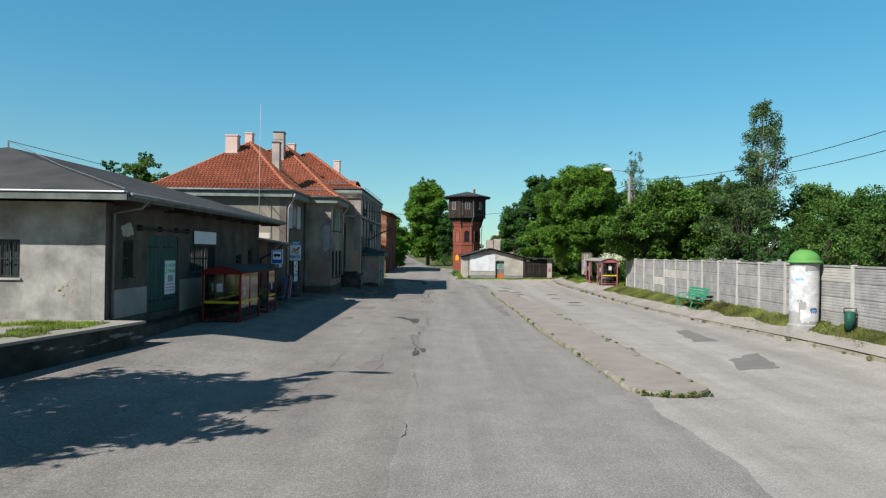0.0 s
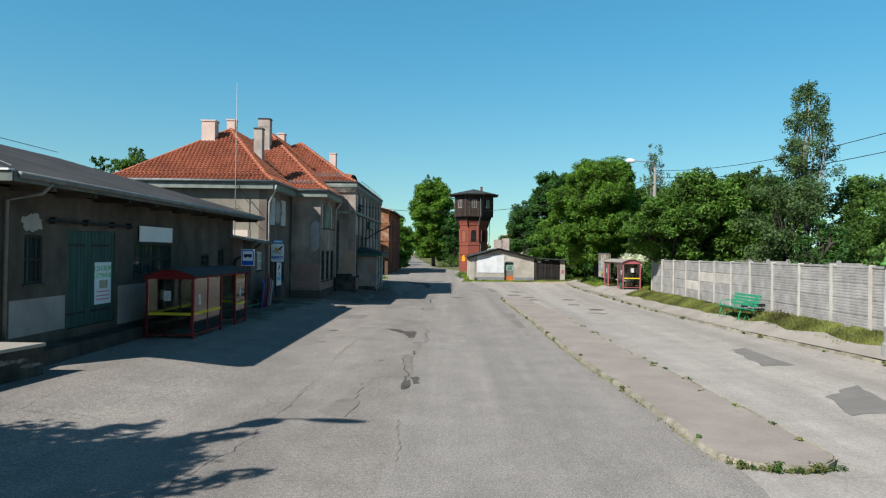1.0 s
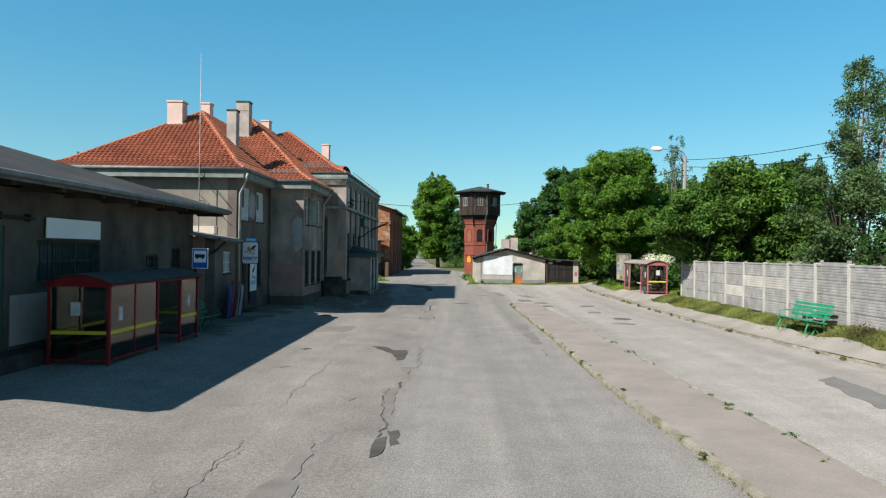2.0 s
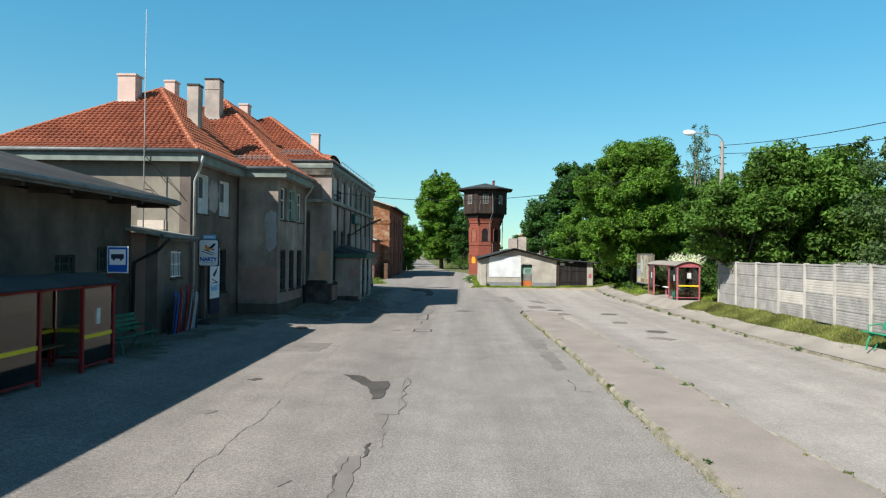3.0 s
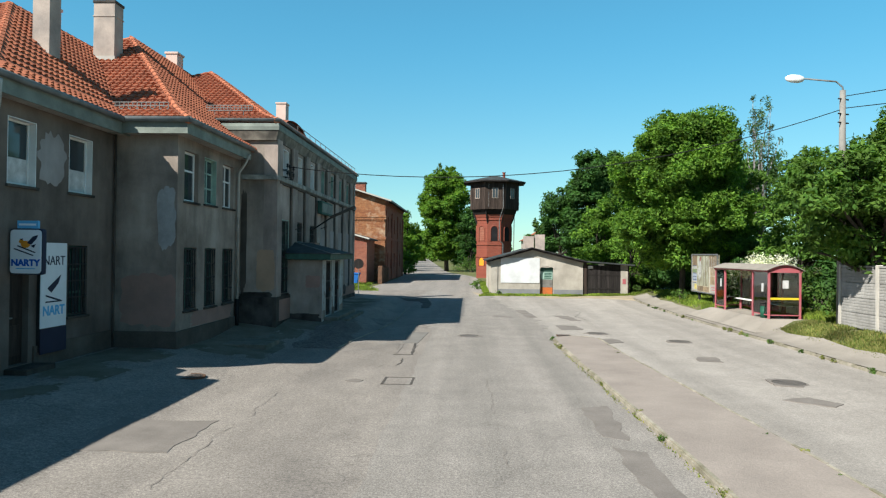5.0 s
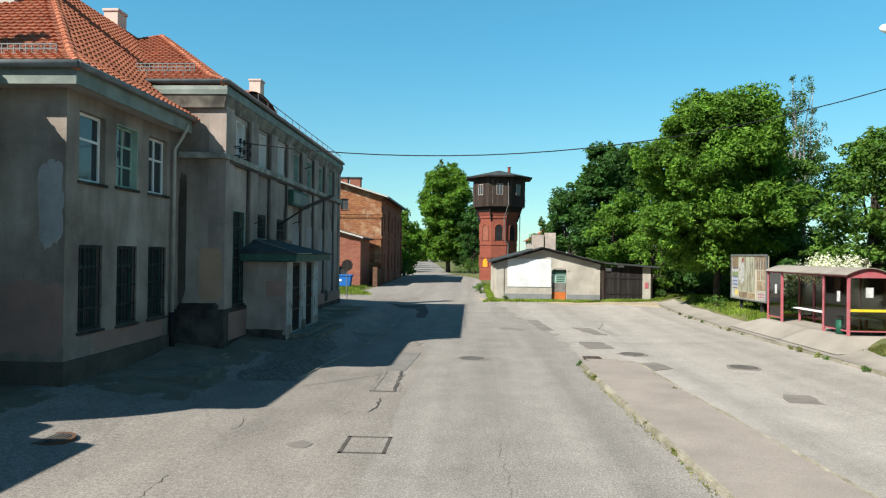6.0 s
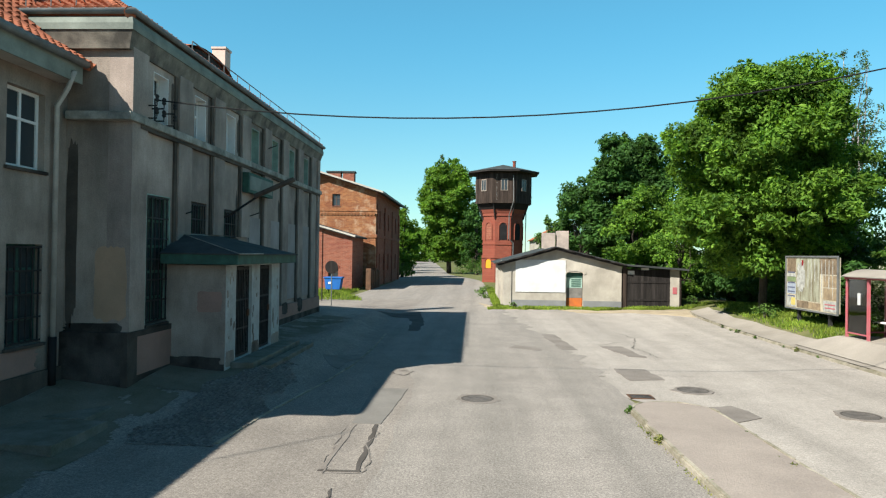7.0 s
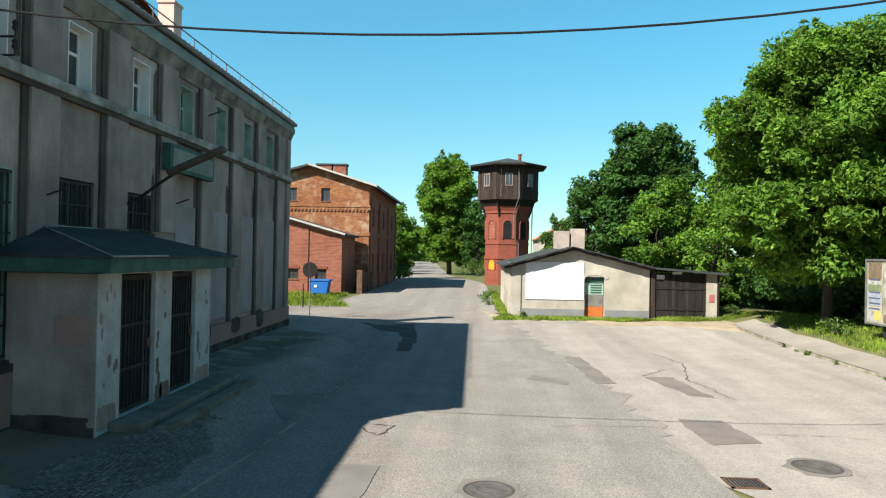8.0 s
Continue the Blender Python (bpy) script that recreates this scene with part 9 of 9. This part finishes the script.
tree(21.6, 45.5, 0.7, 6.0, 13.7, 2.1, 29, "birch_leaf", "tall birch with a pale trunk and hanging foliage", clumps=140, per=620, size=0.083, bark="birch", trunk=0.17, droop=1.5)
tree(19.2, 43.0, 0.7, 1.8, 8.2, 3.1, 30, "birch_leaf", "grey-green leafy tree behind the fence", clumps=84, per=640, size=0.089, trunk=0.14, droop=0.8)
tree(23.8, 41.0, 0.7, 1.6, 7.3, 3.2, 31, "shrub", "light green fruit tree behind the fence", clumps=84, per=483, size=0.089)
tree(21.5, 33.5, 0.7, 1.4, 5.6, 2.6, 32, "shrub", "light green fruit tree behind the fence", clumps=71, per=563, size=0.083)
tree(26.5, 36.5, 0.7, 1.4, 7.0, 3.2, 33, "shrub", "light green fruit tree behind the fence", clumps=75, per=441, size=0.095)
tree(20.8, 26.5, 0.7, 1.4, 4.9, 2.4, 34, "shrub", "light green fruit tree behind the fence", clumps=63, per=563, size=0.083)
tree(31.0, 48.0, 0.7, 1.5, 8.5, 4.2, 35, "dark_leaf", "dark green tree far behind the fence", clumps=75, per=322, size=0.140)
tree(26.0, 60.0, 0.7, 1.5, 10.0, 5.0, 36, "dark_leaf", "dark green tree far behind the fence", clumps=84, per=301, size=0.152)
tree(22.5, 77.0, 0.5, 1.5, 11.0, 5.0, 37, "dark_leaf", "dark green tree in the row behind", clumps=84, per=301, size=0.152)
tree(17.0, 82.0, 0.4, 1.0, 9.5, 4.4, 38, "dark_leaf", "dark green tree beyond the lean-to", clumps=84, per=341, size=0.140)
tree(14.2, 47.0, 0.7, 2.3, 6.5, 2.7, 39, "chestnut", "leafy young tree leaning over the fence end", clumps=120, per=520, size=0.115, lean=(-1.5, -0.2))
tree(22.8, 38.2, 0.7, 1.5, 7.0, 3.0, 91, "shrub", "light green fruit tree behind the fence", clumps=80, per=420, size=0.1)
tree(25.6, 47.0, 0.7, 1.5, 8.4, 3.8, 92, "chestnut", "dark leafy tree behind the fence", clumps=90, per=300, size=0.13)
tree(17.9, 37.0, 0.7, 1.3, 4.9, 1.9, 93, "dark_leaf", "small dark leafy tree behind the fence", clumps=60, per=420, size=0.1)
tree(17.2, 30.0, 0.7, 1.3, 4.2, 1.8, 94, "shrub", "small leafy tree behind the fence", clumps=60, per=420, size=0.1)
tree(30.0, 40.5, 0.7, 1.3, 7.4, 4.0, 95, "dark_leaf", "dark green tree far behind the fence", clumps=80, per=240, size=0.16)
# along the road further on
tree(-2.9, 140.0, 0.0, 1.6, 18.3, 5.9, 41, "lime", "tall green roadside tree beside the far road", clumps=230, per=170, size=0.25, lean=(-0.6, 0), fill=3, trunk=0.4)
tree(1.2, 136.0, 0.0, 0.6, 12.0, 3.6, 42, "dark_leaf", "dark green roadside tree beside the far road", clumps=71, per=229, size=0.189)
tree(-8.0, 119.0, 0.0, 0.0, 9.4, 2.7, 43, "lime", "bushy green tree beside the far road", clumps=110, per=260, size=0.17, fill=3)
tree(-14.0, 150.0, 0.0, 0.8, 10.0, 4.0, 44, "maple", "green roadside tree far along the road", clumps=71, per=172, size=0.241)
tree(1.5, 165.0, 0.0, 0.8, 11.0, 4.5, 45, "dark_leaf", "green roadside tree far along the road", clumps=71, per=161, size=0.258)
tree(-19.0, 195.0, 0.0, 0.8, 12.0, 5.0, 46, "maple", "green roadside tree far along the road", clumps=71, per=126, size=0.310)
tree(-24.0, 240.0, 0.0, 0.5, 12.0, 7.0, 47, "dark_leaf", "green roadside tree far along the road", clumps=71, per=92, size=0.387)
tree(-2.0, 250.0, 0.0, 0.5, 13.0, 7.0, 48, "dark_leaf", "green roadside tree far along the road", clumps=71, per=92, size=0.387)
tree(12.0, 130.0, 0.0, 0.8, 8.5, 4.0, 49, "shrub", "green tree beyond the water tower", clumps=71, per=172, size=0.224)
tree(18.0, 122.0, 0.0, 0.8, 9.5, 5.0, 50, "dark_leaf", "green tree beyond the water tower", clumps=71, per=161, size=0.224)
tree(-41.0, 92.0, 0.0, 3.0, 16.4, 4.6, 51, "shrub", "distant green tree behind the shed", clumps=71, per=138, size=0.241)
tree(-47.5, 96.0, 0.0, 3.0, 16.2, 2.6, 52, "dark_leaf", "distant green tree behind the shed", clumps=63, per=138, size=0.241)
tree(-12.5, 136.0, 0.0, 0.3, 8.5, 3.4, 54, "lime", "green roadside tree beside the far road", clumps=90, per=180, size=0.22, fill=3)
tree(0.6, 152.0, 0.0, 0.3, 8.0, 2.6, 55, "dark_leaf", "green roadside tree beside the far road", clumps=90, per=180, size=0.22, fill=3)
tree(14.6, 79.5, 0.3, 0.6, 8.6, 3.0, 19, "lime", "leafy green tree behind the lean-to", clumps=100, per=380, size=0.13)
for k, (x, y, h, r) in enumerate(((-15.0, 176.0, 12, 4.2), (-1.0, 190.0, 13, 5.0), (-21.0, 300.0, 14, 9.0), (-9.0, 310.0, 13, 9.0), (6.0, 300.0, 15, 9.0), (-36.0, 310.0, 13, 10.0), (-28.0, 215.0, 12, 6.0), (7.0, 215.0, 13, 6.0))):
    tree(x, y, 0.0, 0.2, h, r, 140 + k, "dark_leaf" if k % 2 else "lime", "green tree far along the road", clumps=80, per=60 if r > 7 else 110, size=0.45 if r > 7 else 0.32, fill=3)
tree(12.9, 75.2, 0.3, 0.7, 5.6, 1.9, 18, "maple", "low bright green bough beside the lean-to", clumps=70, per=560, size=0.1, trunk=0.1)
# beside the platform, out of view: it shades the road
tree(-10.1, 8.9, 0.0, 2.6, 8.0, 3.6, 53, "chestnut", "broad leafy tree beside the loading platform", clumps=92, per=345, size=0.146)

# undergrowth
for i, (x, y, h, r) in enumerate(((15.4, 61.5, 2.6, 1.4), (16.6, 74.0, 3.0, 2.0), (17.5, 62.0, 3.2, 2.2), (16.8, 54.0, 3.0, 1.8), (17.2, 70.5, 2.6, 1.7), (16.5, 76.5, 3.5, 2.4), (18.5, 67.0, 3.5, 2.5), (15.6, 58.5, 2.6, 1.6), (14.2, 79.5, 3.0, 2.2))):
    shrub(x, y, gz(x, y), h, r, 60 + i, "dark_leaf", "dense dark undergrowth below the trees", clumps=22, per=380, size=0.13, group="undergrowth")
for i, (x, y, h, r) in enumerate(((15.2, 70.4, 1.9, 1.2), (15.7, 68.2, 2.1, 1.1), (15.1, 65.2, 1.8, 0.9), (14.9, 62.6, 2.0, 0.9), (14.4, 60.4, 2.2, 0.8))):
    shrub(x, y, gz(x, y), h, r, 160 + i, "dark_leaf", "dark bushes in the shade round the maple", clumps=14, per=380, size=0.11, group="undergrowth")
shrub(14.2, 60.0, 1.2, 1.2, 0.6, 78, "blossom", "white blossom heads beside the billboard", clumps=9, per=300, size=0.05, name="blossom_bush")
shrub(15.2, 53.2, 0.65, 2.7, 1.3, 70, "shrub", "green elder bush behind the shelter", clumps=14, per=330, size=0.1)
shrub(14.0, 55.2, 1.9, 1.65, 1.25, 71, "blossom", "white blossom heads on the elder bush", clumps=26, per=420, size=0.05, name="blossom_bush")
shrub(13.75, 57.5, 1.4, 1.8, 0.95, 74, "blossom", "white blossom heads hanging beside the billboard", clumps=16, per=420, size=0.05, name="blossom_bush")
shrub(13.95, 57.4, 0.6, 2.4, 1.0, 75, "shrub", "green elder bush beside the billboard", clumps=12, per=330, size=0.1)
shrub(14.6, 50.2, 0.65, 2.2, 0.9, 72, "shrub", "green bush at the end of the fence", clumps=10, per=330, size=0.1)
shrub(12.85, 30.3, 0.6, 0.62, 0.5, 73, "dry", "small dry brownish shrub by the fence", clumps=9, per=700, size=0.045)
for i, (x, y, h, r) in enumerate(((3.0, 70.9, 0.5, 0.3), (1.6, 79.5, 0.9, 0.6), (1.5, 84.5, 1.0, 0.7), (12.4, 71.0, 0.8, 0.6), (12.9, 63.8, 0.9, 0.8), (-8.4, 117.0, 3.0, 1.9), (1.4, 133.0, 4.2, 2.4), (4.6, 128.0, 4.5, 2.8), (3.2, 134.0, 5.0, 2.6), (-0.8, 137.5, 1.8, 1.2))):
    shrub(x, y, gz(x, y), h, r, 80 + i, "shrub", "low weedy bush at the edge of the tarmac", clumps=7, per=420, size=0.07)


# ---------- grass and weeds ----------
def grass_stuff(name, pts, seed, label, h=(0.06, 0.2), w=0.012, material="grass"):
    r = np.random.default_rng(seed)
    n = len(pts)
    P = np.array([(x, y, gz(x, y) - 0.015) for x, y in pts])
    a = r.random(n) * 6.283
    hh = r.uniform(*h, n)
    d = np.stack([np.cos(a), np.sin(a), np.zeros(n)], 1)
    s = np.stack([-np.sin(a), np.cos(a), np.zeros(n)], 1) * (w * r.uniform(0.7, 1.6, n))[:, None]
    tip = P + d * (hh * r.uniform(0.1, 0.7, n))[:, None] + np.array((0, 0, 1)) * hh[:, None]
    mid = P + d * (hh * 0.15)[:, None] + np.array((0, 0, 1)) * (hh * 0.6)[:, None]
    V = np.stack([P - s, P + s, mid + s * 0.7, tip, mid - s * 0.7], 1).reshape(-1, 3)
    F = np.arange(n * 5).reshape(-1, 5)
    me = crown_mesh(name, V, F, material)
    return tagged(new(name, me), label, "grass", "", "stuff")


gr = np.random.default_rng(9)


def scatter(n, x_of, y0, y1):
    out = []
    for _ in range(n):
        y = gr.uniform(y0, y1)
        a, b = x_of(y)
        x = gr.uniform(min(a, b), max(a, b))
        if noise.noise(Vector((x * 1.1, y * 1.1, 7))) > gr.uniform(-0.6, 0.35):
            out.append((x, y))
    return out


grass_stuff("grass", scatter(90000, lambda y: (kerb_x(y) + 0.45 + 0.65 * step(20, 40, y) + 0.12 * math.sin(y * 2.1) + 0.1 * math.sin(y * 5.3), fence_x(y) - 0.05), 12, 50), 1, "dry yellowish green grass verge below the fence", (0.03, 0.13))
grass_stuff("grass", scatter(16000, lambda y: (kerb_x(y) + 1.45, 15.5), 56.5, 70), 2, "green grass below the trees", (0.03, 0.2), 0.012, "grass_green")
def ragged(pts):
    """Drops the tufts that lie past an uneven front edge."""
    return [(x, y) for x, y in pts if y > 70.15 + 0.75 * noise.noise(Vector((x * 0.55, 3.3, 0))) + 0.35 * noise.noise(Vector((x * 1.9, y * 1.5, 5)))]


grass_stuff("grass", ragged(scatter(19000, lambda y: (1.8 + 0.2 * math.sin(y * 9), 12.6), 69.7, 71.55) + scatter(6000, lambda y: (6.0 + 3.5 * (70.3 - y), 13.2), 69.2, 70.3) + scatter(5000, lambda y: (12.6, 17), 69.6, 71.5) + scatter(1500, lambda y: (1.7, 3.4 - 1.2 * (71 - y)), 69.6, 71)), 3, "green grass strip in front of the hut", (0.02, 0.17), 0.012, "grass_green")
grass_stuff("grass", scatter(6000, lambda y: (1.95, 2.5), 71.5, 92), 4, "green grass beside the hut", (0.04, 0.2), 0.014, "grass_green")
grass_stuff("grass", scatter(9000, lambda y: (-13, -5.6 - 2.4 * step(74, 84, y)), 76.5, 87.5), 5, "green grass round the blue container", (0.06, 0.3), 0.02, "grass_green")
grass_stuff("grass", [(isl_l(y) - 0.09 + gr.normal(0, 0.035), y) for y in gr.uniform(15.2, 47.5, 2200) if noise.noise(Vector((y * 0.8, 2.0, 1))) > gr.uniform(-0.7, 0.3)], 7, "mossy yellowish grass at the foot of the island's kerb", (0.015, 0.06), 0.012)
grass_stuff("grass", [(isl_r(y) + 0.02 + gr.normal(0, 0.05), y) for y in gr.uniform(15.2, 47.5, 7000) if noise.noise(Vector((y * 1.3, 7.0, 1))) > gr.uniform(-0.1, 0.6)], 8, "sparse grass in the joint behind the island's kerb", (0.02, 0.08), 0.012)
grass_stuff("grass", scatter(9000, lambda y: (13.4, 15.0), 48.5, 57), 6, "green grass round the shelter", (0.1, 0.3), 0.012, "grass_green")


def on_platform():
    r = np.random.default_rng(12)
    n = 24000
    V, F = [], []
    pts = np.stack([r.uniform(-14, -8.9, n), r.uniform(13.5, 19.2, n)], 1)
    pts = pts[pts[:, 0] < -9.3 + (pts[:, 1] - 15.4) * 0.16]
    keep = np.array([noise.noise(Vector((p[0] * 0.9, p[1] * 0.9, 3))) > -0.1 for p in pts])
    pts = pts[keep]
    n = len(pts)
    P = np.column_stack([pts, np.full(n, 0.925)])
    a = r.random(n) * 6.283
    hh = r.uniform(0.03, 0.1, n)
    s = np.stack([-np.sin(a), np.cos(a), np.zeros(n)], 1) * 0.011
    tip = P + np.stack([np.cos(a) * hh * 0.4, np.sin(a) * hh * 0.4, hh], 1)
    V = np.stack([P - s, P + s, tip], 1).reshape(-1, 3)
    me = crown_mesh("grass", V, np.arange(n * 3).reshape(-1, 3), "grass_green")
    tagged(new("grass", me), "short dry grass on the loading platform", "grass", "", "stuff")


on_platform()

# weeds in the kerb joints
wr = random.Random(17)
weed_me = []
for k in range(4):
    g = np.random.default_rng(100 + k)
    cs = [np.array((g.uniform(-0.08, 0.08), g.uniform(-0.08, 0.08), 0.04 + 0.03 * j)) for j in range(4)]
    V, F = leaf_cloud(cs, [0.09, 0.1, 0.08, 0.06], 4200, 0.035, 100 + k, 0.0, 0.9, 0.2)
    weed_me.append(crown_mesh("weed", V, F, "shrub" if k % 2 else "grass"))
spots = [(4.1, 27.8), (4.14, 25.7), (4.18, 24.7), (4.22, 23.7), (5.8, 35.4), (5.75, 34.3), (5.67, 33.4), (5.78, 32.4), (5.79, 30.3), (5.78, 28.7), (5.94, 28.5),
         (5.84, 26.3), (5.9, 24.4), (5.79, 25.2), (5.79, 27.2), (4.06, 30.0), (4.12, 26.4), (4.05, 28.4)]
spots += [(isl_l(y) + wr.uniform(-0.08, 0.1), y) for y in [15.2 + i * 0.8 + wr.uniform(-0.5, 0.5) for i in range(42)] if not 23 < y < 31 and wr.random() < 0.5]
spots += [(isl_r(y) - 0.1 + wr.uniform(-0.1, 0.14), y) for y in [15.5 + i * 0.7 + wr.uniform(-0.5, 0.5) for i in range(47)] if not 24 < y < 36 and wr.random() < 0.55]
spots += [(4.6 + 0.14 * i, 14.82 + 0.12 * abs(i - 5) * 0.3) for i in range(11)]
spots += [(kerb_x(y) - 0.05, y) for y in [15 + i * 0.9 + wr.uniform(-0.4, 0.4) for i in range(55)] if wr.random() < 0.5]
for x, y in spots:
    ob = new("weed", weed_me[wr.randrange(4)])
    ob.matrix_basis = pose(x, y, gz(x, y), 0, 0, wr.uniform(0, 360)) @ Matrix.Diagonal((*[wr.uniform(0.35, 0.95)] * 3, 1))
    tagged(ob, "small green weed tuft in a kerb joint", "weed", "weeds along the kerbs")


# ---------- roof tiles, last ----------
(ra, fa), (rb, fb), (rc, fc) = STATION_ROOFS
lay_tiles(fa[0], ra, 300, lambda p: True)
lay_tiles(fa[1], ra, 0, lambda p: p.y < 49.5)
lay_tiles(fb[0], rb, 0, lambda p: p.x > -12.6)
lay_tiles(fb[1], rb, 0, lambda p: p.y < 55)
lay_tiles(fc[0], rc, 0, lambda p: p.x > -12)
lay_tiles(fc[1], rc, 0)
